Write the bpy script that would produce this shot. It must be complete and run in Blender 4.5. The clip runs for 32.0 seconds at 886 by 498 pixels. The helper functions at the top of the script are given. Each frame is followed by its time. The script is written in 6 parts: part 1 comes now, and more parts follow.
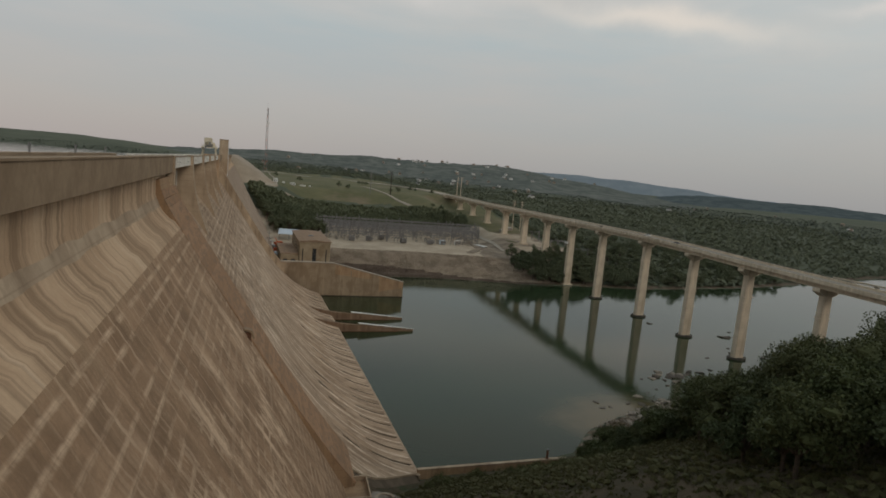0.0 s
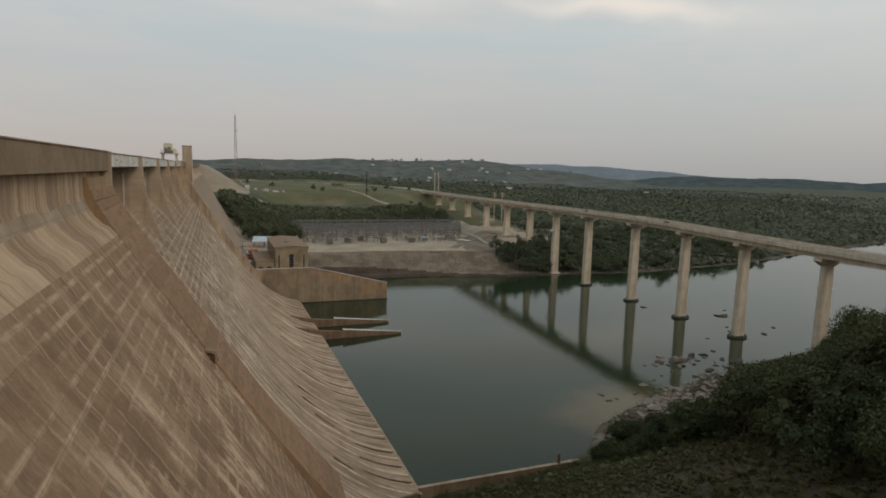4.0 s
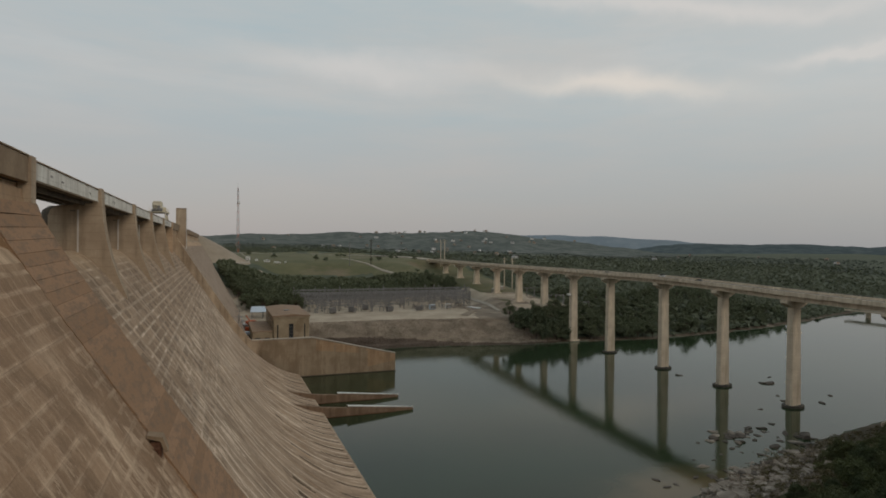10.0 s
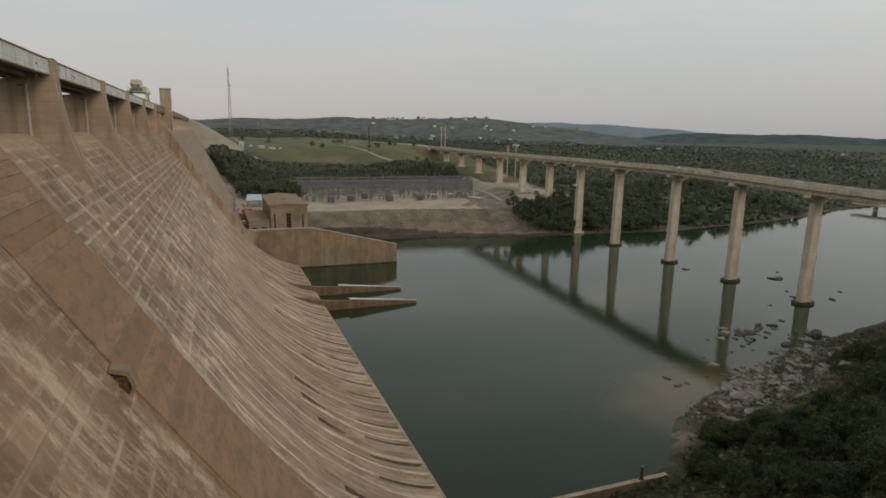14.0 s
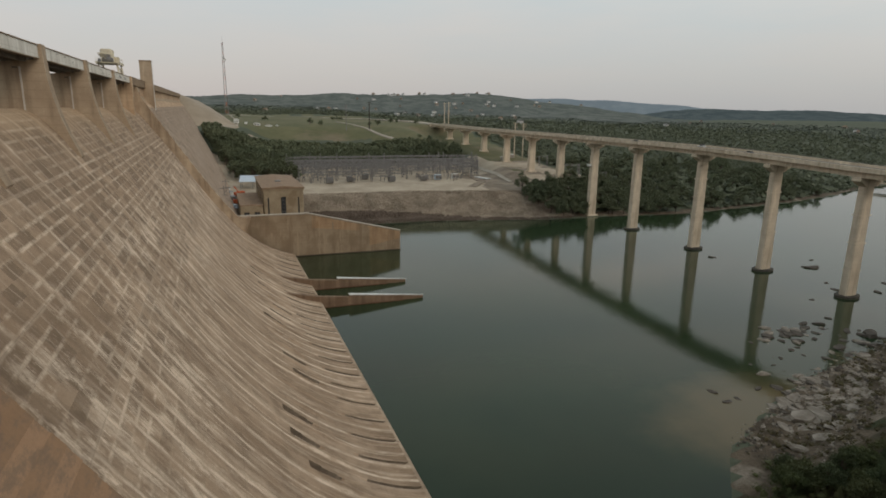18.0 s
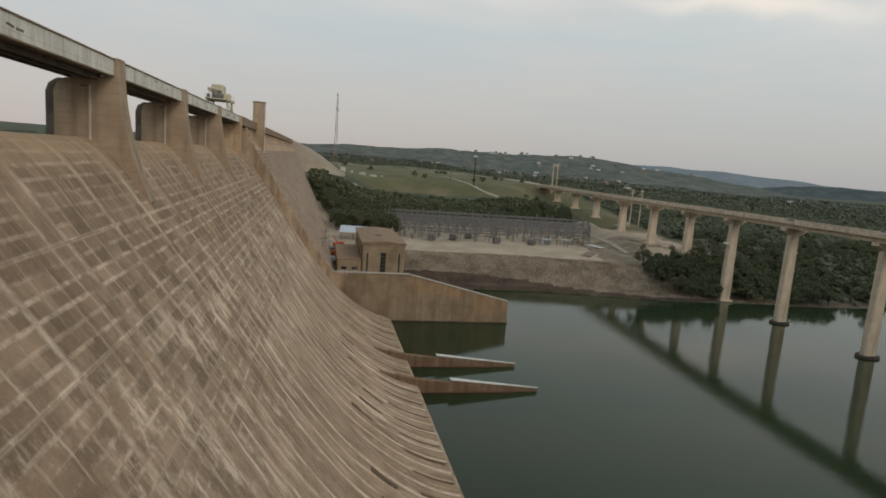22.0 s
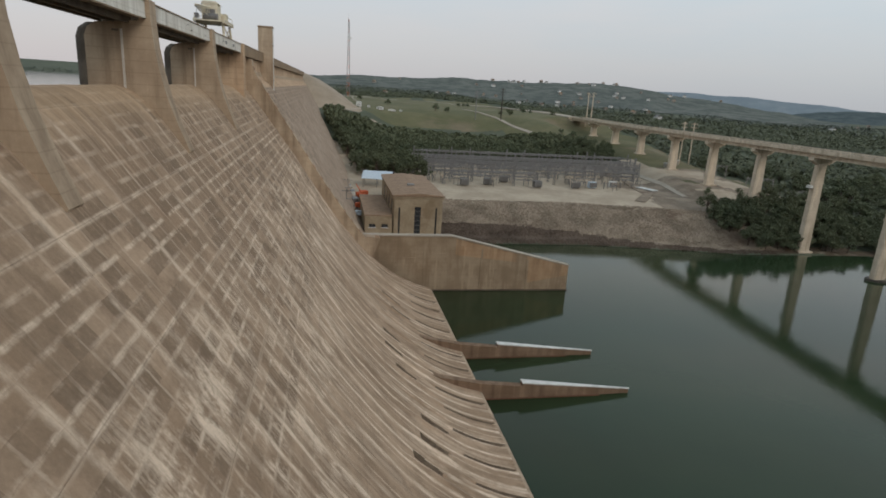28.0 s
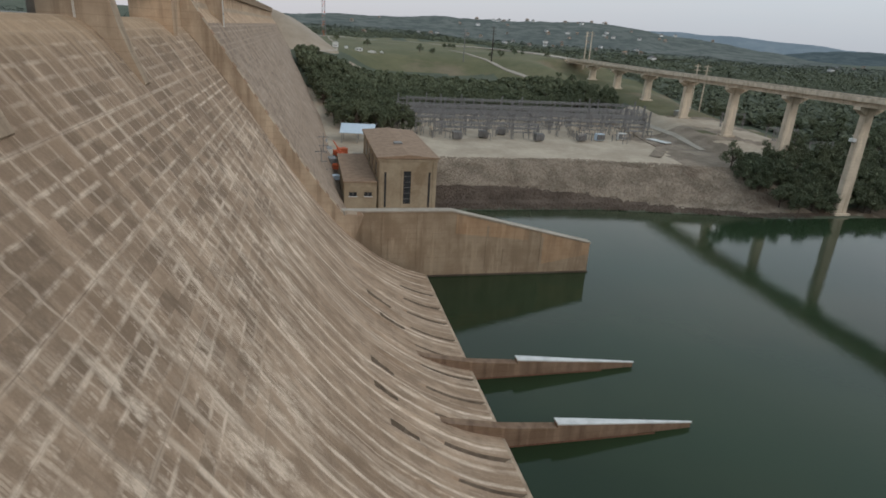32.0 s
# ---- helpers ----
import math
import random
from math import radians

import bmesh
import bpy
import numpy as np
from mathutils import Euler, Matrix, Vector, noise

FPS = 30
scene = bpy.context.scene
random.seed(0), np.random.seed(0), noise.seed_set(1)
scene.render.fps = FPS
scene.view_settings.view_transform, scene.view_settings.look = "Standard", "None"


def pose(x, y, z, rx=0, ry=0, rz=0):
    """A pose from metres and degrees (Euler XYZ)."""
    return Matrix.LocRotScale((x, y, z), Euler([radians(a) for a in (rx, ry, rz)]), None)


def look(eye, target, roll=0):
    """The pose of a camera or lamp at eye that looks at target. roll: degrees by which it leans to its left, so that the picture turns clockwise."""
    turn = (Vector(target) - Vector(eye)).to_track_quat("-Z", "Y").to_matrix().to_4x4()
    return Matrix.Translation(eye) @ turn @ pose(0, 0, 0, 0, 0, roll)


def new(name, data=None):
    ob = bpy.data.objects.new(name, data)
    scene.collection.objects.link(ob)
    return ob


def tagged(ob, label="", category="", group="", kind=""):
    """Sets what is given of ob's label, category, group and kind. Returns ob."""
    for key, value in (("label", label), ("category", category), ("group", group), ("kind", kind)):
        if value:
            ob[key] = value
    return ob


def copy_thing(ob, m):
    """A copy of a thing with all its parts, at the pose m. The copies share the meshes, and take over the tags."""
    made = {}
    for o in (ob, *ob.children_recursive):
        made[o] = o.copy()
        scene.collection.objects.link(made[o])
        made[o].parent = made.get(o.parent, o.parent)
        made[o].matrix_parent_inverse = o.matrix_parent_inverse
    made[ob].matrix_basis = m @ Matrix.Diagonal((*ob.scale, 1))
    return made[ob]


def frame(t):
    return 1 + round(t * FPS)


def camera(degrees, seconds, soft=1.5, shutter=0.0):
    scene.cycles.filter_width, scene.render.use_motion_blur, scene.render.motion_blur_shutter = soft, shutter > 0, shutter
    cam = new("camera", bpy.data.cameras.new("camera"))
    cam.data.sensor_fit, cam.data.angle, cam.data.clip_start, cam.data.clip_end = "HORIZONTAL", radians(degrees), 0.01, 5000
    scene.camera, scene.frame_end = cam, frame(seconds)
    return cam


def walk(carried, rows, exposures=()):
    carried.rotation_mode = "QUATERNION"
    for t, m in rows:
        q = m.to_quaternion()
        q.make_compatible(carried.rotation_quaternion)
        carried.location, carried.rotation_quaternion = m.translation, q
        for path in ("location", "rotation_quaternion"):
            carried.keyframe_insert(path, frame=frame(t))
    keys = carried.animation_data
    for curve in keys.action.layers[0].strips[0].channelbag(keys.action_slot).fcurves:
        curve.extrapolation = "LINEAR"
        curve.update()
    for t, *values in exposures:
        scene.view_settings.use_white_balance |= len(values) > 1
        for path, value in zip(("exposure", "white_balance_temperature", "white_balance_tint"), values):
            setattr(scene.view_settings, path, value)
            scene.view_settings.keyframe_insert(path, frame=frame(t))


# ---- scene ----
cam = camera(73.5, 32.0, 1.75)
PATH = [
    (0, (12.468, -16.79, 80.719), (13.119, -14.917, 80.466), 5.3),
    (0.5, (12.722, -15.17, 80.374), (13.4, -13.293, 80.244), 4.7),
    (1, (13.009, -13.516, 80.053), (13.738, -11.671, 79.798), -0.3),
    (1.5, (13.358, -11.794, 79.72), (14.066, -9.944, 79.441), 0.1),
    (2, (13.764, -9.986, 79.344), (14.482, -8.139, 79.074), 1.1),
    (2.5, (14.233, -8.077, 78.917), (14.949, -6.227, 78.659), 0.1),
    (4.5, (16.331, 0.001, 76.977), (17.047, 1.85, 76.721), 1.9),
    (5, (16.827, 2.142, 76.444), (17.552, 3.996, 76.247), 1.4),
    (5.5, (17.295, 4.339, 75.897), (18.018, 6.195, 75.717), 1.0),
    (6, (17.74, 6.569, 75.36), (18.449, 8.431, 75.184), 1.2),
    (6.5, (18.174, 8.829, 74.848), (18.874, 10.69, 74.634), 1.0),
    (7, (18.59, 11.116, 74.35), (19.281, 12.981, 74.137), 0.8),
    (7.5, (18.971, 13.428, 73.838), (19.654, 15.294, 73.615), 0.4),
    (8, (19.314, 15.751, 73.265), (20.007, 17.612, 73.029), 0.8),
    (8.5, (19.629, 18.047, 72.562), (20.329, 19.907, 72.334), 0.3),
    (9, (19.918, 20.26, 71.679), (20.62, 22.123, 71.496), 1.1),
    (9.5, (20.173, 22.331, 70.655), (20.883, 24.198, 70.561), 0.7),
    (10, (20.41, 24.223, 69.621), (21.117, 26.094, 69.61), 0.5),
    (10.5, (20.624, 25.914, 68.771), (21.349, 27.772, 68.919), -1.7),
    (11, (20.828, 27.456, 68.325), (21.543, 29.315, 68.507), -0.7),
    (11.5, (21.01, 28.916, 68.342), (21.693, 30.794, 68.268), 1.5),
    (12, (21.129, 30.359, 68.659), (21.751, 32.228, 68.309), 1.3),
    (12.5, (21.267, 31.934, 69.049), (21.892, 33.736, 68.45), 1.4),
    (13, (21.531, 33.765, 69.351), (22.196, 35.58, 68.838), 0.2),
    (13.5, (21.947, 35.88, 69.495), (22.637, 37.707, 69.065), 0.2),
    (14, (22.486, 38.244, 69.521), (23.192, 40.076, 69.136), 1.1),
    (14.5, (23.121, 40.821, 69.481), (23.821, 42.654, 69.096), 0.9),
    (16.5, (25.997, 51.929, 69.247), (26.717, 53.775, 68.973), 0.5),
    (17, (26.722, 54.927, 69.264), (27.409, 56.762, 68.859), -0.0),
    (17.5, (27.423, 58.188, 69.316), (28.103, 60.01, 68.847), 0.2),
    (18, (28.073, 61.767, 69.353), (28.772, 63.584, 68.894), 1.0),
    (18.5, (28.626, 65.671, 69.343), (29.339, 67.482, 68.882), -0.4),
    (19, (29.029, 69.874, 69.278), (29.736, 71.703, 68.887), 1.7),
    (19.5, (29.296, 74.342, 69.151), (29.997, 76.173, 68.758), 2.1),
    (20, (29.439, 79.003, 68.967), (30.104, 80.859, 68.632), 8.8),
    (20.5, (29.463, 83.714, 68.779), (29.872, 85.637, 68.413), 9.9),
    (21, (29.347, 88.31, 68.643), (29.777, 90.218, 68.229), 7.6),
    (21.5, (29.124, 92.757, 68.548), (29.538, 94.672, 68.148), 6.4),
    (22, (28.818, 97.012, 68.503), (29.233, 98.947, 68.215), 4.4),
    (22.5, (28.438, 101.03, 68.541), (28.85, 102.963, 68.239), 3.9),
    (23, (27.988, 104.805, 68.674), (28.394, 106.748, 68.428), 10.2),
    (23.5, (27.465, 108.349, 68.924), (27.852, 110.29, 68.638), 4.6),
    (24, (26.906, 111.744, 69.248), (27.285, 113.668, 68.85), 2.2),
    (24.5, (26.37, 115.102, 69.573), (26.746, 117.027, 69.184), 1.4),
    (25, (25.891, 118.506, 69.847), (26.257, 120.419, 69.391), -0.1),
    (25.5, (25.503, 122.045, 70.009), (25.879, 123.953, 69.541), 0.0),
    (27.5, (24.437, 137.068, 70.024), (24.858, 138.938, 69.451), 3.1),
    (28, (24.333, 141.13, 69.938), (24.711, 143.026, 69.425), 3.5),
    (28.5, (24.359, 145.457, 69.777), (24.769, 147.336, 69.229), 3.5),
    (29, (24.527, 150.06, 69.572), (24.93, 151.914, 68.939), 4.3),
    (29.5, (24.837, 154.905, 69.373), (25.199, 156.756, 68.71), 4.0),
    (30, (25.259, 159.948, 69.206), (25.643, 161.828, 68.642), 4.9),
    (30.5, (25.744, 165.143, 69.078), (26.143, 166.98, 68.396), 5.3),
    (31, (26.261, 170.419, 68.981), (26.7, 172.259, 68.334), 3.9),
    (31.5, (26.793, 175.745, 68.906), (27.234, 177.568, 68.213), 3.9),
    (32, (27.33, 181.087, 68.84), (27.764, 182.915, 68.155), 3.5),
]
walk(cam, [(t, look(eye, target, roll)) for t, eye, target, roll in PATH],
     [(0, -0.38, 6680, 10), (2, -0.2, 6680, 10), (5, -0.18, 6660, 10), (6, -0.24, 6660, 10), (8, -0.38, 6660, 10), (9, -0.33, 6620, 10), (10, -0.4, 6600, 10), (11, -0.57, 6680, 10), (12, -0.65, 6750, 10), (13, -0.35, 6700, 10), (14, -0.1, 6680, 10), (16.5, -0.05, 6620, 10), (17, -0.2, 6680, 10), (18, 0.02, 6660, 10), (19, 0.08, 6660, 10), (20, -0.1, 6680, 10), (21, 0.02, 6620, 10), (22, -0.08, 6660, 10), (23, -0.12, 6520, 10), (24, -0.22, 6480, 10), (25, -0.1, 6350, 10), (28, 0.12, 6220, 10), (32, 0.25, 5980, 10)])

import functools

# ---- sky and sun ----
world = bpy.data.worlds.new("sky")
scene.world = world
world.use_nodes = True
wn, wl = world.node_tree.nodes, world.node_tree.links
wn.clear()


def wnode(kind, operation="", data_type="", blend_type="", vector_type=""):
    n = wn.new(kind)
    if operation:
        n.operation = operation
    if data_type:
        n.data_type = data_type
    if blend_type:
        n.blend_type = blend_type
    if vector_type:
        n.vector_type = vector_type
    return n


w_out = wnode("ShaderNodeOutputWorld")
w_back = wnode("ShaderNodeBackground")
w_sky = wnode("ShaderNodeTexSky")
w_sky.sky_type, w_sky.sun_disc, w_sky.sun_elevation, w_sky.sun_rotation, w_sky.altitude = "NISHITA", False, radians(32), radians(149), 200
w_sky.air_density, w_sky.dust_density, w_sky.ozone_density = 1.2, 2.5, 1.0
w_co = wnode("ShaderNodeTexCoord")
w_sep = wnode("ShaderNodeSeparateXYZ")
wl.new(w_co.outputs["Generated"], w_sep.inputs[0])
# thin overcast veil: hazy mauve at the horizon, grey-blue above
w_veil = wnode("ShaderNodeValToRGB")
wl.new(w_sep.outputs["Z"], w_veil.inputs[0])
e = w_veil.color_ramp.elements
e[0].position, e[0].color = 0.0, (0.368, 0.370, 0.378, 1)
e[1].position, e[1].color = 0.45, (0.50, 0.57, 0.60, 1)
m3 = w_veil.color_ramp.elements.new(0.85)
m3.color = (0.37, 0.43, 0.465, 1)
m1 = w_veil.color_ramp.elements.new(0.10)
m1.color = (0.43, 0.443, 0.452, 1)
m2 = w_veil.color_ramp.elements.new(0.22)
m2.color = (0.50, 0.53, 0.54, 1)
# long wisps of high cloud
w_map = wnode("ShaderNodeMapping")
w_map.inputs["Rotation"].default_value = (0.12, 0.05, 0.62)
w_map.inputs["Scale"].default_value = (1.3, 3.2, 9.0)
wl.new(w_co.outputs["Generated"], w_map.inputs[0])
w_noise = wnode("ShaderNodeTexNoise")
w_noise.inputs["Scale"].default_value, w_noise.inputs["Detail"].default_value = 1.7, 6.0
w_noise.inputs["Roughness"].default_value = 0.55
wl.new(w_map.outputs[0], w_noise.inputs["Vector"])
w_wisp = wnode("ShaderNodeValToRGB")
w_wisp.color_ramp.elements[0].position, w_wisp.color_ramp.elements[1].position = 0.50, 0.72
wl.new(w_noise.outputs["Fac"], w_wisp.inputs[0])
w_high = wnode("ShaderNodeMapRange")
w_high.inputs["From Min"].default_value, w_high.inputs["From Max"].default_value = 0.14, 0.30
wl.new(w_sep.outputs["Z"], w_high.inputs["Value"])
w_mul = wnode("ShaderNodeMath", operation="MULTIPLY")
wl.new(w_wisp.outputs[0], w_mul.inputs[0])
wl.new(w_high.outputs[0], w_mul.inputs[1])
# single streaks of cloud; one of them catches the last sun
w_warp = wnode("ShaderNodeTexNoise")
w_warp.inputs["Scale"].default_value, w_warp.inputs["Detail"].default_value = 9.0, 5.0
wl.new(w_co.outputs["Generated"], w_warp.inputs["Vector"])


def wmath(op, a, b=None, c=None):
    n = wnode("ShaderNodeMath", operation=op)
    for k, v in enumerate((a, b, c)):
        if v is None:
            continue
        if isinstance(v, (int, float)):
            n.inputs[k].default_value = v
        else:
            wl.new(v, n.inputs[k])
    return n.outputs[0]


warp = wmath("MULTIPLY_ADD", w_warp.outputs["Fac"], 0.07, -0.035)


def streak(azimuth, height, length, thick, fall, bend=1.0):
    """One long thin cloud: how much of it covers each direction."""
    turn = wnode("ShaderNodeMapping", vector_type="POINT")
    turn.inputs["Rotation"].default_value = (0, 0, radians(azimuth))
    wl.new(w_co.outputs["Generated"], turn.inputs[0])
    sep = wnode("ShaderNodeSeparateXYZ")
    wl.new(turn.outputs[0], sep.inputs[0])
    dx = wmath("DIVIDE", sep.outputs["X"], length)
    lift = wmath("MULTIPLY_ADD", sep.outputs["X"], -fall, height)
    dz = wmath("DIVIDE", wmath("ADD", wmath("SUBTRACT", w_sep.outputs["Z"], lift), wmath("MULTIPLY", warp, bend)), thick)
    ahead = wmath("GREATER_THAN", sep.outputs["Y"], 0.0)
    return wmath("MULTIPLY", wmath("EXPONENT", wmath("MULTIPLY", wmath("ADD", wmath("MULTIPLY", dx, dx), wmath("MULTIPLY", dz, dz)), -1.0)), ahead)


gauss = streak(37.0, 0.252, 0.15, 0.016, 0.10)
veils = wmath("ADD", wmath("ADD", streak(41.0, 0.355, 0.26, 0.012, 0.16), streak(43.0, 0.392, 0.30, 0.011, 0.14)), wmath("ADD", streak(12.0, 0.285, 0.16, 0.022, 0.06), streak(56.0, 0.262, 0.10, 0.010, 0.04)))
veils = wmath("ADD", veils, wmath("MULTIPLY", streak(62.0, 0.30, 0.42, 0.15, 0.0), 0.55))
# broad soft banks, blue-grey gaps between warm grey sheets
w_map2 = wnode("ShaderNodeMapping")
w_map2.inputs["Scale"].default_value, w_map2.inputs["Rotation"].default_value = (1.1, 1.4, 6.5), (0.05, -0.08, 0.4)
wl.new(w_co.outputs["Generated"], w_map2.inputs[0])
w_bank = wnode("ShaderNodeTexNoise")
w_bank.inputs["Scale"].default_value, w_bank.inputs["Detail"].default_value, w_bank.inputs["Roughness"].default_value = 1.5, 7.0, 0.6
wl.new(w_map2.outputs[0], w_bank.inputs["Vector"])
w_tint = wnode("ShaderNodeValToRGB")
w_tint.color_ramp.elements[0].position, w_tint.color_ramp.elements[0].color = 0.36, (0.90, 0.985, 1.0, 1)
w_tint.color_ramp.elements[1].position, w_tint.color_ramp.elements[1].color = 0.64, (1.10, 1.03, 0.97, 1)
wl.new(w_bank.outputs["Fac"], w_tint.inputs[0])
w_soft = wnode("ShaderNodeMix", data_type="RGBA", blend_type="MULTIPLY")
wl.new(wmath("MINIMUM", wmath("MULTIPLY_ADD", w_sep.outputs["Z"], 4.0, 0.1), 1.0), w_soft.inputs["Factor"])
wl.new(w_veil.outputs[0], w_soft.inputs["A"])
wl.new(w_tint.outputs[0], w_soft.inputs["B"])
w_mix1 = wnode("ShaderNodeMix", data_type="RGBA")
w_mix1.inputs["B"].default_value = (0.66, 0.65, 0.63, 1)
wl.new(wmath("MULTIPLY", w_mul.outputs[0], 0.55), w_mix1.inputs["Factor"])
wl.new(w_soft.outputs["Result"], w_mix1.inputs["A"])
w_mix2 = wnode("ShaderNodeMix", data_type="RGBA")
w_mix2.inputs["B"].default_value = (0.86, 0.78, 0.69, 1)
wl.new(wmath("MULTIPLY", gauss, 0.75), w_mix2.inputs["Factor"])
w_mix3 = wnode("ShaderNodeMix", data_type="RGBA")
w_mix3.inputs["B"].default_value = (0.70, 0.68, 0.65, 1)
wl.new(wmath("MINIMUM", wmath("MULTIPLY", veils, 0.8), 1.0), w_mix3.inputs["Factor"])
wl.new(w_mix1.outputs["Result"], w_mix3.inputs["A"])
# a faint mauve glow low over the lake side
glow = wmath("MULTIPLY", wmath("MULTIPLY_ADD", w_sep.outputs["X"], -0.6, 0.45), wmath("EXPONENT", wmath("MULTIPLY", wmath("ABSOLUTE", w_sep.outputs["Z"]), -6.0)))
w_mix4 = wnode("ShaderNodeMix", data_type="RGBA")
w_mix4.inputs["B"].default_value = (0.52, 0.45, 0.43, 1)
wl.new(glow, w_mix4.inputs["Factor"])
wl.new(w_mix3.outputs["Result"], w_mix4.inputs["A"])
wl.new(w_mix4.outputs["Result"], w_mix2.inputs["A"])
# the clear sky shows faintly through the veil
w_sum = wnode("ShaderNodeMix", data_type="RGBA")
w_sum.inputs["Factor"].default_value = 0.12
w_gain = wnode("ShaderNodeVectorMath", operation="SCALE")
w_gain.inputs["Scale"].default_value = 0.10
wl.new(w_sky.outputs[0], w_gain.inputs[0])
wl.new(w_mix2.outputs["Result"], w_sum.inputs["A"])
wl.new(w_gain.outputs[0], w_sum.inputs["B"])
wl.new(w_sum.outputs["Result"], w_back.inputs["Color"])
w_back.inputs["Strength"].default_value = 1.25
wl.new(w_back.outputs[0], w_out.inputs["Surface"])

sun = new("sun", bpy.data.lights.new("sun", "SUN"))
sun.data.energy, sun.data.angle, sun.data.color = 0.65, radians(16), (1.0, 0.87, 0.74)
sun.matrix_world = look((90, -150, 110), (0, 0, 0))

# ---- materials ----
class Mat:
    """A node material, built from small steps."""

    def __init__(self, name, rough=0.9, metal=0.0):
        self.m = bpy.data.materials.new(name)
        self.m.use_nodes = True
        self.n, self.l = self.m.node_tree.nodes, self.m.node_tree.links
        self.b = self.n["Principled BSDF"]
        self.b.inputs["Roughness"].default_value = rough
        self.b.inputs["Metallic"].default_value = metal
        self.b.inputs["Specular IOR Level"].default_value = 0.25
        co = self.n.new("ShaderNodeTexCoord")
        self.obj, self.uv = co.outputs["Object"], co.outputs["UV"]

    def put(self, socket, value):
        if isinstance(value, (int, float)):
            socket.default_value = value
        elif isinstance(value, tuple):
            socket.default_value = (*value, 1) if len(value) == 3 and socket.type == "RGBA" else value
        else:
            self.l.new(value, socket)

    def scaled(self, src, scale, move=(0, 0, 0)):
        n = self.n.new("ShaderNodeMapping")
        n.inputs["Scale"].default_value, n.inputs["Location"].default_value = scale, move
        self.l.new(src, n.inputs[0])
        return n.outputs[0]

    def noise(self, src, scale=1.0, detail=4.0, rough=0.55):
        n = self.n.new("ShaderNodeTexNoise")
        n.inputs["Scale"].default_value, n.inputs["Detail"].default_value, n.inputs["Roughness"].default_value = scale, detail, rough
        self.l.new(src, n.inputs["Vector"])
        return n.outputs["Fac"]

    def white(self, src):
        n = self.n.new("ShaderNodeTexWhiteNoise")
        n.noise_dimensions = "1D"
        self.l.new(src, n.inputs["W"])
        return n.outputs["Value"]

    def math(self, op, a, b=0.0, c=0.0):
        n = self.n.new("ShaderNodeMath")
        n.operation = op
        for k, v in enumerate((a, b, c)):
            self.put(n.inputs[k], v)
        return n.outputs[0]

    def axis(self, src, k):
        n = self.n.new("ShaderNodeSeparateXYZ")
        self.l.new(src, n.inputs[0])
        return n.outputs[k]

    def band(self, v, lo, hi, a=0.0, b=1.0):
        n = self.n.new("ShaderNodeMapRange")
        n.interpolation_type = "SMOOTHSTEP"
        for k, x in zip(("From Min", "From Max", "To Min", "To Max"), (lo, hi, a, b)):
            n.inputs[k].default_value = x
        self.l.new(v, n.inputs["Value"])
        return n.outputs[0]

    def mix(self, f, a, b, kind="MIX"):
        n = self.n.new("ShaderNodeMix")
        n.data_type, n.blend_type = "RGBA", kind
        self.put(n.inputs["Factor"], f)
        self.put(n.inputs["A"], a)
        self.put(n.inputs["B"], b)
        return n.outputs["Result"]

    def rand(self):
        return self.n.new("ShaderNodeObjectInfo").outputs["Random"]

    def island(self):
        return self.n.new("ShaderNodeNewGeometry").outputs["Random Per Island"]

    def done(self, colour, bump=None, strength=0.3, dist=0.1, rough=None):
        self.put(self.b.inputs["Base Color"], colour)
        if rough is not None:
            self.put(self.b.inputs["Roughness"], rough)
        if bump is not None:
            n = self.n.new("ShaderNodeBump")
            n.inputs["Strength"].default_value, n.inputs["Distance"].default_value = strength, dist
            self.l.new(bump, n.inputs["Height"])
            self.l.new(n.outputs[0], self.b.inputs["Normal"])
        return self.m


def plain(name, a, b, scale=1.0, rough=0.85, metal=0.0, bump=0.3, dist=0.05, fine=6.0, c=None):
    """Two tones in large blotches, a fine grain over them, and relief."""
    m = Mat(name, rough, metal)
    big, small = m.noise(m.obj, scale, 5), m.noise(m.obj, scale * fine, 4, 0.65)
    col = m.mix(m.band(big, 0.35, 0.65), a, b)
    if c:
        col = m.mix(m.band(m.noise(m.scaled(m.obj, (1, 1, 1), (31, 7, 3)), scale * 0.6, 5), 0.55, 0.72), col, c)
    col = m.mix(0.55, col, m.mix(small, (0.45, 0.45, 0.45), (1.25, 1.25, 1.25)), "MULTIPLY")
    return m.done(col, small, bump, dist)


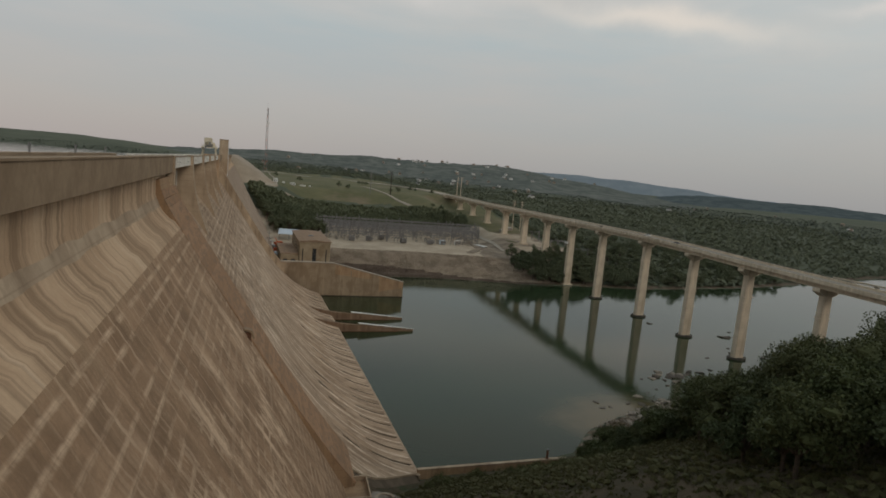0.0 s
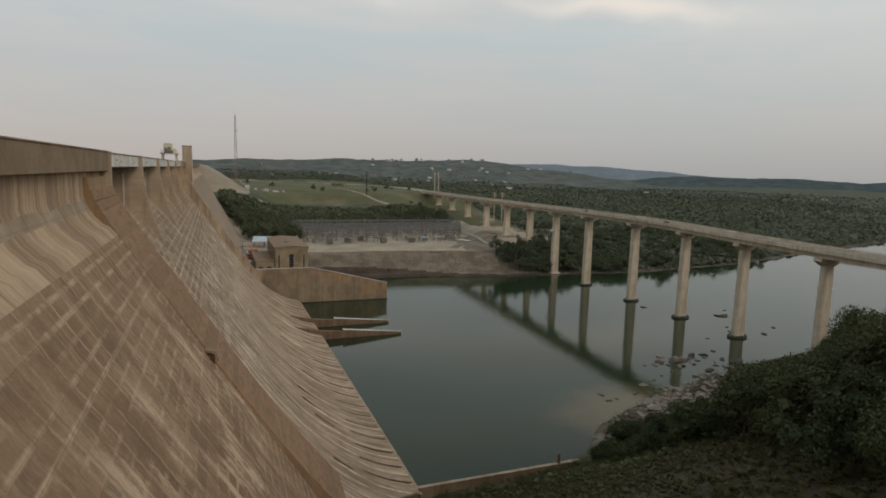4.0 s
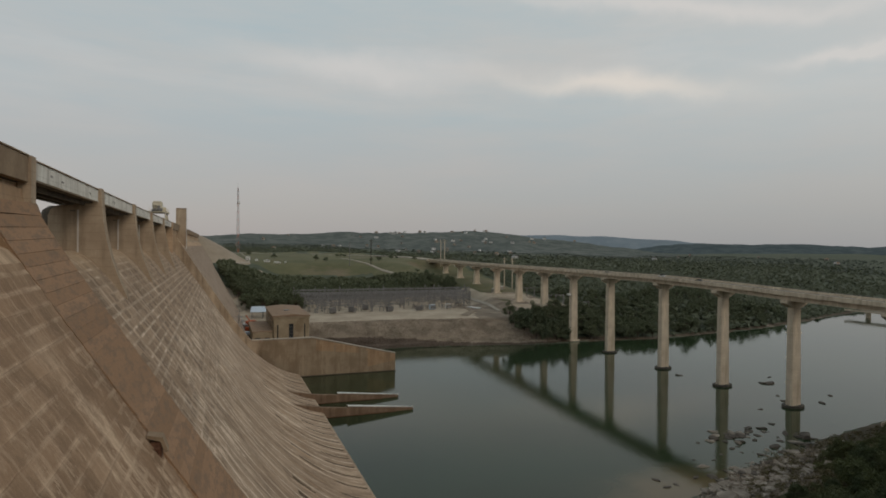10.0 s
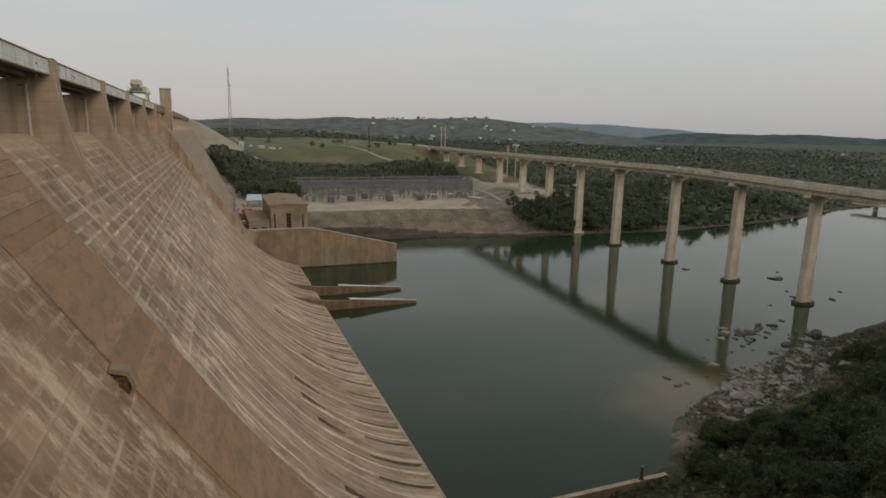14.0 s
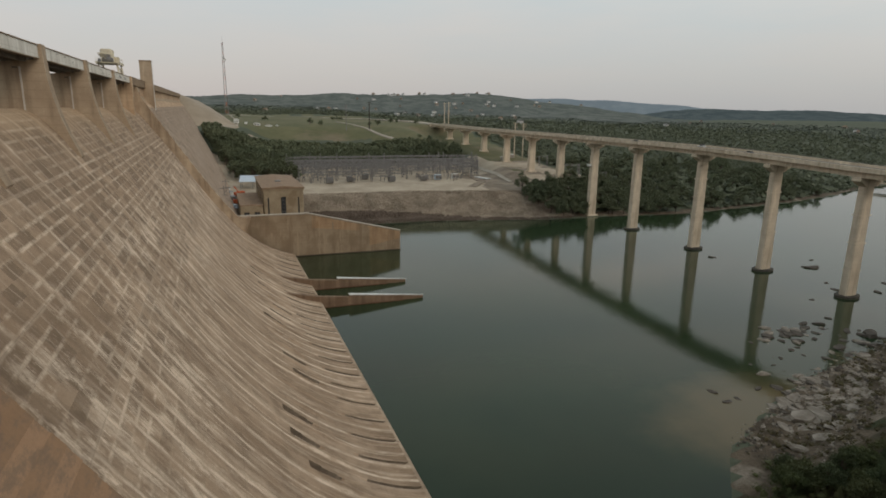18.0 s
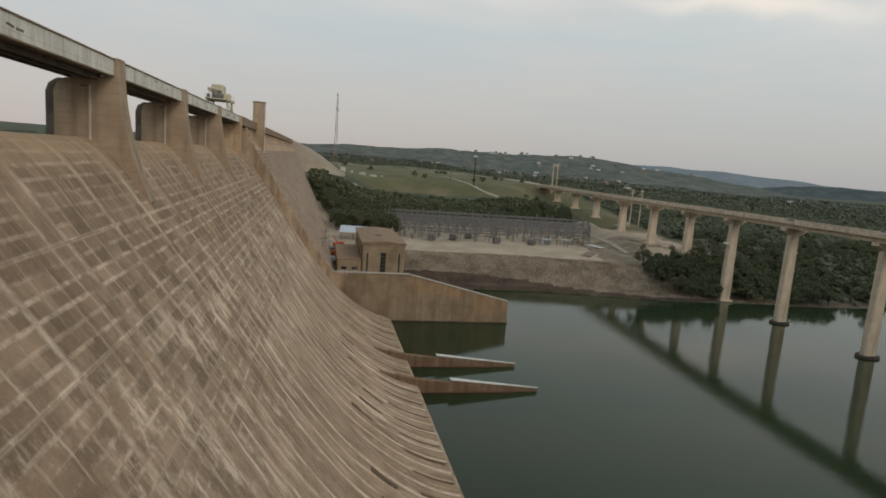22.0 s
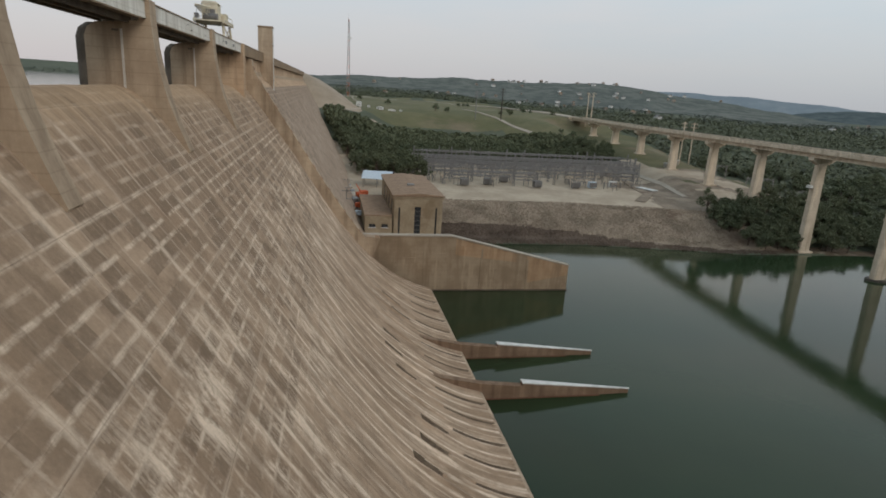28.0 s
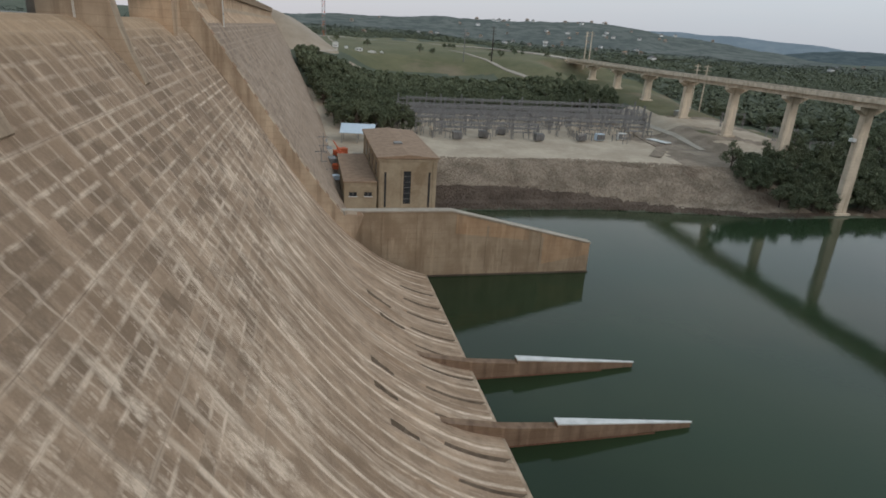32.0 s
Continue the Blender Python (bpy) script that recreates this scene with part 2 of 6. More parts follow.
def spill_concrete(name, lo, mid, streak, grid_end=57.0, runs_from=40.0, cells=0.62, buff=(17.0, 26.0), vary=0.10, bay=0.6):
    """Weathered face poured in lifts and bays: lime along the joints, streaks down the slope. UV: metres along, metres down."""
    m = Mat(name, 0.92)

    def level(v):
        c = m.n.new("ShaderNodeCombineColor")
        for k in range(3):
            m.l.new(v, c.inputs[k])
        return c.outputs[0]

    def plane(a, b):
        c = m.n.new("ShaderNodeCombineXYZ")
        m.put(c.inputs[0], a)
        m.put(c.inputs[1], b)
        return c.outputs[0]

    def far(v, pitch, start):
        """Metres from the nearest joint of a series."""
        f = m.math("FRACT", m.math("DIVIDE", m.math("SUBTRACT", v, start - pitch * 400.5), pitch))
        return m.math("MULTIPLY", m.math("ABSOLUTE", m.math("SUBTRACT", f, 0.5)), pitch)

    times = lambda *f: functools.reduce(lambda a, b: m.math("MULTIPLY", a, b), f)
    u0, v0 = m.axis(m.uv, 0), m.axis(m.uv, 1)
    wob = m.noise(m.scaled(m.uv, (0.9, 0.25, 1), (4, 4, 0)), 1.0, 4, 0.6)
    u = m.math("ADD", u0, m.math("MULTIPLY_ADD", wob, 1.1, -0.55))
    v = m.math("ADD", v0, m.math("MULTIPLY_ADD", m.noise(m.scaled(m.uv, (0.5, 1.1, 1), (2, 9, 0)), 1.0, 4, 0.6), 0.36, -0.18))
    blot = m.noise(m.scaled(m.uv, (0.09, 0.06, 1)), 1.0, 6, 0.6)
    patch = m.noise(m.scaled(m.uv, (0.32, 0.2, 1), (9, 4, 0)), 1.0, 6, 0.65)
    brk = m.noise(m.scaled(m.uv, (0.22, 0.13, 1), (3, 8, 0)), 1.0, 6, 0.7)
    fine = m.noise(m.scaled(m.uv, (1.6, 0.9, 1), (8, 1, 0)), 1.0, 5, 0.7)
    col = m.mix(m.band(blot, 0.34, 0.66), lo, mid)
    col = m.mix(times(m.band(patch, 0.40, 0.62), 0.5), col, tuple(x * 0.6 for x in lo))
    # pours weather each in its own way
    grid = m.band(v0, grid_end - 6, grid_end + 6, 1.0, 0.0)
    lift = m.math("FLOOR", m.math("DIVIDE", m.math("SUBTRACT", v0, 27.5), 1.7))
    third = m.math("FLOOR", m.math("MULTIPLY_ADD", m.white(lift), 2.3, m.math("DIVIDE", u0, 3.4)))
    cell = m.white(m.math("MULTIPLY_ADD", third, 57.3, lift))
    col = m.mix(times(m.band(cell, 0.35, 0.95), grid, m.band(fine, 0.2, 0.55), cells), col, tuple(x * 0.5 for x in lo))
    # lime along lifts and short upright joints between them
    d_lift, d_col = far(v, 1.7, 27.5), far(u, 3.4, 199.4)
    f_lift = times(m.band(d_lift, 0.07, 0.36, 1.0, 0.0), m.band(brk, 0.40, 0.60), grid, m.math("MULTIPLY_ADD", m.white(m.math("ROUND", m.math("DIVIDE", m.math("SUBTRACT", v, 27.5), 1.7))), 0.45, 0.28))
    colid = m.math("ROUND", m.math("DIVIDE", m.math("SUBTRACT", u, 199.4), 3.4))
    f_col = times(m.band(d_col, 0.05, 0.26, 1.0, 0.0), m.band(m.noise(plane(m.math("MULTIPLY", colid, 7.31), m.math("MULTIPLY", v0, 0.12)), 1.0, 4, 0.6), 0.36, 0.54), m.math("MULTIPLY_ADD", m.white(colid), 0.5, 0.35))
    # the main joints
    d_bay, d_big = far(u, 13.6, 199.4), far(v, 10.25, 27.5)
    f_bay = times(m.band(d_bay, 0.08, bay, 1.0, 0.0), m.band(brk, 0.38, 0.60, 0.12, 0.9))
    f_big = times(m.band(d_big, 0.08, 0.40, 1.0, 0.0), m.band(patch, 0.36, 0.6, 0.3, 0.85), grid)
    # long runs that bend with the slope, and short dashes beside them
    runs = m.band(v0, runs_from, runs_from + 16, 0.0, 1.0)

    def run(width, share, gap, stretch, soft, seed, core=0.22, skirt=0.5):
        q = m.math("DIVIDE", m.math("ADD", u, seed), width)
        n = m.math("FLOOR", q)
        mid_ = m.math("ABSOLUTE", m.math("SUBTRACT", m.math("FRACT", q), 0.5))
        on = m.math("GREATER_THAN", m.white(n), 1.0 - share)
        gate = m.noise(plane(m.math("MULTIPLY", n, 5.37), m.math("MULTIPLY", v0, stretch)), 1.0, 4, 0.6)
        return times(m.band(mid_, core, skirt, 1.0, 0.0), on, m.band(gate, gap, gap + soft))

    f_w = times(run(4.6, 0.85, 0.36, 0.03, 0.16, 5.0, 0.03, 0.14), runs, m.band(patch, 0.36, 0.58, 0.3, 1.0))
    f_a = times(run(1.5, 0.36, 0.44, 0.085, 0.12, 3.0), runs, m.band(fine, 0.25, 0.5, 0.2, 1.0))
    f_b = times(run(0.55, 0.42, 0.44, 0.09, 0.12, 1.0), runs, m.band(fine, 0.3, 0.55))
    scaly = times(m.band(v0, 33, 44), m.band(v0, 60, 72, 1.0, 0.0), m.band(brk, 0.44, 0.58))
    f_c = times(run(0.36, 0.75, 0.47, 0.42, 0.08, 7.0), scaly)
    bloom = times(scaly, m.band(m.noise(m.scaled(m.uv, (0.42, 0.06, 1), (5, 5, 0)), 1.0, 6, 0.7), 0.45, 0.60))
    lime = f_lift
    for f, k in ((f_col, 0.54), (f_bay, 0.66), (f_big, 0.36), (f_w, 0.80), (f_a, 0.24), (f_b, 0.12), (f_c, 0.45), (bloom, 0.8)):
        lime = m.math("MAXIMUM", lime, times(f, k))
    lime = times(lime, m.band(fine, 0.16, 0.52, 0.45, 1.0))
    col = m.mix(lime, col, streak)
    # dark wet runs, and the open joint itself
    d1 = m.noise(m.scaled(m.uv, (0.55, 0.012, 1), (17, 3, 0)), 1.0, 4, 0.6)
    col = m.mix(times(m.band(d1, 0.56, 0.70), 0.4), col, tuple(x * 0.5 for x in lo))
    col = m.mix(times(m.band(far(v0, 10.25, 27.5), 0.02, 0.10, 1.0, 0.0), 0.2), col, tuple(x * 0.45 for x in lo))
    # buff, rust-washed concrete towards the top of the face, as far as the runs reach
    top = m.band(m.math("ADD", v0, times(m.noise(m.scaled(m.uv, (0.6, 0.05, 1), (2, 2, 0)), 1.0, 4), 14.0)), buff[0] + 7, buff[1] + 7, 1.0, 0.0)
    col = m.mix(times(top, 0.78), col, m.mix(fine, (0.45, 0.305, 0.185), (0.58, 0.415, 0.265)))
    # rain runs down from the crest
    flute = m.noise(m.scaled(m.uv, (1.6, 0.03, 1), (7, 7, 0)), 1.0, 5, 0.65)
    high = m.band(v0, buff[1] + 2, buff[1] + 13, 1.0, 0.0)
    col = m.mix(times(high, m.band(flute, 0.50, 0.64), 0.34), col, (0.26, 0.172, 0.105))
    col = m.mix(times(high, m.band(flute, 0.35, 0.46, 1.0, 0.0), 0.25), col, (0.66, 0.49, 0.335))
    col = m.mix(1.0, col, level(m.math("MULTIPLY_ADD", m.rand(), vary, 1.0 - vary / 2)), "MULTIPLY")
    grain = m.noise(m.scaled(m.uv, (3.0, 3.0, 1)), 1.0, 5, 0.7)
    col = m.mix(0.5, col, m.mix(grain, (0.45, 0.45, 0.45), (1.35, 1.35, 1.35)), "MULTIPLY")
    h = m.math("ADD", m.math("MULTIPLY", grain, 0.6), m.math("ADD", m.math("MULTIPLY", lime, 0.25), m.math("MULTIPLY", m.band(d_lift, 0.0, 0.1), 0.35)))
    return m.done(col, h, 0.5, 0.15)


def streaky(name, a, b, dark, across="xy", rough=0.9):
    """Upright concrete with rain streaks that run down it."""
    m = Mat(name, rough)
    big = m.noise(m.obj, 0.16, 5)
    run = m.noise(m.scaled(m.obj, (0.42, 0.42, 0.04)), 1.0, 5, 0.6)
    pour = m.math("FRACT", m.math("DIVIDE", m.axis(m.obj, 2), 1.52))
    line = m.band(m.math("ABSOLUTE", m.math("SUBTRACT", pour, 0.5)), 0.44, 0.49)
    grain = m.noise(m.obj, 2.6, 5, 0.7)
    col = m.mix(m.band(big, 0.35, 0.65), a, b)
    col = m.mix(m.math("MULTIPLY", m.band(run, 0.47, 0.68), 0.62), col, dark)
    col = m.mix(m.math("MULTIPLY", m.band(run, 0.42, 0.34), 0.4), col, tuple(min(1, x * 1.35) for x in b))
    col = m.mix(m.math("MULTIPLY", line, 0.3), col, dark)
    col = m.mix(0.4, col, m.mix(grain, (0.55, 0.55, 0.55), (1.3, 1.3, 1.3)), "MULTIPLY")
    return m.done(col, grain, 0.35, 0.08)


def flute_mat():
    """The upright under the parapet: rain has drawn pale and dark flutes down it. UV: metres along, metres down."""
    m = Mat("fluted buff concrete", 0.92)
    fl, thin = m.noise(m.scaled(m.uv, (0.55, 0.02, 1), (7, 7, 0)), 1.0, 5, 0.65), m.noise(m.scaled(m.uv, (1.9, 0.03, 1), (2, 1, 0)), 1.0, 4, 0.65)
    col = m.mix(m.band(m.noise(m.uv, 0.1, 4), 0.35, 0.65), (0.47, 0.322, 0.205), (0.57, 0.405, 0.268))
    col = m.mix(m.math("MULTIPLY", m.band(fl, 0.48, 0.62), 0.7), col, (0.235, 0.155, 0.095))
    col = m.mix(m.math("MULTIPLY", m.band(thin, 0.52, 0.62), 0.45), col, (0.27, 0.185, 0.12))
    col = m.mix(m.math("MULTIPLY", m.band(fl, 0.36, 0.45, 1.0, 0.0), 0.5), col, (0.68, 0.52, 0.37))
    g = m.noise(m.uv, 2.8, 5, 0.7)
    return m.done(m.mix(0.4, col, m.mix(g, (0.55, 0.55, 0.55), (1.3, 1.3, 1.3)), "MULTIPLY"), g, 0.35, 0.08)


M_FLUTE = flute_mat()
M_SPILL = spill_concrete("weathered spillway concrete", (0.320, 0.219, 0.143), (0.449, 0.319, 0.217), (0.855, 0.681, 0.520), cells=0.62, buff=(15.0, 22.0), bay=0.85)
M_FACE = spill_concrete("weathered dam face concrete", (0.313, 0.195, 0.116), (0.437, 0.286, 0.179), (0.726, 0.528, 0.363), 140.0, 82.0, 0.32, (23.0, 33.0), bay=0.3)
M_BUFF = streaky("buff streaked concrete", (0.455, 0.312, 0.198), (0.565, 0.405, 0.268), (0.175, 0.115, 0.072))
M_PARAPET = plain("parapet concrete", (0.271, 0.191, 0.122), (0.338, 0.244, 0.158), 0.25)
M_PIER = streaky("pier concrete", (0.370, 0.275, 0.190), (0.480, 0.370, 0.262), (0.215, 0.152, 0.100))
M_GIRDER = streaky("pale girder paint", (0.66, 0.62, 0.55), (0.80, 0.76, 0.69), (0.36, 0.31, 0.25))
# recess shade of the bucket slots, put into the colour
M_SLOT = plain("shade-dark slot", (0.150, 0.112, 0.080), (0.215, 0.165, 0.12), 0.6)
# shade beneath the deck is put into this colour; nose and scribbles share it
M_SOFFIT = plain("shaded soffit and dark marks", (0.11, 0.09, 0.07), (0.17, 0.14, 0.11), 0.4)
M_BROWN = streaky("rust-brown stained concrete", (0.33, 0.21, 0.122), (0.41, 0.275, 0.168), (0.20, 0.135, 0.085))
M_GREYWALL = spill_concrete("far abutment concrete", (0.321, 0.232, 0.163), (0.408, 0.304, 0.224), (0.530, 0.425, 0.332), 140.0, 62.0, 0.4, (8.0, 14.0))
M_BRIDGE = streaky("bridge concrete", (0.535, 0.442, 0.335), (0.653, 0.550, 0.426), (0.337, 0.263, 0.185))
M_BRIDGEDK = plain("damp plinth", (0.05, 0.045, 0.04), (0.09, 0.08, 0.065), 0.5)
M_ASPHALT = plain("worn asphalt", (0.10, 0.098, 0.095), (0.14, 0.135, 0.13), 0.3)
M_WHITE = plain("weathered white coating", (0.62, 0.61, 0.58), (0.74, 0.73, 0.70), 0.5)
M_WINGWALL = streaky("training wall concrete", (0.262, 0.190, 0.124), (0.345, 0.262, 0.178), (0.205, 0.142, 0.090))
M_GUIDE = streaky("rust-stained guide wall", (0.185, 0.118, 0.075), (0.25, 0.168, 0.112), (0.10, 0.062, 0.04))
M_POWER = plain("powerhouse concrete", (0.310, 0.240, 0.160), (0.385, 0.308, 0.212), 0.16, c=(0.25, 0.182, 0.115))
M_ROOF = plain("brown gravel roof", (0.27, 0.180, 0.118), (0.34, 0.232, 0.155), 0.5)
M_GLASSDK = plain("dark window glass", (0.03, 0.032, 0.035), (0.05, 0.05, 0.052), 0.5, rough=0.15, bump=0.0)
M_CRANE = plain("cream crane paint", (0.66, 0.58, 0.44), (0.74, 0.67, 0.52), 0.8)
M_STEEL = plain("galvanised steel", (0.205, 0.195, 0.188), (0.275, 0.262, 0.252), 2.0, rough=0.55, metal=0.35)
M_STEELDK = plain("dull steel", (0.16, 0.155, 0.15), (0.22, 0.21, 0.205), 1.0, rough=0.6, metal=0.3)
M_RUST = plain("rusty iron", (0.13, 0.065, 0.04), (0.20, 0.10, 0.06), 2.0)
M_WOODPOLE = plain("dark timber pole", (0.05, 0.042, 0.035), (0.08, 0.065, 0.05), 2.0)
M_RED = plain("orange-red paint", (0.55, 0.12, 0.05), (0.65, 0.16, 0.07), 2.0)
M_BLUE = plain("pale blue sheet metal", (0.50, 0.58, 0.66), (0.60, 0.67, 0.74), 1.0, rough=0.5)
M_TERRA = plain("faded terracotta roof", (0.19, 0.125, 0.098), (0.24, 0.165, 0.13), 1.0)
M_HOUSE = plain("pale stucco", (0.28, 0.25, 0.21), (0.38, 0.345, 0.295), 1.0)
M_BARK = plain("grey-brown bark", (0.07, 0.052, 0.04), (0.12, 0.09, 0.07), 3.0)


def leaf_mat(name, a, b, c):
    m = Mat(name, 0.75)
    col = m.mix(m.island(), a, b)
    col = m.mix(m.math("MULTIPLY", m.rand(), 0.5), col, c)
    return m.done(col)


M_LEAF = leaf_mat("oak leaves", (0.040, 0.052, 0.019), (0.082, 0.098, 0.036), (0.088, 0.086, 0.038))
M_LEAFDK = leaf_mat("juniper foliage", (0.034, 0.048, 0.021), (0.064, 0.084, 0.034), (0.072, 0.078, 0.036))
# distance haze is put into the far leaves: paler and greyer
M_FARLEAF = leaf_mat("far woodland in haze colour", (0.098, 0.112, 0.090), (0.116, 0.130, 0.106), (0.108, 0.122, 0.098))
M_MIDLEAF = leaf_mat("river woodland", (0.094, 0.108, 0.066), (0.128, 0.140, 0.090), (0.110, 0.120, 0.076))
M_BELT = leaf_mat("belt foliage", (0.066, 0.080, 0.044), (0.112, 0.130, 0.072), (0.114, 0.118, 0.066))
M_WEED = leaf_mat("weeds and brush", (0.050, 0.051, 0.018), (0.100, 0.084, 0.034), (0.070, 0.070, 0.026))
M_BUSH = leaf_mat("bank bushes", (0.068, 0.078, 0.030), (0.120, 0.126, 0.052), (0.102, 0.098, 0.040))
M_DRYBRUSH = leaf_mat("dry brown brush", (0.070, 0.060, 0.028), (0.150, 0.105, 0.058), (0.08, 0.085, 0.035))

M_GRASSY = plain("scrub ground", (0.056, 0.045, 0.024), (0.088, 0.064, 0.037), 0.13, bump=0.8, dist=0.5, fine=8.0, c=(0.040, 0.050, 0.018))
M_MEADOW = plain("meadow grass", (0.112, 0.110, 0.050), (0.150, 0.138, 0.068), 0.03, bump=0.4, dist=0.3, c=(0.19, 0.150, 0.092))
def woods_mat():
    """Woodland seen from far off: crowns, clearings and rocky patches."""
    m = Mat("woodland canopy", 0.95)
    broad, crowns, tufts = m.noise(m.obj, 0.006, 5, 0.6), m.noise(m.obj, 0.055, 3, 0.7), m.noise(m.obj, 0.16, 3, 0.7)
    col = m.mix(m.band(broad, 0.36, 0.64), (0.078, 0.090, 0.058), (0.102, 0.110, 0.074))
    col = m.mix(m.math("MULTIPLY", m.band(crowns, 0.46, 0.66), 0.6), col, (0.056, 0.066, 0.044))
    col = m.mix(m.math("MULTIPLY", m.band(tufts, 0.62, 0.72), 0.45), col, (0.135, 0.130, 0.094))
    return m.done(col, m.math("ADD", crowns, m.math("MULTIPLY", tufts, 0.4)), 0.5, 3.0)


M_WOODS = woods_mat()
M_GRAVEL = plain("pale caliche gravel", (0.389, 0.315, 0.233), (0.483, 0.400, 0.302), 0.06, bump=0.4, dist=0.15)
M_RIPRAP = plain("riprap bank", (0.210, 0.165, 0.121), (0.326, 0.260, 0.195), 0.09, bump=0.9, dist=0.6, fine=9.0, c=(0.158, 0.110, 0.079))
M_RIPWET = plain("wet riprap", (0.082, 0.058, 0.042), (0.128, 0.094, 0.070), 0.09, bump=0.9, dist=0.6, fine=9.0)
M_ROCKBED = plain("limestone shelf", (0.080, 0.058, 0.038), (0.140, 0.104, 0.070), 0.16, bump=0.8, dist=0.5, c=(0.27, 0.22, 0.17))
M_STONE = plain("limestone boulder", (0.20, 0.165, 0.13), (0.34, 0.295, 0.245), 0.5, bump=0.6, dist=0.15)
M_WETSTONE = plain("wet dark boulder", (0.075, 0.062, 0.05), (0.13, 0.108, 0.088), 0.5, bump=0.6, dist=0.15)
M_EMBANK = plain("rockfill embankment", (0.33, 0.262, 0.192), (0.40, 0.325, 0.245), 0.05, bump=0.7, dist=0.5, fine=12.0)


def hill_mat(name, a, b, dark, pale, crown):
    """Wooded hills, haze put into the colours: soft crowns, clearings, rocky and built-up specks."""
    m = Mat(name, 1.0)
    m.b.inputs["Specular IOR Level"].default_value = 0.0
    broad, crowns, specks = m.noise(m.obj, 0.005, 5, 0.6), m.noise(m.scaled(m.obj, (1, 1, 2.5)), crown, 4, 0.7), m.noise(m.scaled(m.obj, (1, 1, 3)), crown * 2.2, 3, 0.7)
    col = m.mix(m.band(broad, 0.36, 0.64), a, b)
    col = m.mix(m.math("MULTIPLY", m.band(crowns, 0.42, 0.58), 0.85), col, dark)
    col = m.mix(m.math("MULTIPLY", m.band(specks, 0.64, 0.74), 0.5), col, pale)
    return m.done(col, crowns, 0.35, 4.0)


# farther ridges paler and bluer: distance haze is put into each colour
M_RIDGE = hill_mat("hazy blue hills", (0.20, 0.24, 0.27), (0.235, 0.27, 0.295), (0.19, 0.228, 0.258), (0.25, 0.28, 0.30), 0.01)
M_RIDGEMID = hill_mat("hills in blue-green haze colour", (0.098, 0.118, 0.122), (0.118, 0.138, 0.139), (0.072, 0.090, 0.095), (0.14, 0.155, 0.15), 0.02)
M_RIDGENEAR = hill_mat("hills in grey-green haze colour", (0.146, 0.156, 0.142), (0.172, 0.180, 0.163), (0.098, 0.111, 0.103), (0.25, 0.235, 0.205), 0.024)
M_EARTH = plain("dark damp earth", (0.085, 0.062, 0.040), (0.135, 0.098, 0.065), 0.3)
M_ROADWORN = plain("worn pale carriageway", (0.29, 0.25, 0.205), (0.35, 0.305, 0.25), 0.15)
M_ROADPALE = plain("pale road", (0.37, 0.315, 0.25), (0.44, 0.38, 0.31), 0.1)


def water_mat(name, deep, silt=None):
    m = Mat(name, 0.06)
    m.b.inputs["IOR"].default_value, m.b.inputs["Specular IOR Level"].default_value = 1.33, 0.34
    col = m.mix(m.band(m.noise(m.obj, 0.012, 4), 0.35, 0.65), deep, tuple(x * 1.35 for x in deep))
    if silt:
        # silt-laden shallows off the rocky point
        px = m.math("DIVIDE", m.math("SUBTRACT", m.axis(m.obj, 0), 148.0), 38.0)
        py = m.math("DIVIDE", m.math("SUBTRACT", m.axis(m.obj, 1), 152.0), 26.0)
        r = m.math("SQRT", m.math("ADD", m.math("MULTIPLY", px, px), m.math("MULTIPLY", py, py)))
        r = m.math("ADD", r, m.math("MULTIPLY_ADD", m.noise(m.obj, 0.05, 4), 0.7, -0.35))
        col = m.mix(m.band(r, 0.35, 1.05, 0.85, 0.0), col, silt)
    rip = m.math("ADD", m.noise(m.scaled(m.obj, (0.5, 0.9, 1)), 1.0, 3, 0.6), m.math("MULTIPLY", m.noise(m.obj, 0.06, 3), 2.0))
    return m.done(col, rip, 0.07, 0.25)


M_WATER = water_mat("green river water", (0.019, 0.032, 0.015), (0.135, 0.100, 0.050))
M_LAKE = water_mat("lake water", (0.03, 0.045, 0.045))

# ---- building helpers ----
def mesh_of(bm, name, mats, smooth=False):
    me = bpy.data.meshes.new(name)
    bm.normal_update()
    bm.to_mesh(me)
    bm.free()
    for mt in mats if isinstance(mats, (list, tuple)) else [mats]:
        me.materials.append(mt)
    if smooth:
        me.polygons.foreach_set("use_smooth", [True] * len(me.polygons))
    return me


def part(name, bm, material, parent=None, label="", smooth=False):
    """Links a bmesh as one mesh object, under a thing or a part if one is given."""
    ob = new(name, bm if isinstance(bm, bpy.types.Mesh) else mesh_of(bm, name, material, smooth))
    ob.parent = parent
    return tagged(ob, label)


def thing(name, at=(0, 0, 0), turn=0.0, label="", category="", group="", kind=""):
    ob = new(name)
    ob.matrix_basis = pose(*at, 0, 0, turn)
    return tagged(ob, label, category, group, kind)


def box(bm, x0, x1, y0, y1, z0, z1, bevel=0.0):
    made = bmesh.ops.create_cube(bm, size=1)["verts"]
    for v in made:
        v.co = Vector(((x0 + x1) / 2 + v.co.x * (x1 - x0), (y0 + y1) / 2 + v.co.y * (y1 - y0), (z0 + z1) / 2 + v.co.z * (z1 - z0)))
    if bevel:
        bmesh.ops.bevel(bm, geom=list({ed for v in made for ed in v.link_edges}), offset=bevel, segments=1, affect="EDGES")
    return bm


def boxes(*dims, bevel=0.0):
    bm = bmesh.new()
    for d in dims:
        box(bm, *d, bevel=bevel)
    return bm


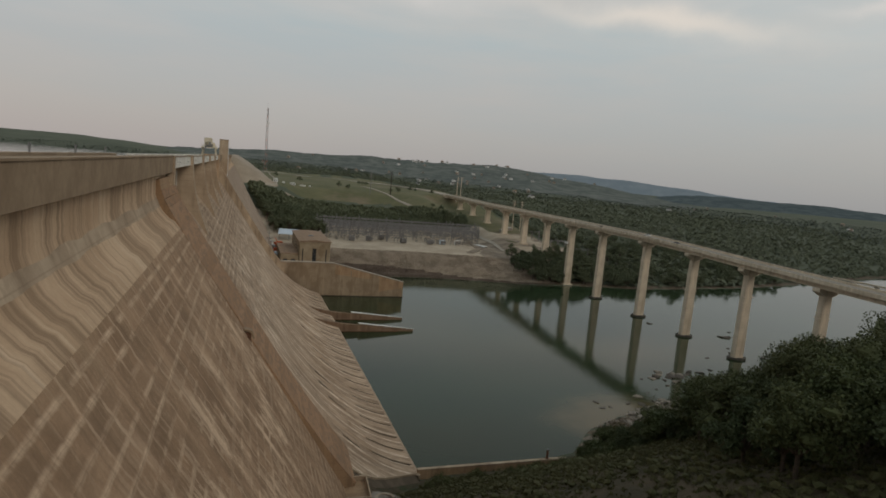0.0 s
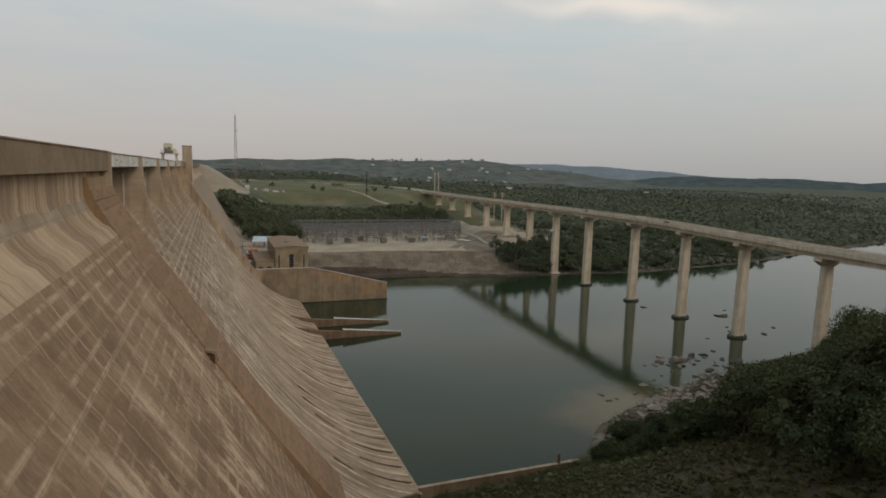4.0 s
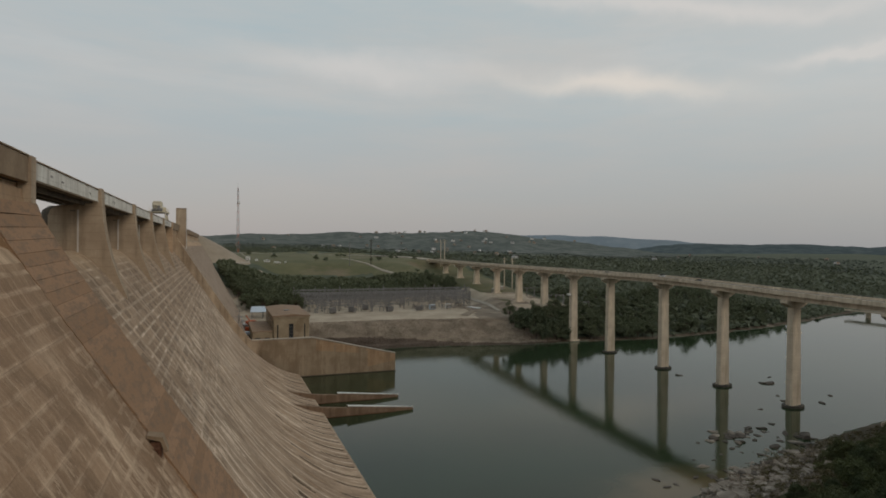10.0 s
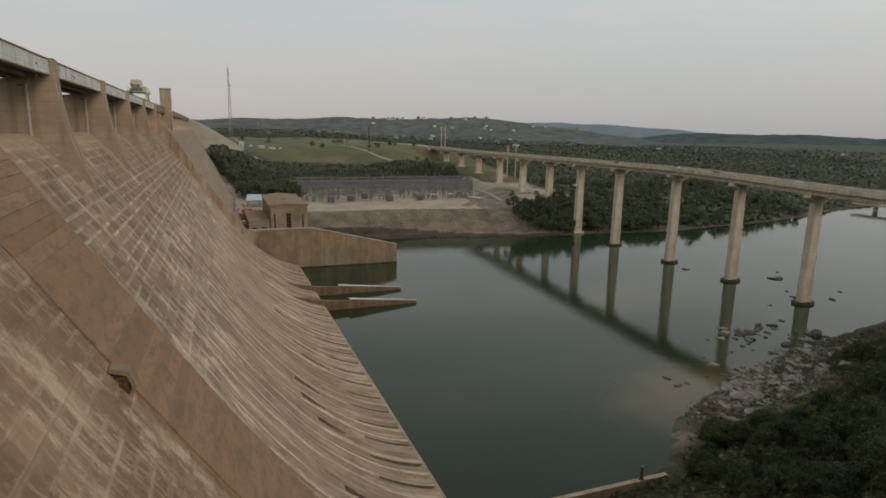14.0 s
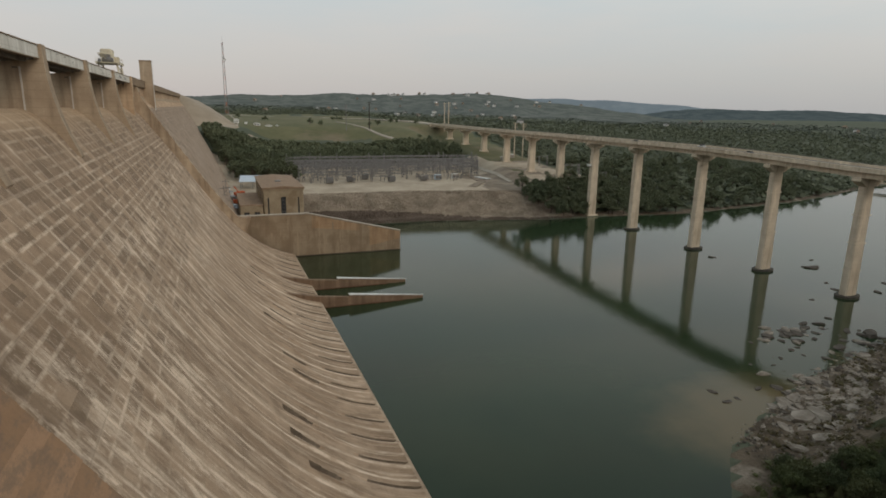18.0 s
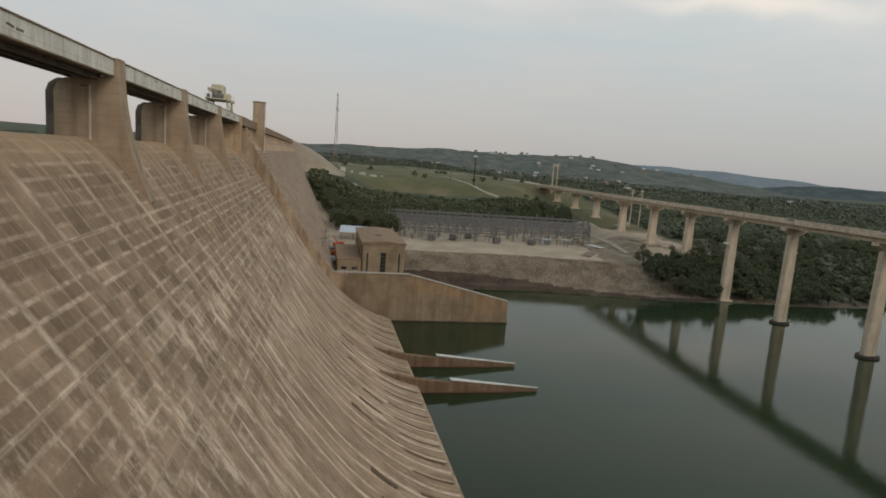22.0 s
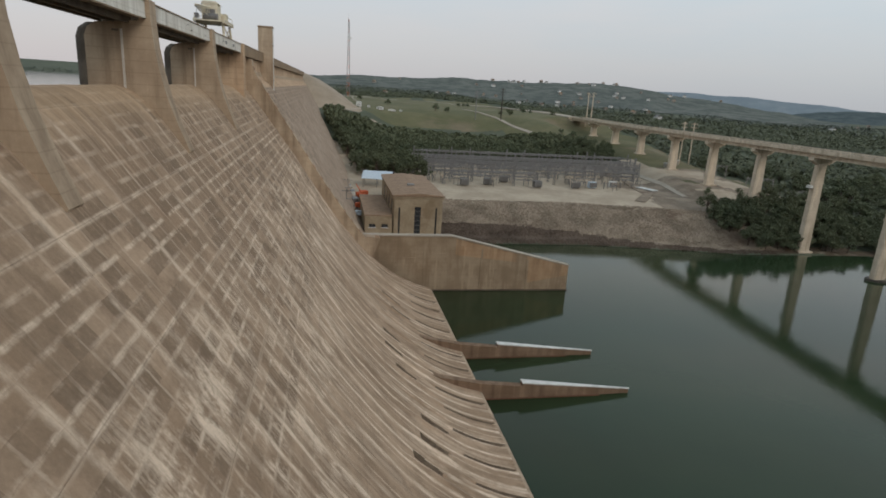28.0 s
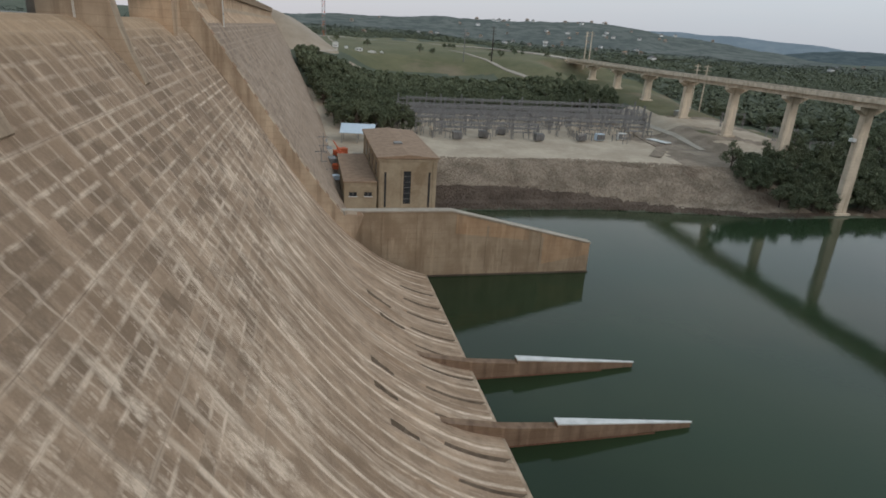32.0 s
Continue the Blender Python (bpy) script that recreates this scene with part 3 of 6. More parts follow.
def prism(outline, lo, hi, axis="y", bm=None):
    """An outline drawn out along an axis. The outline's pairs are x, z (axis y), y, z (axis x) or x, y (axis z)."""
    bm = bm or bmesh.new()

    def at(p, w):
        return {"y": (p[0], w, p[1]), "x": (w, p[0], p[1]), "z": (p[0], p[1], w)}[axis]
    a, b = [bm.verts.new(at(p, lo)) for p in outline], [bm.verts.new(at(p, hi)) for p in outline]
    n = len(outline)
    for k in range(n):
        bm.faces.new((a[k], a[(k + 1) % n], b[(k + 1) % n], b[k]))
    bm.faces.new(a[::-1])
    bm.faces.new(b)
    bmesh.ops.recalc_face_normals(bm, faces=bm.faces[:])
    return bm


def rod(bm, a, b, r0, r1=None, sides=6):
    """A round or tapered bar between two points."""
    a, b = Vector(a), Vector(b)
    r1 = r0 if r1 is None else r1
    q = (b - a).to_track_quat("Z", "Y").to_matrix()
    rings = []
    for p, r in ((a, r0), (b, r1)):
        rings.append([bm.verts.new(p + q @ Vector((r * math.cos(k * math.tau / sides), r * math.sin(k * math.tau / sides), 0))) for k in range(sides)])
    for k in range(sides):
        bm.faces.new((rings[0][k], rings[0][(k + 1) % sides], rings[1][(k + 1) % sides], rings[1][k]))
    bm.faces.new(rings[0][::-1])
    bm.faces.new(rings[1])
    return bm


def grid_mesh(name, cols, rows_, at, mats, slot=None, uv=None, smooth=True):
    """A sheet of cols x rows_ points; at(i, j) gives each place, slot(i, j) the material of each quad, uv(i, j) its metres."""
    verts = [at(i, j) for j in range(rows_) for i in range(cols)]
    faces = [(j * cols + i, j * cols + i + 1, (j + 1) * cols + i + 1, (j + 1) * cols + i) for j in range(rows_ - 1) for i in range(cols - 1)]
    me = bpy.data.meshes.new(name)
    me.from_pydata(verts, [], faces)
    for mt in mats:
        me.materials.append(mt)
    if slot:
        me.polygons.foreach_set("material_index", [slot(i, j) for j in range(rows_ - 1) for i in range(cols - 1)])
    if smooth:
        me.polygons.foreach_set("use_smooth", [True] * len(me.polygons))
    if uv:
        layer = me.uv_layers.new(name="metres")
        flat = []
        for j in range(rows_ - 1):
            for i in range(cols - 1):
                for a, b in ((i, j), (i + 1, j), (i + 1, j + 1), (i, j + 1)):
                    flat.extend(uv(a, b))
        layer.data.foreach_set("uv", flat)
    me.update()
    return me


def curve_at(points, v):
    """Reads a broken line of (v, value) pairs."""
    if v <= points[0][0]:
        return points[0][1]
    for (a, p), (b, q) in zip(points, points[1:]):
        if v <= b:
            return p + (q - p) * (v - a) / (b - a)
    return points[-1][1]


def ease(v, a, b):
    k = min(1.0, max(0.0, (v - a) / (b - a)))
    return k * k * (3 - 2 * k)


# ---- plan: the dam runs along y, the river lies on the +x side; water at z 0 ----
NEAR_Y, FAR_Y = 104.0, 338.0          # the spillway's two training walls
PIERS = (146.3, 191.0, 232.0, 276.0)
DECK_Z = 79.2                         # top of the girders and parapets
SPILL = ((-9.5, 58.0), (-9.3, 63.5), (-8.3, 66.3), (-6.3, 67.8), (-4.2, 68.2), (-2.4, 67.7), (-0.6, 66.4), (1.6, 63.9), (4.2, 60.3), (11.6, 50.0),
         (15.9, 43.6), (21.3, 35.4), (25.0, 30.0), (30.2, 23.2), (36.0, 16.6), (42.0, 11.2), (48.0, 7.0), (53.5, 4.2), (58.0, 2.7), (59.4, 2.4))


def resample(points, step):
    """Even steps along a smoothed broken line."""
    p = [Vector((x, 0, z)) for x, z in points]
    fine = []
    for k in range(len(p) - 1):
        p0, p1, p2, p3 = p[max(k - 1, 0)], p[k], p[k + 1], p[min(k + 2, len(p) - 1)]
        for s in range(12):
            t = s / 12
            fine.append(0.5 * (2 * p1 + (p2 - p0) * t + (2 * p0 - 5 * p1 + 4 * p2 - p3) * t * t + (3 * p1 - p0 - 3 * p2 + p3) * t ** 3))
    fine.append(p[-1])
    out, gone, want = [fine[0]], 0.0, step
    for a, b in zip(fine, fine[1:]):
        d = (b - a).length
        while gone + d >= want:
            out.append(a + (b - a) * ((want - gone) / d))
            want += step
        gone += d
    out.append(fine[-1])
    return out


def face_x(z):
    return curve_at([(zz, xx) for xx, zz in SPILL[::-1] if xx >= -4.2], z)


# ---- the spillway face ----
fine_prof = resample(SPILL, 0.25)
S_END = (len(fine_prof) - 1) * 0.25
BAY, LIFTS = 13.6, (0.0, 17.3, 27.5, 37.8, 48.0, 56.5, 67.2, 78.0, S_END)


def on_profile(s):
    k = min(len(fine_prof) - 2, max(0, int(s / 0.25)))
    a, b = fine_prof[k], fine_prof[k + 1]
    f = s / 0.25 - k
    d = (b - a).normalized()
    return a + (b - a) * f, Vector((-d.z, 0, d.x))


def first_y(x):
    """The face ends against the near hillside lower down."""
    return curve_at(((36, NEAR_Y), (41, 106.5), (45, 110.0), (50, 115.0), (55, 119.5), (59.4, 122.0)), x)


def scoop(y, s):
    """Depth of the flared slots that vent the bucket, and of the slits that run from them to the lip."""
    if s < 79.5:
        return 0.0
    q = (y - 148.4) / 8.15
    k = round(q)
    if k < -3 or k > 21:
        return 0.0
    jit = 0.9 * math.sin(k * 12.9)
    dy = (q - k) * 8.15
    head = 83.6 + 3.4 * math.sin(k * 5.3)
    deep = 0.0
    if math.sin(k * 7.7) + 0.6 * math.sin(k * 3.1) > -0.25 and head < s < head + 7.0 + 2 * jit and abs(dy) < 1.05 + 0.25 * jit - 0.09 * (s - head):
        deep = 1.7 * (1 - (s - head) / 9.0)
    slit = dy - 2.9 - 0.4 * jit
    if s > 94 + jit * 3 and abs(slit) < 0.34:
        deep = max(deep, 1.3 * ease(s, 93 + jit * 3, 101))
    swell = dy + 2.2
    if 79.5 < s < 96:
        deep -= 0.45 * math.exp(-(swell / 0.8) ** 2) * math.sin(math.pi * (s - 79.5) / 16.5)
    return deep


def base_at(i, j):
    s = S_END * j / 70
    p, n = on_profile(s)
    return (p.x - n.x * (0.45 + 3.2 * ease(s, 74, 79)), first_y(p.x) + (FAR_Y - first_y(p.x)) * i / 60, p.z - n.z * (0.45 + 3.2 * ease(s, 74, 79)))


spill = part("spillway_face", grid_mesh("spillway_face", 61, 71, base_at, [M_PIER]), None)
tagged(spill, "weathered streaked concrete spillway slope of the dam", "spillway", kind="structure")


def spill_panel(y0, y1, s0, s1):
    """One bay of one pour: a slab with its own edges, a little proud or shy of the next."""
    toe = s0 > 70
    ny, ns = max(2, int((y1 - y0) / (0.28 if toe else 0.7))), max(2, int((s1 - s0) / (0.45 if toe else 0.6)))
    off = random.uniform(-0.02, 0.02)

    def spot(i, j):
        a, b = min(max(i - 1, 0), ny), min(max(j - 1, 0), ns)
        y, s = y0 + 0.004 + (y1 - y0 - 0.008) * a / ny, s0 + 0.004 + (s1 - s0 - 0.008) * b / ns
        return a, b, y, s

    def at(i, j):
        a, b, y, s = spot(i, j)
        p, n = on_profile(s)
        h = off + 0.05 * noise.noise((y * 0.3, s * 0.4, 1.7)) + 0.025 * noise.noise((y * 1.1, s * 1.3, 6.1)) - scoop(y, s)
        if i != a + 1 or j != b + 1:
            h -= 0.4
        return (p.x + n.x * h, max(y, first_y(p.x)), p.z + n.z * h)
    # in toe panels, faces sunk by scoop take the colour with painted shade
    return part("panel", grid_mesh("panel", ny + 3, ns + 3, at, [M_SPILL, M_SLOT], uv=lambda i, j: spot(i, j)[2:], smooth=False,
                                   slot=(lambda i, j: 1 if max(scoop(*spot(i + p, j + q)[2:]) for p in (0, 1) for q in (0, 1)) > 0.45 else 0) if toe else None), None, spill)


bays = [NEAR_Y + 0.2 + BAY * k for k in range(18)] + [FAR_Y]
for s0, s1 in zip(LIFTS, LIFTS[1:]):
    for ya, yb in zip(bays, bays[1:]):
        spill_panel(ya, yb, s0, s1)
near_end = [on_profile(s)[0] for s in [30 + k for k in range(int(S_END) - 29)] + [S_END]]
part("end_wall", grid_mesh("end_wall", len(near_end), 2, lambda i, j: (near_end[i].x, first_y(near_end[i].x) - 0.02, near_end[i].z + 0.12 if j else -6.0), [M_PIER], smooth=False), None, spill)
part("end_kerb", grid_mesh("end_kerb", len(near_end), 2, lambda i, j: (near_end[i].x, first_y(near_end[i].x) + (0.5 if j else -0.021), near_end[i].z + 0.12), [M_PIER], smooth=False), None, spill)
lip = part("spillway_lip", prism(((59.3, 2.3), (60.1, 2.1), (60.3, -6), (56, -6), (56, 1.0)), 121.5, FAR_Y), M_PIER, spill)
core = part("spillway_core", prism(((-9.6, 63), (-9.6, -6), (34, -6), (34, 13.5), (29, 20.0), (13, 42.5), (1, 59.5), (-4, 64)), NEAR_Y, FAR_Y), M_PIER, spill)

# ---- plain sections at both ends of the spillway ----
WALLP = ((-0.6, 76.2), (-0.6, 73.6), (-0.4, 72.3), (0.3, 70.8), (1.5, 69.4), (2.9, 68.2), (6.6, 62.4), (14.9, 49.2), (27.0, 30.0), (39.0, 11.0), (46.0, 0.0), (48.0, -3.0))


def plain_section(name, y0, y1, mats, label, outline=WALLP):
    pr = resample(outline, 0.76)
    n = max(2, int(abs(y1 - y0) / 1.5))
    yy = [y0 + (y1 - y0) * k / n for k in range(n + 1)]

    def at(i, j):
        p = pr[j]
        k = (0.03 if j % 2 else -0.03) + 0.05 * noise.noise((yy[i] * 0.2, j * 0.3, 4.1))
        return (p.x + k, yy[i], p.z)
    cut = sum(1 for p in pr if p.z > 68.3)
    ob = part(name, grid_mesh(name, len(yy), len(pr), at, mats, slot=lambda i, j: 0 if j < cut else 1,
                              uv=lambda i, j: (yy[i], 20 + j * 0.76)), None)
    tagged(ob, label, "dam wall", kind="structure")
    part("wall_core", prism(((-9, 76.2), (-9, -6), (46, -6), (36, 14), (24, 33), (1, 69), (-0.8, 73.4), (-0.8, 76.2)), min(y0, y1), max(y0, y1)), M_PIER, ob)
    return ob


wall_south = plain_section("wall_south", -190.0, 92.0, [M_FLUTE, M_FACE], "streaked buff concrete dam wall flaring into a gridded slope")
wall_north = plain_section("wall_north", FAR_Y + 3.0, 722.0, [M_FLUTE, M_GREYWALL], "grey concrete dam wall beyond the spillway")


def parapet(owner, y0, y1):
    part("parapet", boxes((-0.4, 0.5, y0, y1, 76.3, DECK_Z), bevel=0.06), M_PARAPET, owner, "plain brown concrete parapet band")
    part("coping", boxes((-0.5, 0.62, y0, y1, DECK_Z + 0.003, DECK_Z + 0.16)), M_PARAPET, owner)
    part("roadway", boxes((-8.6, -0.45, y0, y1, 76.3, 77.6)), M_ASPHALT, owner)
    part("upstream_parapet", boxes((-9.3, -8.7, y0, y1, 76.3, DECK_Z - 0.3), bevel=0.05), M_PARAPET, owner)
    n = int((y1 - y0) / 18)
    for k in range(n):
        yy = y0 + (k + 0.5) * (y1 - y0) / n
        part("rail_post", boxes((-8.8, -8.6, yy - 0.1, yy + 0.1, DECK_Z - 0.3, DECK_Z + 0.75)), M_STEEL, owner)


parapet(wall_south, -190.0, 102.4)
parapet(wall_north, 322.0, 722.0)

# ---- piers and spans over the spillway ----
PIER_SIDE = ((-7.4, 64.0), (-7.4, 74.3), (-7.0, 75.4), (-6.0, 76.1), (-0.6, 76.6), (-0.6, DECK_Z + 0.1), (0.75, DECK_Z + 0.1), (0.85, 76.5), (1.1, 73.4), (1.6, 70.2),
             (2.4, 66.8), (3.6, 63.2), (5.0, 59.6), (4.0, 58.0), (-2.0, 62.0))


def spillway_pier(y, label):
    ob = thing("spillway_pier", (0, y, 0), 0, label, "bridge pier", "piers on the spillway crest")
    part("pier_body", prism(PIER_SIDE, -1.5, 1.5), M_PIER, ob)
    bm = bmesh.new()
    rings = []
    for z, x in ((63.5, -7.4), (74.2, -7.4), (75.3, -7.0), (76.0, -6.0)):
        rings.append([bm.verts.new((x - 1.5 * math.sin(math.pi * k / 8), 1.5 * math.cos(math.pi * k / 8), z)) for k in range(9)])
    for a, b in zip(rings, rings[1:]):
        for k in range(8):
            bm.faces.new((a[k], a[k + 1], b[k + 1], b[k]))
    bm.faces.new(rings[-1])
    bmesh.ops.recalc_face_normals(bm, faces=bm.faces[:])
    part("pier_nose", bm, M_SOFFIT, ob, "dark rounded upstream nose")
    part("gate_groove", boxes((-3.0, -2.7, -1.56, -1.45, 66.0, 75.4)), M_GIRDER, ob, "pale vertical streak of an old slot")
    part("drain_hole", boxes((-4.0, -3.2, -1.54, -1.4, 75.1, 75.35)), M_SOFFIT, ob)
    return ob


for py in PIERS:
    spillway_pier(py, "tall weathered concrete pier flaring down onto the spillway crest")


def span(y0, y1):
    ob = thing("spillway_span", (0, (y0 + y1) / 2, 0), 0, "pale girder span carrying the dam road over the spillway", "bridge span", "spans over the spillway")
    h = (y1 - y0) / 2
    part("fascia_girder", boxes((-0.25, 0.25, -h, h, 77.05, DECK_Z - 0.15), bevel=0.05), M_GIRDER, ob, "pale stained fascia girder")
    part("flange", boxes((-0.32, 0.34, -h, h, 76.9, 77.046)), M_GIRDER, ob)
    part("flange", boxes((-0.34, 0.40, -h, h, DECK_Z - 0.147, DECK_Z)), M_PARAPET, ob, "dark weathered top flange")
    # slab and inner girders coloured dark for the shade under the road
    part("deck_slab", boxes((-7.0, -0.26, -h, h, 76.95, 77.5)), M_SOFFIT, ob, "underside of the road slab, shade in its dark colour")
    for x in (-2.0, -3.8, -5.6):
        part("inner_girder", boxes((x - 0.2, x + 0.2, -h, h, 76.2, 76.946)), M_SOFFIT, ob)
    for k in range(3):
        # weathered scribble marks on the paint
        yy, zz = random.uniform(-h + 2, h - 2), random.uniform(77.5, 78.6)
        for q in range(3):
            part("scribble_mark", boxes((0.251, 0.257, yy + q * 0.5, yy + q * 0.5 + random.uniform(0.2, 0.6), zz + random.uniform(-0.1, 0.1), zz + random.uniform(0.14, 0.3))), M_SOFFIT, ob)
    part("far_girder", boxes((-7.3, -7.0, -h, h, 76.6, DECK_Z - 0.2)), M_GIRDER, ob)
    return ob


edges = (102.6,) + PIERS + (320.0,)
for k, (a, b) in enumerate(zip(edges, edges[1:])):
    span(a + 0.75, b - 0.75)

# ---- the brown training walls down the slope ----
TRAIN = ((-0.6, 76.0), (0.6, 76.0), (0.9, 74.0), (1.5, 72.2), (3.6, 68.6), (7.2, 62.8), (14.4, 51.6), (20.2, 42.6), (26.6, 33.2), (32.4, 25.4), (36.6, 20.2))


def training_wall(name, y0, y1, label, line=TRAIN, body=M_BROWN, sink=0.0):
    """A band of slabs down the slope, laid like shingles; sink lowers the edge at y0 towards the face beside it."""
    low = [(x - 2.2, z - 6.5) for x, z in line[::-1] if z < 72] + [(-6.0, 66.0), (-6.0, 76.0)]
    ob = part(name, prism([(x - sink * 0.95, z - sink * 0.62) for x, z in line] + low, y0, y1), body, None)
    tagged(ob, label, "training wall", kind="structure")
    pr = resample([p for p in line if p[1] < 75], 1.45)
    for k, (a, b) in enumerate(zip(pr, pr[1:])):
        d = (b - a).normalized()
        up = Vector((-d.z, 0, d.x)) * -1 if d.x < 0 else Vector((-d.z, 0, d.x))
        ya, yb = y0 + 0.1 + random.uniform(0, 0.2), y1 - 0.1 - random.uniform(0, 0.3)
        bm = bmesh.new()
        tops, feet = [], []
        for p, q, t in ((a, d * 0.006, 0.06), (b, d * -0.006, 0.09 + random.uniform(0, 0.03))):
            for y, f in ((ya, sink), (yb, 0.0)):
                o = p + q - up * f
                tops.append(bm.verts.new((o.x + up.x * t, y, o.z + up.z * t)))
                feet.append(bm.verts.new((o.x - up.x * 0.4, y, o.z - up.z * 0.4)))
        for f in ((tops[0], tops[1], tops[3], tops[2]), (feet[0], feet[1], feet[3], feet[2]), (tops[0], tops[1], feet[1], feet[0]),
                  (tops[2], tops[3], feet[3], feet[2]), (tops[0], tops[2], feet[2], feet[0]), (tops[1], tops[3], feet[3], feet[1])):
            bm.faces.new(f)
        bmesh.ops.recalc_face_normals(bm, faces=bm.faces[:])
        part("slab", bm, M_SLAB if y1 - y0 > 6 or k % 3 == 0 else M_PIER, ob)
    return ob


def slab_mat():
    m = Mat("rust-washed slab concrete", 0.92)
    col = m.mix(m.rand(), (0.285, 0.170, 0.098), (0.375, 0.226, 0.134))
    col = m.mix(m.math("MULTIPLY", m.band(m.noise(m.scaled(m.obj, (0.9, 0.35, 0.9)), 1.0, 6, 0.75), 0.44, 0.62), 0.7), col, (0.205, 0.142, 0.098))
    g = m.noise(m.obj, 2.5, 5, 0.7)
    return m.done(m.mix(0.45, col, m.mix(g, (0.5, 0.5, 0.5), (1.3, 1.3, 1.3)), "MULTIPLY"), g, 0.4, 0.08)


M_SLAB = slab_mat()
training_near = training_wall("training_wall_south", 89.3, NEAR_Y + 0.2, "rust-brown stepped concrete training wall down the dam slope", sink=0.75)
training_far = training_wall("training_wall_north", FAR_Y - 0.4, FAR_Y + 3.4, "narrow rust-brown training wall beside the powerhouse",
                             [p for p in TRAIN if p[0] < 37] + [(36.5, 20.8), (41.5, 20.3)], M_PIER)
part("end_post", boxes((-0.6, 0.8, 102.4, 104.3, 68.0, DECK_Z + 0.1), bevel=0.05), M_PIER, training_near)
part("buff_face", boxes((-6.0, -0.7, 91.8, 104.1, 62, 76.2)), M_BUFF, training_near)
part("abutment_pier", boxes((-7.2, 0.8, 318.8, 322.6, 62, DECK_Z + 0.1)), M_BUFF, training_far)
part("end_wall", boxes((-7.2, -0.9, 320.0, FAR_Y + 3.0, 58, 76.2)), M_BUFF, training_far)

# ---- ground, river and lake ----
FARSHORE = ((-200, 412), (150, 410), (200, 401), (225, 395), (268, 395), (330, 388), (390, 396), (465, 409), (555, 435), (640, 463), (740, 492), (850, 521), (1500, 700), (4500, 1300))
NEARSHORE = ((20, 120), (59, 121), (100, 124), (112, 130), (124, 141), (135, 149), (156, 157), (180, 166), (225, 177), (265, 184), (400, 205), (700, 285), (1200, 420), (4500, 800))
SLOPE = ((20, 0.48), (45, 0.54), (62, 0.60), (100, 0.62), (140, 0.56), (260, 0.42), (500, 0.34), (4500, 0.2))


def ridge(x, y):
    """Height of the hills round the horizon."""
    r = math.hypot(x, y)
    az = math.degrees(math.atan2(x, y))
    k = ease(r, 1100, 2700)
    n = noise.fractal((x * 0.0011, y * 0.0011, 3.3), 1.0, 2.0, 4)
    top = curve_at(((-180, 40), (-60, 35), (-16, 25), (-11, 30), (-9, 50), (-4, 58), (0, 66), (12, 74), (18, 60), (25, 68), (29, 52), (33, 30), (37, 14), (42, 10), (46, 18), (51, 28), (57, 36), (90, 60), (180, 45)), az)
    low = 0.35 + 0.65 * (1 - ease(az, -14, -6))
    return k * low * (top + 14 * n) + 14 * low * ease(r, 3000, 4300)


def land(x, y):
    n1 = noise.noise((x * 0.02, y * 0.02, 0.4))
    n2 = noise.noise((x * 0.09, y * 0.09, 2.4))
    nearline, farline = curve_at(NEARSHORE, x), curve_at(FARSHORE, x)
    if x < -12:
        # lake bed and the far lake shore
        return 40 + ridge(x, y) * 0.9 + 25 * ease(math.hypot(x, y), 1500, 2300)
    s, d = nearline - y + 4 * n1, y - farline + 3 * n1 * ease(x, 230, 260)
    if s > 0:
        beach = 3 + 11 * ease(x, 112, 134) * (1 - ease(x, 225, 262))
        z = 0.25 + 0.10 * min(s, beach) + max(0.0, s - beach) * curve_at(SLOPE, x)
        z = 68 - 7 * math.log1p(math.exp(min(60, (68 - z) / 7)))
        z = max(z, 0.2) + 0.6 * n2 + 2 * n1 * ease(s, 20, 60)
        # made-up ground behind the river wall
        z = max(z, 2.5 * ease(s, -0.5, 2.5) * ease(x, 56, 62) * (1 - ease(x, 102, 108)))
        return z + ridge(x, y) * 0.5
    if d > 0:
        west = 1 - ease(x, 225, 300)
        up = d + 135 * (1 - ease(x, 15, 95)) * ease(d, 70, 150)
        bench = curve_at(((0, 0.2), (8, 1.2), (34, 14.2), (60, 15.4), (190, 17.5), (225, 19.0), (300, 28.5), (330, 36.0), (365, 45.5), (400, 49.5), (500, 53.0), (640, 54.5), (900, 55.5), (1600, 55.0)), up)
        rise = curve_at(((0, 0.2), (8, 1.2), (34, 14.2), (60, 15.4), (150, 17.0), (185, 21.0), (215, 29.0), (252, 39.0), (300, 45.5), (345, 48.5), (420, 51.5), (640, 54.5), (1600, 55.0)), d)
        bench += (rise - bench) * ease(x, 170, 235)
        wild = curve_at(((0, 0.2), (14, 1.5), (30, 4.0), (90, 12.0), (160, 19.0), (300, 30.0), (600, 38.0), (1600, 48.0)), d)
        wild = wild + (bench - wild) * ease(d, 150, 420) * (1 - ease(x, 280, 420))
        z = bench * west + wild * (1 - west)
        # the spur that carries the bridge up to its abutment
        spur = curve_at(((395, 0.3), (402, 1.0), (414, 6.0), (430, 12.0), (444, 15.0), (490, 21.0), (540, 24.5), (593, 30.0), (642, 33.5), (694, 36.5), (725, 40.5), (738, 44.0), (749, 50.6), (800, 51.5), (900, 53.0)), y)
        z += (spur - z) * ease(x, 236, 256) * (1 - ease(x, 292, 325)) * (1 - ease(y, 880, 980))
        return z + 0.35 * n2 * ease(d, 3, 20) + 3 * n1 * ease(d, 400, 600) + ridge(x, y) * (1 if x < 500 else 1.1)
    depth = min(-s, -d)
    return -0.15 - min(5.0, 0.10 * depth)


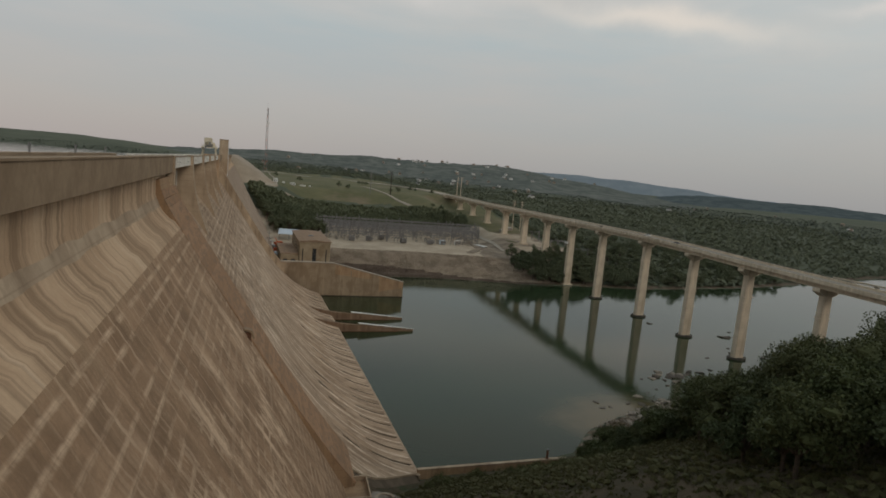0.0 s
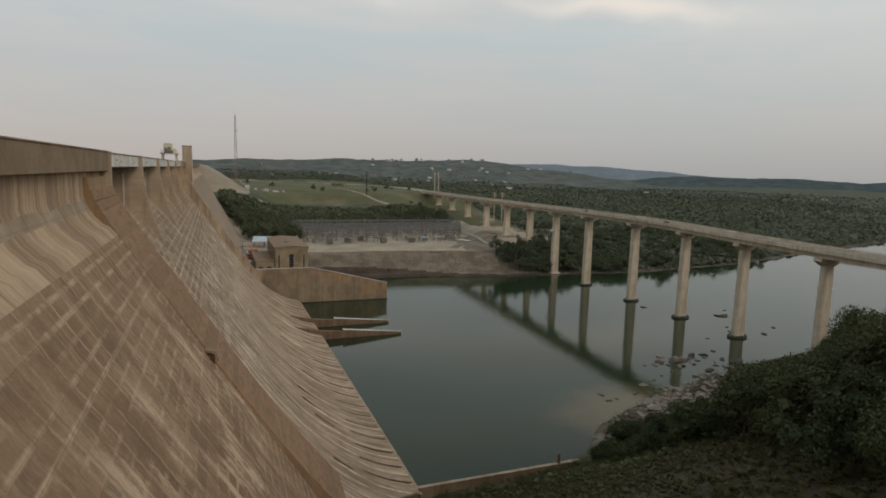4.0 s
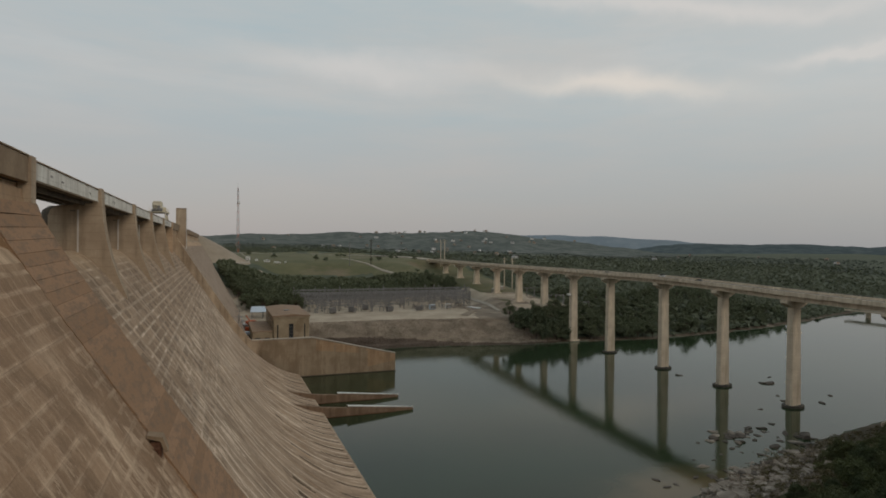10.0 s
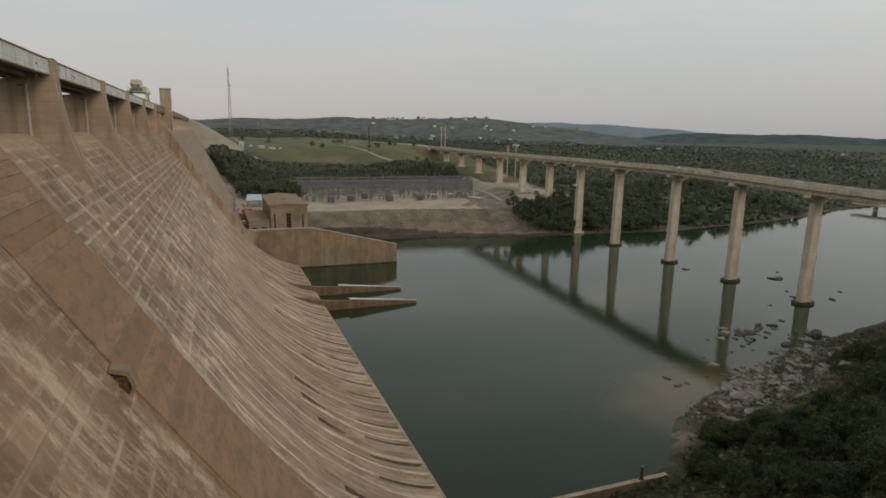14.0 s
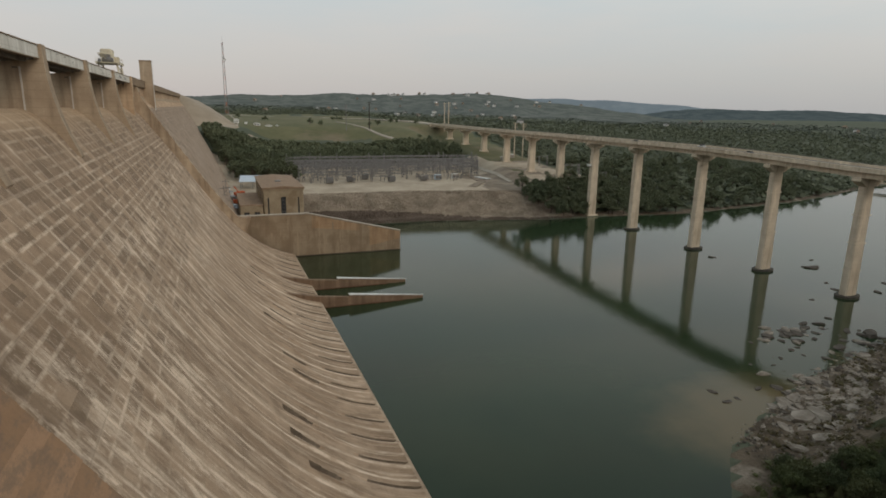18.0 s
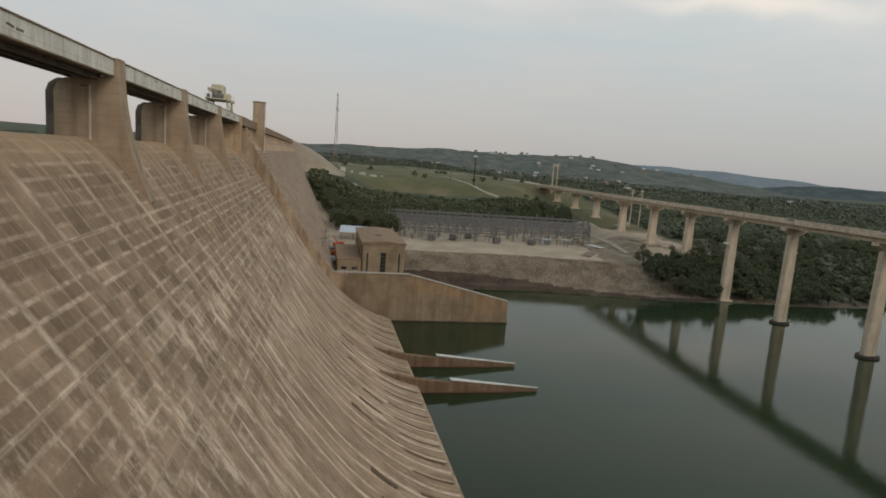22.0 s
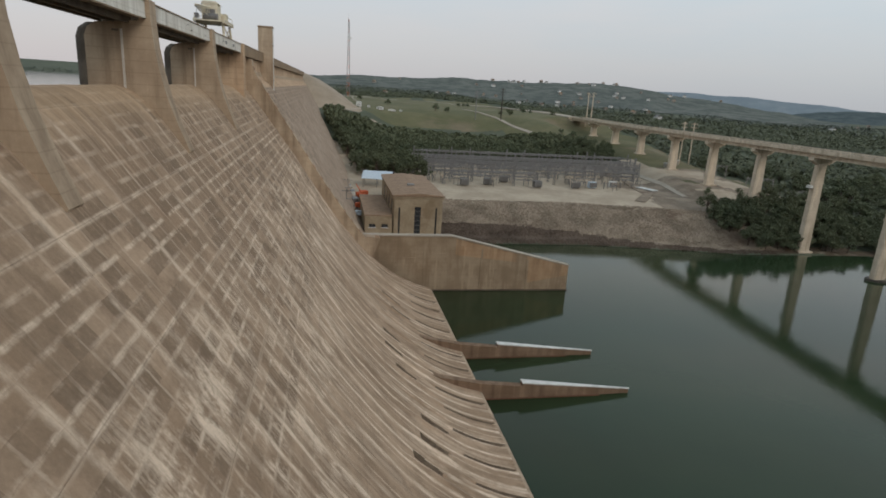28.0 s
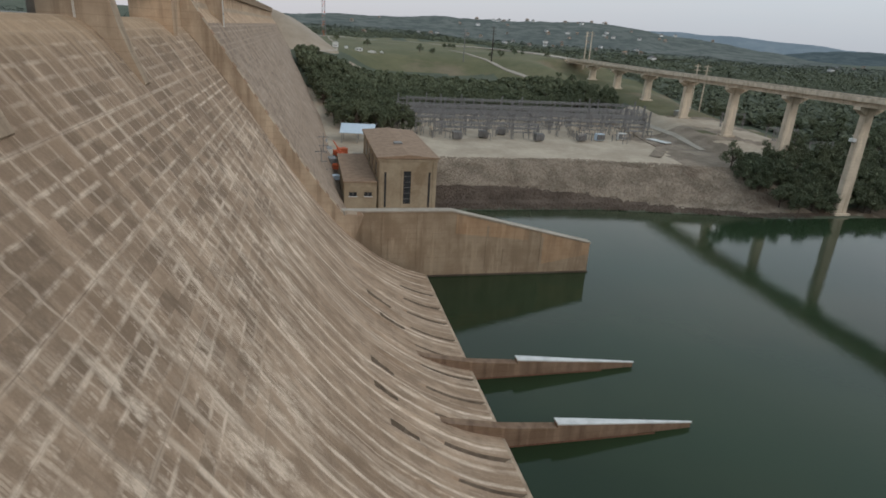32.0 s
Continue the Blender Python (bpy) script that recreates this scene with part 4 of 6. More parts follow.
def lines(lo, a, b, hi, step, grow):
    """Even lines from a to b, then wider and wider ones out to lo and hi."""
    mid = [a + step * k for k in range(int((b - a) / step) + 1)]
    up, down, g = [mid[-1]], [a], step
    while up[-1] < hi:
        g *= grow
        up.append(up[-1] + g)
    g = step
    while down[-1] > lo:
        g *= grow
        down.append(down[-1] - g)
    return down[:0:-1] + mid + up[1:]


gx, gy = lines(-4300, -60, 460, 4300, 4.0, 1.07), lines(-4300, -80, 700, 4300, 4.0, 1.07)
heights = {}


def ground_at(i, j):
    x, y = gx[i], gy[j]
    z = land(x, y)
    heights[i, j] = z
    return (x, y, z)


def cover(i, j):
    """Which surface lies here: 0 scrub, 1 meadow, 2 woods, 3 gravel, 4 riprap, 5 rock shelf."""
    x, y = (gx[i] + gx[i + 1]) / 2, (gy[j] + gy[j + 1]) / 2
    n = noise.noise((x * 0.03, y * 0.03, 7.7))
    d, s = y - curve_at(FARSHORE, x), curve_at(NEARSHORE, x) - y
    if d > 0 and x < 252 + 10 * n:
        if d < 36 + 4 * n:
            return 6 if d < 18 - 13 * ease(x, 90, 225) + 2 * n else 4
        if d < 182 and x > 0:
            return 3 if x < 212 + 14 * n or d > 120 else 4
        if (d > 318 or (x > 190 and d > 200)) and y < 1120 + 120 * n:
            return 1
        return 2
    if 0 < d < 9 + 4 * n and x > 235:
        return 5
    if d > 0 and x < 330 and 40 < d < 150:
        return 3 if n > 0.12 else (4 if n > -0.22 else 1)
    if 150 <= d < 480 and x < 318 + 12 * n:
        return 1
    if 0 < s < 22 + 9 * n and 116 < x < 218:
        return 5
    if s > 0 and x < 130 + 40 * n:
        return 0
    return 2 if math.hypot(x, y) > 420 or s <= 0 else 0


ground = part("ground", grid_mesh("ground", len(gx), len(gy), ground_at, [M_GRASSY, M_MEADOW, M_WOODS, M_GRAVEL, M_RIPRAP, M_ROCKBED, M_RIPWET], slot=cover), None)
tagged(ground, "hill country ground with scrub, gravel, meadow and woods", "ground", kind="structure")


def sheet(name, corners, z, mat, label):
    bm = bmesh.new()
    bm.faces.new([bm.verts.new((x, y, z)) for x, y in corners])
    ob = part(name, bm, mat)
    return tagged(ob, label, "water", kind="structure")


sheet("river_water", ((46, 90), (4300, 90), (4300, 1400), (46, 1400)), 0.0, M_WATER, "still green river water below the dam")
sheet("lake_water", ((-4300, -4300), (-9.2, -4300), (-9.2, 740), (-70, 740), (-70, 1500), (-4300, 1500)), 61.0, M_LAKE, "pale lake water behind the dam")


# ---- hills beyond the woods, blue from haze in their colour ----
def backdrop_hills(name, line, near, top_at, rough, mat, label):
    """A ridge by its bearing from the dam and its height: a long wooded slope up to the crest, and a short fall behind it."""
    lo, hi = line[0][0], line[-1][0]

    def at(i, j):
        az = radians(lo + (hi - lo) * i / 220)
        k = j / 12
        top = curve_at(line, math.degrees(az)) + rough * noise.fractal((i * 0.05, top_at * 0.01, 1.7), 1.0, 2.0, 5) + rough * 0.12 * noise.noise((i * 1.7, top_at, 0.3))
        r = near + (top_at - near) * k * 1.08
        x, y = r * math.sin(az), r * math.cos(az)
        z = 30 + (top - 30) * ease(k, 0.0, 0.92) - (35 if j == 12 else 0)
        return (x, y, z + (6 * noise.noise((x * 0.008, y * 0.008, 4.0)) if 0 < j < 11 else 0))
    return tagged(part(name, grid_mesh(name, 221, 13, at, [mat]), None), label, "hills", kind="structure")


backdrop_hills("backdrop_ridge_far", ((8, 60), (20, 98), (25, 142), (31, 157), (36, 147), (41, 120), (46, 94), (52, 72), (80, 60)), 4200, 4450, 14, M_RIDGE, "hills far beyond the river in a blue-grey haze colour")
backdrop_hills("backdrop_ridge_mid", ((32, 20), (37, 50), (41, 78), (45, 88), (50, 82), (56, 82), (80, 88)), 2200, 2900, 10, M_RIDGEMID, "wooded ridge beyond the river, haze in its blue-green colour")
backdrop_hills("backdrop_ridge_near", ((-9, 70), (-4, 92), (0, 100), (6, 113), (14, 120), (19, 117), (25, 124), (28, 116), (32, 98), (36, 76), (40, 56), (44, 40)), 1500, 2350, 9, M_RIDGENEAR, "wooded hills beyond the meadow, haze in their grey-green colour")

# ---- works below the dam ----
def on_land(x, y):
    return max(0.0, land(x, y))


wing = part("wing_wall", prism(((28, -5), (28, 20.2), (67.5, 20.2), (112.5, 9.6), (112.5, -5)), 341.6, 344.0, "y"), M_WINGWALL)
tagged(wing, "stained concrete wing wall sloping down into the river", "wing wall", kind="structure")
part("coping", prism(((28, 20.2), (67.5, 20.2), (112.7, 9.6), (112.7, 9.95), (67.5, 20.6), (28, 20.6)), 341.3, 344.2, "y"), M_ROADPALE, wing, "pale coping")
part("waterline_band", boxes((56, 112.8, 341.2, 341.58, -2, 0.45)), M_RIPWET, wing, "dark wet band at the waterline")
for x0, x1, z0, z1 in ((44.2, 46.6, 5, 17.5), (49.0, 54.5, 4.0, 12.5), (47.2, 48.2, 4, 19), (57.4, 58.2, 3.5, 19.4), (62, 66, 6, 14), (78.5, 79.2, 2, 15.8), (84, 90, 3, 8.5), (96, 96.8, 1.2, 12)):
    part("wall_panel", boxes((x0, x1, 341.44, 341.56, z0, z1)), M_WINGWALL, wing)
part("stained_panel", prism(((96, 3.0), (96, 13.2), (112.3, 9.4), (112.3, 6.0)), 341.5, 341.585, "y"), M_BROWN, wing, "orange rust-stained end")
part("stained_panel", prism(((69, 13.5), (69, 19.4), (92, 14.0), (92, 11.0)), 341.5, 341.58, "y"), M_BROWN, wing, "brown rain-stained upper band")
apron = part("powerhouse_apron", boxes((24, 73, 344.2, 381, -5, 7.5)), M_GRAVEL)
tagged(apron, "pale concrete apron round the powerhouse", "apron", kind="structure")


def splitter(y, label):
    """A low wedge-shaped guide wall that runs out from the spillway lip."""
    ob = thing("guide_wall", (0, y, 0), 0, label, "guide wall", "guide walls at the spillway lip")
    bm = prism(((44.5, -4), (44.5, 8.2), (50, 6.2), (60, 4.2), (70, 3.2), (70, -4)), -0.9, 0.9)
    part("root", bm, M_GUIDE, ob, "rust-stained root of the wall")
    bm = bmesh.new()
    lo = [bm.verts.new(p) for p in ((70.02, -0.9, -4), (98, -0.12, -4), (98, 0.12, -4), (70.02, 0.9, -4))]
    hi = [bm.verts.new(p) for p in ((70.02, -0.9, 3.9), (98, -0.12, 1.0), (98, 0.12, 1.0), (70.02, 0.9, 3.9))]
    bm.faces.new(lo[::-1])
    bm.faces.new(hi)
    for k in range(4):
        bm.faces.new((lo[k], lo[(k + 1) % 4], hi[(k + 1) % 4], hi[k]))
    part("blade", bm, M_GUIDE, ob)
    bm = bmesh.new()
    lo = [bm.verts.new(p) for p in ((69.9, -1.0, 3.92), (98.2, -0.16, 1.02), (98.2, 0.16, 1.02), (69.9, 1.0, 3.92))]
    hi = [bm.verts.new(v.co + Vector((0, 0, 0.28))) for v in lo]
    bm.faces.new(lo[::-1])
    bm.faces.new(hi)
    for k in range(4):
        bm.faces.new((lo[k], lo[(k + 1) % 4], hi[(k + 1) % 4], hi[k]))
    part("white_cap", bm, M_WHITE, ob, "white-coated sloping cap")
    part("wet_band", boxes((58, 90, -0.96, -0.905, -1, 0.35)), M_RUST, ob)
    return ob


for gy_ in (286.2, 264.0):
    splitter(gy_, "wedge-shaped concrete guide wall with a white sloping cap")

# powerhouse
ph = thing("powerhouse", (60.3, 380, 14), 0, "buff concrete powerhouse with tall slit windows and gravel roof", "powerhouse")
part("hall", boxes((-10, 10.4, 0, 58, -9, 13.6), bevel=0.15), M_POWER, ph)
part("cornice", boxes((-10.3, 10.7, -0.35, 58.3, 12.6, 13.4)), M_POWER, ph)
part("roof", prism(((-10.7, 13.603), (11.1, 13.603), (11.1, 14.0), (0.2, 14.9), (-10.7, 14.0)), -0.8, 58.6, "y"), M_ROOF, ph, "tan gravel roof")
for x in (-7.6, 7.8):
    part("slot_window", boxes((x - 0.35, x + 0.35, -0.06, 0.3, -3.6, 8.8)), M_GLASSDK, ph, "dark narrow slot window")
tall = part("tall_window", boxes((-1.3, 1.3, -0.05, 0.3, -2.4, 9.2)), M_GLASSDK, ph, "tall dark window in a pale surround")
part("surround", boxes((-2.0, -1.3, -0.25, 0.2, -4.5, 9.8), (1.3, 2.0, -0.25, 0.2, -4.5, 9.8), (-1.3, 1.3, -0.25, 0.2, 9.2, 9.8)), M_POWER, tall)
for z in (-0.6, 1.4, 3.4, 5.4, 7.4):
    part("glazing_bar", boxes((-1.3, 1.3, -0.09, -0.04, z - 0.06, z + 0.06)), M_STEELDK, tall)
for x in (-9.2, 9.4):
    part("pilaster", boxes((x - 0.45, x + 0.45, -0.3, 0.1, -8, 12.5), bevel=0.05), M_POWER, ph)
for y in (8, 20, 32, 44):
    part("side_window", boxes((10.3, 10.5, y - 1.6, y + 1.6, 3, 10)), M_GLASSDK, ph)
    part("side_window", boxes((-10.1, -9.9, y - 1.6, y + 1.6, 6, 11)), M_GLASSDK, ph)
part("roof_vent", boxes((-2, 1, 20, 23, 14.5, 15.4), bevel=0.1), M_STEEL, ph)
annex = thing("annex_building", (44.3, 380, 14), 0, "low concrete annex with small windows beside the powerhouse", "annex")
part("block", boxes((-5.6, 5.6, 0.4, 48, -9, 5.0), bevel=0.1), M_POWER, annex)
part("roof", boxes((-5.8, 5.6, 0.2, 48.2, 5.003, 5.4)), M_ROOF, annex, "brown felt roof")
for x in (-2.6, 2.6):
    w = part("window", boxes((x - 1.3, x + 1.3, 0.3, 0.5, 0.2, 1.6)), M_GLASSDK, annex)
    part("window_sill", boxes((x - 1.5, x + 1.5, 0.15, 0.45, -0.05, 0.18)), M_WHITE, w)
    part("mullion", boxes((x - 0.08, x + 0.08, 0.24, 0.34, 0.2, 1.6)), M_STEELDK, w)

# service yard behind the powerhouse
shed = thing("open_shed", (51, 478, 15.4), -8, "open steel shed with a pale blue sheet roof", "shed")
part("roof", prism(((-5.6, 4.9), (5.6, 7.9), (5.6, 8.15), (-5.6, 5.15)), -8.5, 8.5, "x"), M_BLUE, shed, "pale blue sheet roof")
for x in (-7.5, 0, 7.5):
    for y, top in ((-5, 5.0), (5, 7.7)):
        part("post", boxes((x - 0.15, x + 0.15, y - 0.15, y + 0.15, -0.3, top)), M_STEEL, shed)
lorry = thing("crane_truck", (40, 440, 14.6), 20, "orange-red crane truck parked in the powerhouse yard", "truck")
part("chassis", boxes((-1.2, 1.2, -4, 4, 0.7, 1.3)), M_STEELDK, lorry)
part("cab", boxes((-1.2, 1.2, 2.2, 4.2, 1.3, 3.4), bevel=0.2), M_RED, lorry, "orange-red cab")
part("turret", boxes((-1.2, 1.2, -3, 1.2, 1.3, 3.2), bevel=0.15), M_RED, lorry)
part("boom", rod(bmesh.new(), (0, -2, 3.2), (0, 6.5, 6.8), 0.4, 0.25), M_RED, lorry)
for x in (-1.1, 1.1):
    for y in (-3, -1.4, 3):
        part("wheel", rod(bmesh.new(), (x - 0.2, y, 0.6), (x + 0.2, y, 0.6), 0.6, sides=12), M_STEELDK, lorry)
for x, y, h, mt, lab in ((36, 452, 2.6, M_WHITE, "white steel storage container in the yard"), (36.5, 428, 3.0, M_STEEL, "grey switch cabinet in the yard"), (34.5, 470, 2.6, M_WHITE, "white steel storage container in the yard"),
                         (54, 455, 2.8, M_HOUSE, "pale block store in the yard")):
    c = thing("yard_container", (x, y, 14.6), random.uniform(-8, 8), lab, "container")
    part("shell", boxes((-1.3, 1.3, -3, 3, 0, h), bevel=0.08), mt, c)
    part("lid", boxes((-1.4, 1.4, -3.1, 3.1, h + 0.01, h + 0.15)), M_STEEL, c)
for x, y in ((31.5, 395), (33.0, 425)):
    mast = thing("yard_mast", (x, y, 14), 0, "thin steel mast with cross arms in the yard", "mast")
    part("pole", rod(bmesh.new(), (0, 0, 0), (0, 0, 14), 0.22, 0.14), M_STEEL, mast)
    for z in (6, 9, 12.5):
        part("cross_arm", boxes((-2.2, 2.2, -0.12, 0.12, z, z + 0.25)), M_STEEL, mast)

def truss_boom():
    """A short lattice jib that reaches along the road."""
    bm = bmesh.new()
    for dx in (-0.5, 0.5):
        rod(bm, (-0.9 + dx, -1.6, 5.9), (-1.0 + dx * 0.4, -15, 7.0), 0.12)
        rod(bm, (-0.9 + dx, -1.6, 8.0), (-1.0 + dx * 0.4, -15, 7.3), 0.12)
        for k in range(6):
            a, b = k / 6, (k + 1) / 6
            rod(bm, (-0.9 + dx, -1.6 - 13.4 * a, 5.9 + 1.1 * a), (-0.9 + dx * (1 - 0.6 * b), -1.6 - 13.4 * b, 8.0 - 0.7 * b), 0.08)
    return bm


for x, y, w, h, mt, lab in ((38, 420, 3.2, 2.2, M_RED, "orange steel skip in the powerhouse yard"), (42, 452, 4.0, 2.6, M_RED, "orange-red plant frame in the powerhouse yard"), (46, 436, 3.0, 1.6, M_WHITE, "white crate in the powerhouse yard"),
                            (34, 410, 2.4, 2.8, M_STEEL, "grey steel cabinet beside the annex"), (33.5, 440, 3.0, 2.0, M_RUST, "rusty scrap bin in the yard"), (48, 446, 3.6, 1.4, M_HOUSE, "pale pallet stack in the yard"), (37, 402, 2.6, 2.0, M_BLUE, "pale blue tank in the yard")):
    crate = thing("yard_crate", (x, y, 14.6), random.uniform(-25, 25), lab, "crate")
    part("body", boxes((-w / 2, w / 2, -w * 0.4, w * 0.4, 0.15, h), bevel=0.08), mt, crate)
    for q in (-0.3, 0.3):
        part("skid", boxes((w * q - 0.12, w * q + 0.12, -w * 0.4, w * 0.4, -0.2, 0.148)), M_STEELDK, crate)


# tall block on the far section of the dam
pyl = thing("dam_tower", (1.3, 375.5, 56), 0, "tall plain concrete tower block on the dam face", "tower")
part("shaft", boxes((-2.6, 2.5, -1.6, 1.6, 0, 32.2), bevel=0.1), M_PIER, pyl)
part("cap_slab", boxes((-2.7, 2.6, -1.7, 1.7, 32.2, 32.7)), M_PARAPET, pyl)
part("corner_pipe", rod(bmesh.new(), (2.62, -1.5, 3), (2.62, -1.5, 32), 0.16, sides=8), M_WHITE, pyl, "white pipe down one corner")
for z in (8, 14, 20, 26):
    part("pipe_clip", boxes((2.4, 2.85, -1.75, -1.3, z, z + 0.25)), M_STEEL, pyl)

# gantry crane on the dam road
cr = thing("gantry_crane", (-3.2, 300, 77.6), 0, "cream steel gantry crane standing on the dam road", "crane")
for x in (-3.2, 3.2):
    for y in (-5.5, 5.5):
        part("leg", rod(bmesh.new(), (x, y, 0), (x * 0.85, y * 0.85, 4.6), 0.34, 0.28), M_CRANE, cr)
        part("wheel_truck", boxes((x - 0.35, x + 0.35, y - 1.0, y + 1.0, 0.0, 0.7), bevel=0.08), M_STEELDK, cr)
    part("brace", rod(bmesh.new(), (x, -5.3, 0.6), (x * 0.87, 5.0, 4.4), 0.14), M_CRANE, cr)
    part("brace", rod(bmesh.new(), (x, 5.3, 0.6), (x * 0.87, -5.0, 4.4), 0.14), M_CRANE, cr)
    part("side_beam", boxes((x - 0.3, x + 0.3, -6.4, 6.4, 4.5, 5.3)), M_CRANE, cr)
    part("handrail", boxes((x - 0.05, x + 0.05, -6.3, 6.3, 6.3, 6.4), (x - 0.05, x + 0.05, -6.3, -6.2, 5.3, 6.4), (x - 0.05, x + 0.05, 6.2, 6.3, 5.3, 6.4), (x - 0.05, x + 0.05, -0.05, 0.05, 5.3, 6.4)), M_CRANE, cr)
part("platform", boxes((-2.88, 2.88, -6.4, 6.4, 4.8, 5.1)), M_CRANE, cr)
house_ = part("machinery_house", boxes((-2.4, 1.2, -1.6, 2.6, 5.1, 9.0), bevel=0.1), M_CRANE, cr)
part("louvre", boxes((-1.8, 0.6, -1.66, -1.6, 6.6, 7.8)), M_STEELDK, house_)
part("hood", prism(((-2.6, 9.003), (1.4, 9.003), (0.8, 9.6), (-2.0, 9.6)), -1.7, 2.7), M_CRANE, house_)
part("cabin", boxes((0.0, 2.4, 3.2, 5.6, 5.1, 7.4), bevel=0.1), M_CRANE, cr)
part("winch", rod(bmesh.new(), (-1.6, -4.2, 5.9), (1.6, -4.2, 5.9), 0.75, sides=12), M_STEELDK, cr)
part("boom", truss_boom(), M_CRANE, cr)
part("back_boom", rod(bmesh.new(), (-0.8, 5.5, 5.6), (-0.8, 10, 5.2), 0.35, 0.25), M_CRANE, cr)
part("hook_block", boxes((-1.4, -0.6, -14.9, -14.1, 4.6, 5.6), bevel=0.1), M_STEELDK, cr)
part("hook_cable", rod(bmesh.new(), (-1.0, -14.5, 5.6), (-1.0, -14.5, 6.9), 0.05), M_STEELDK, cr)

# iron hood on the slope, platform box at its foot
hood = thing("outlet_hood", (15.0, 88.6, 49.7), 0, "small rusty hooded outlet on the dam slope", "outlet hood")
part("hood", prism(((-1.0, 1.3), (0.4, 1.0), (0.9, -0.4), (0.6, -0.5), (0.2, 0.6), (-1.0, 1.0)), -0.8, 0.8), M_PARAPET, hood)
part("mouth", boxes((-0.9, 0.3, -0.55, 0.55, -1.3, 0.5)), M_RUST, hood, "dark rusty mouth")
part("bracket", boxes((-1.2, 0.2, -1.0, -0.82, -0.2, 0.05)), M_RUST, hood)
pit = thing("valve_box", (33.9, 87.6, 12.9), -4, "open concrete valve box with a brown floor below the slope", "valve box")
part("floor", boxes((-4, 4, -3.6, 3.6, 5.6, 6.4)), M_BROWN, pit)
for dims in ((-4.3, 4.3, -3.95, -3.6, 0, 7.4), (-4.3, 4.3, 3.6, 3.95, 0, 7.4), (-4.3, -4.0, -3.6, 3.6, 0, 7.4), (4.0, 4.3, -3.6, 3.6, 0, 7.4)):
    part("rim", boxes(dims), M_PIER, pit)
well = thing("round_well", (43.5, 94.4, land(43.5, 94.4) + 0.1), 0, "round concrete well ring in a pale broken slab", "well")
bm = bmesh.new()
n = 20
ring = [[bm.verts.new((r * math.cos(k * math.tau / n), r * math.sin(k * math.tau / n), z)) for k in range(n)] for r, z in ((2.2, -2.5), (2.1, 0.55), (1.6, 0.5), (1.55, -1.0))]
for a, b in zip(ring, ring[1:]):
    for k in range(n):
        bm.faces.new((a[k], a[(k + 1) % n], b[(k + 1) % n], b[k]))
part("ring", bm, M_GRAVEL, well)
part("bottom", rod(bmesh.new(), (0, 0, -1.2), (0, 0, -0.7), 1.57, sides=20), M_EARTH, well, "earth-filled bottom")
bm = bmesh.new()
edge = [(3.0 + 1.1 * noise.noise((k * 0.9, 3.1, 0.2)) + 0.5 * math.cos(k * 0.63), k * math.tau / 26) for k in range(26)]
lo, hi = [[bm.verts.new((r * math.cos(q), r * math.sin(q), z + 0.28 * math.cos(q) * -r * 0.45)) for r, q in edge] for z in (-0.9, 0.22)]
for k in range(26):
    bm.faces.new((lo[k], lo[(k + 1) % 26], hi[(k + 1) % 26], hi[k]))
bm.faces.new(hi)
bmesh.ops.recalc_face_normals(bm, faces=bm.faces[:])
part("slab", bm, M_STONE, well, "pale broken slab")
bank = part("river_wall", boxes((59.6, 104, 122.6, 123.4, -4, 3.0), bevel=0.06), M_BROWN)
tagged(bank, "low brown retaining wall along the near river bank", "river wall", kind="structure")
part("coping", boxes((59.6, 104.2, 122.45, 123.55, 3.003, 3.2), bevel=0.03), M_PIER, bank, "weathered tan coping")
gauge = thing("gauge_post", (98, 123, 3.2), 0, "rusty upright gauge post on the river wall", "post")
part("post", boxes((-0.24, 0.24, -0.24, 0.24, 0, 2.6), bevel=0.05), M_RUST, gauge)
part("plate", boxes((-0.45, 0.45, -0.42, 0.42, 0, 0.25)), M_RUST, gauge)
part("cap", boxes((-0.34, 0.34, -0.34, 0.34, 2.6, 2.75)), M_STEELDK, gauge)

toe_line = [p for p in near_end if p.x > 37.5]
berm = part("toe_berm", grid_mesh("toe_berm", len(toe_line), 3, lambda i, j: (toe_line[i].x, first_y(toe_line[i].x) - (0.03, 3.0, 12.0)[j], (toe_line[i].z - 0.3, toe_line[i].z - 0.8, min(toe_line[i].z - 1.5, land(toe_line[i].x, first_y(toe_line[i].x) - 12) - 0.5))[j]), [M_EARTH, M_GRASSY],
                                 slot=lambda i, j: j), None)
tagged(berm, "brown earth berm along the foot of the spillway end", "berm", kind="structure")

# ---- rockfill embankment beyond the concrete ----
def emb_at(i, j):
    y = 600 + j * 10.0 if j < 60 else 1200 + (j - 60) * 40.0
    x = -90 + i * 4.0
    d = math.hypot(1.05 * max(0, x - 1.0), min(0.0, y - 735)) if x > -9 else (-9 - x) * 1.1
    d = max(d, 0)
    return (x, y, 79.0 - 0.55 * d + 0.25 * noise.noise((x * 0.2, y * 0.2, 9)))


emb = part("embankment", grid_mesh("embankment", 48, 68, emb_at, [M_EMBANK]), None)
tagged(emb, "tan rockfill embankment continuing the dam", "embankment", kind="structure")

# ---- highway bridge ----
DECKTOP = ((-400, 46.0), (140, 49.6), (214, 51.1), (255, 52.4), (301, 53.3), (352, 53.1), (399, 53.0), (500, 52.6), (600, 52.1), (745, 52.6), (1200, 55.0))
PIER_Y = (82.0, 126.0, 170.0, 213.6, 254.5, 299.5, 352.5, 399.0, 444.0, 491.0, 540.0, 593.0, 644.0, 695.0)


def bx(y):
    """The bridge crosses at a slight slant to the dam."""
    return 257.4 + 0.042 * (y - 214)


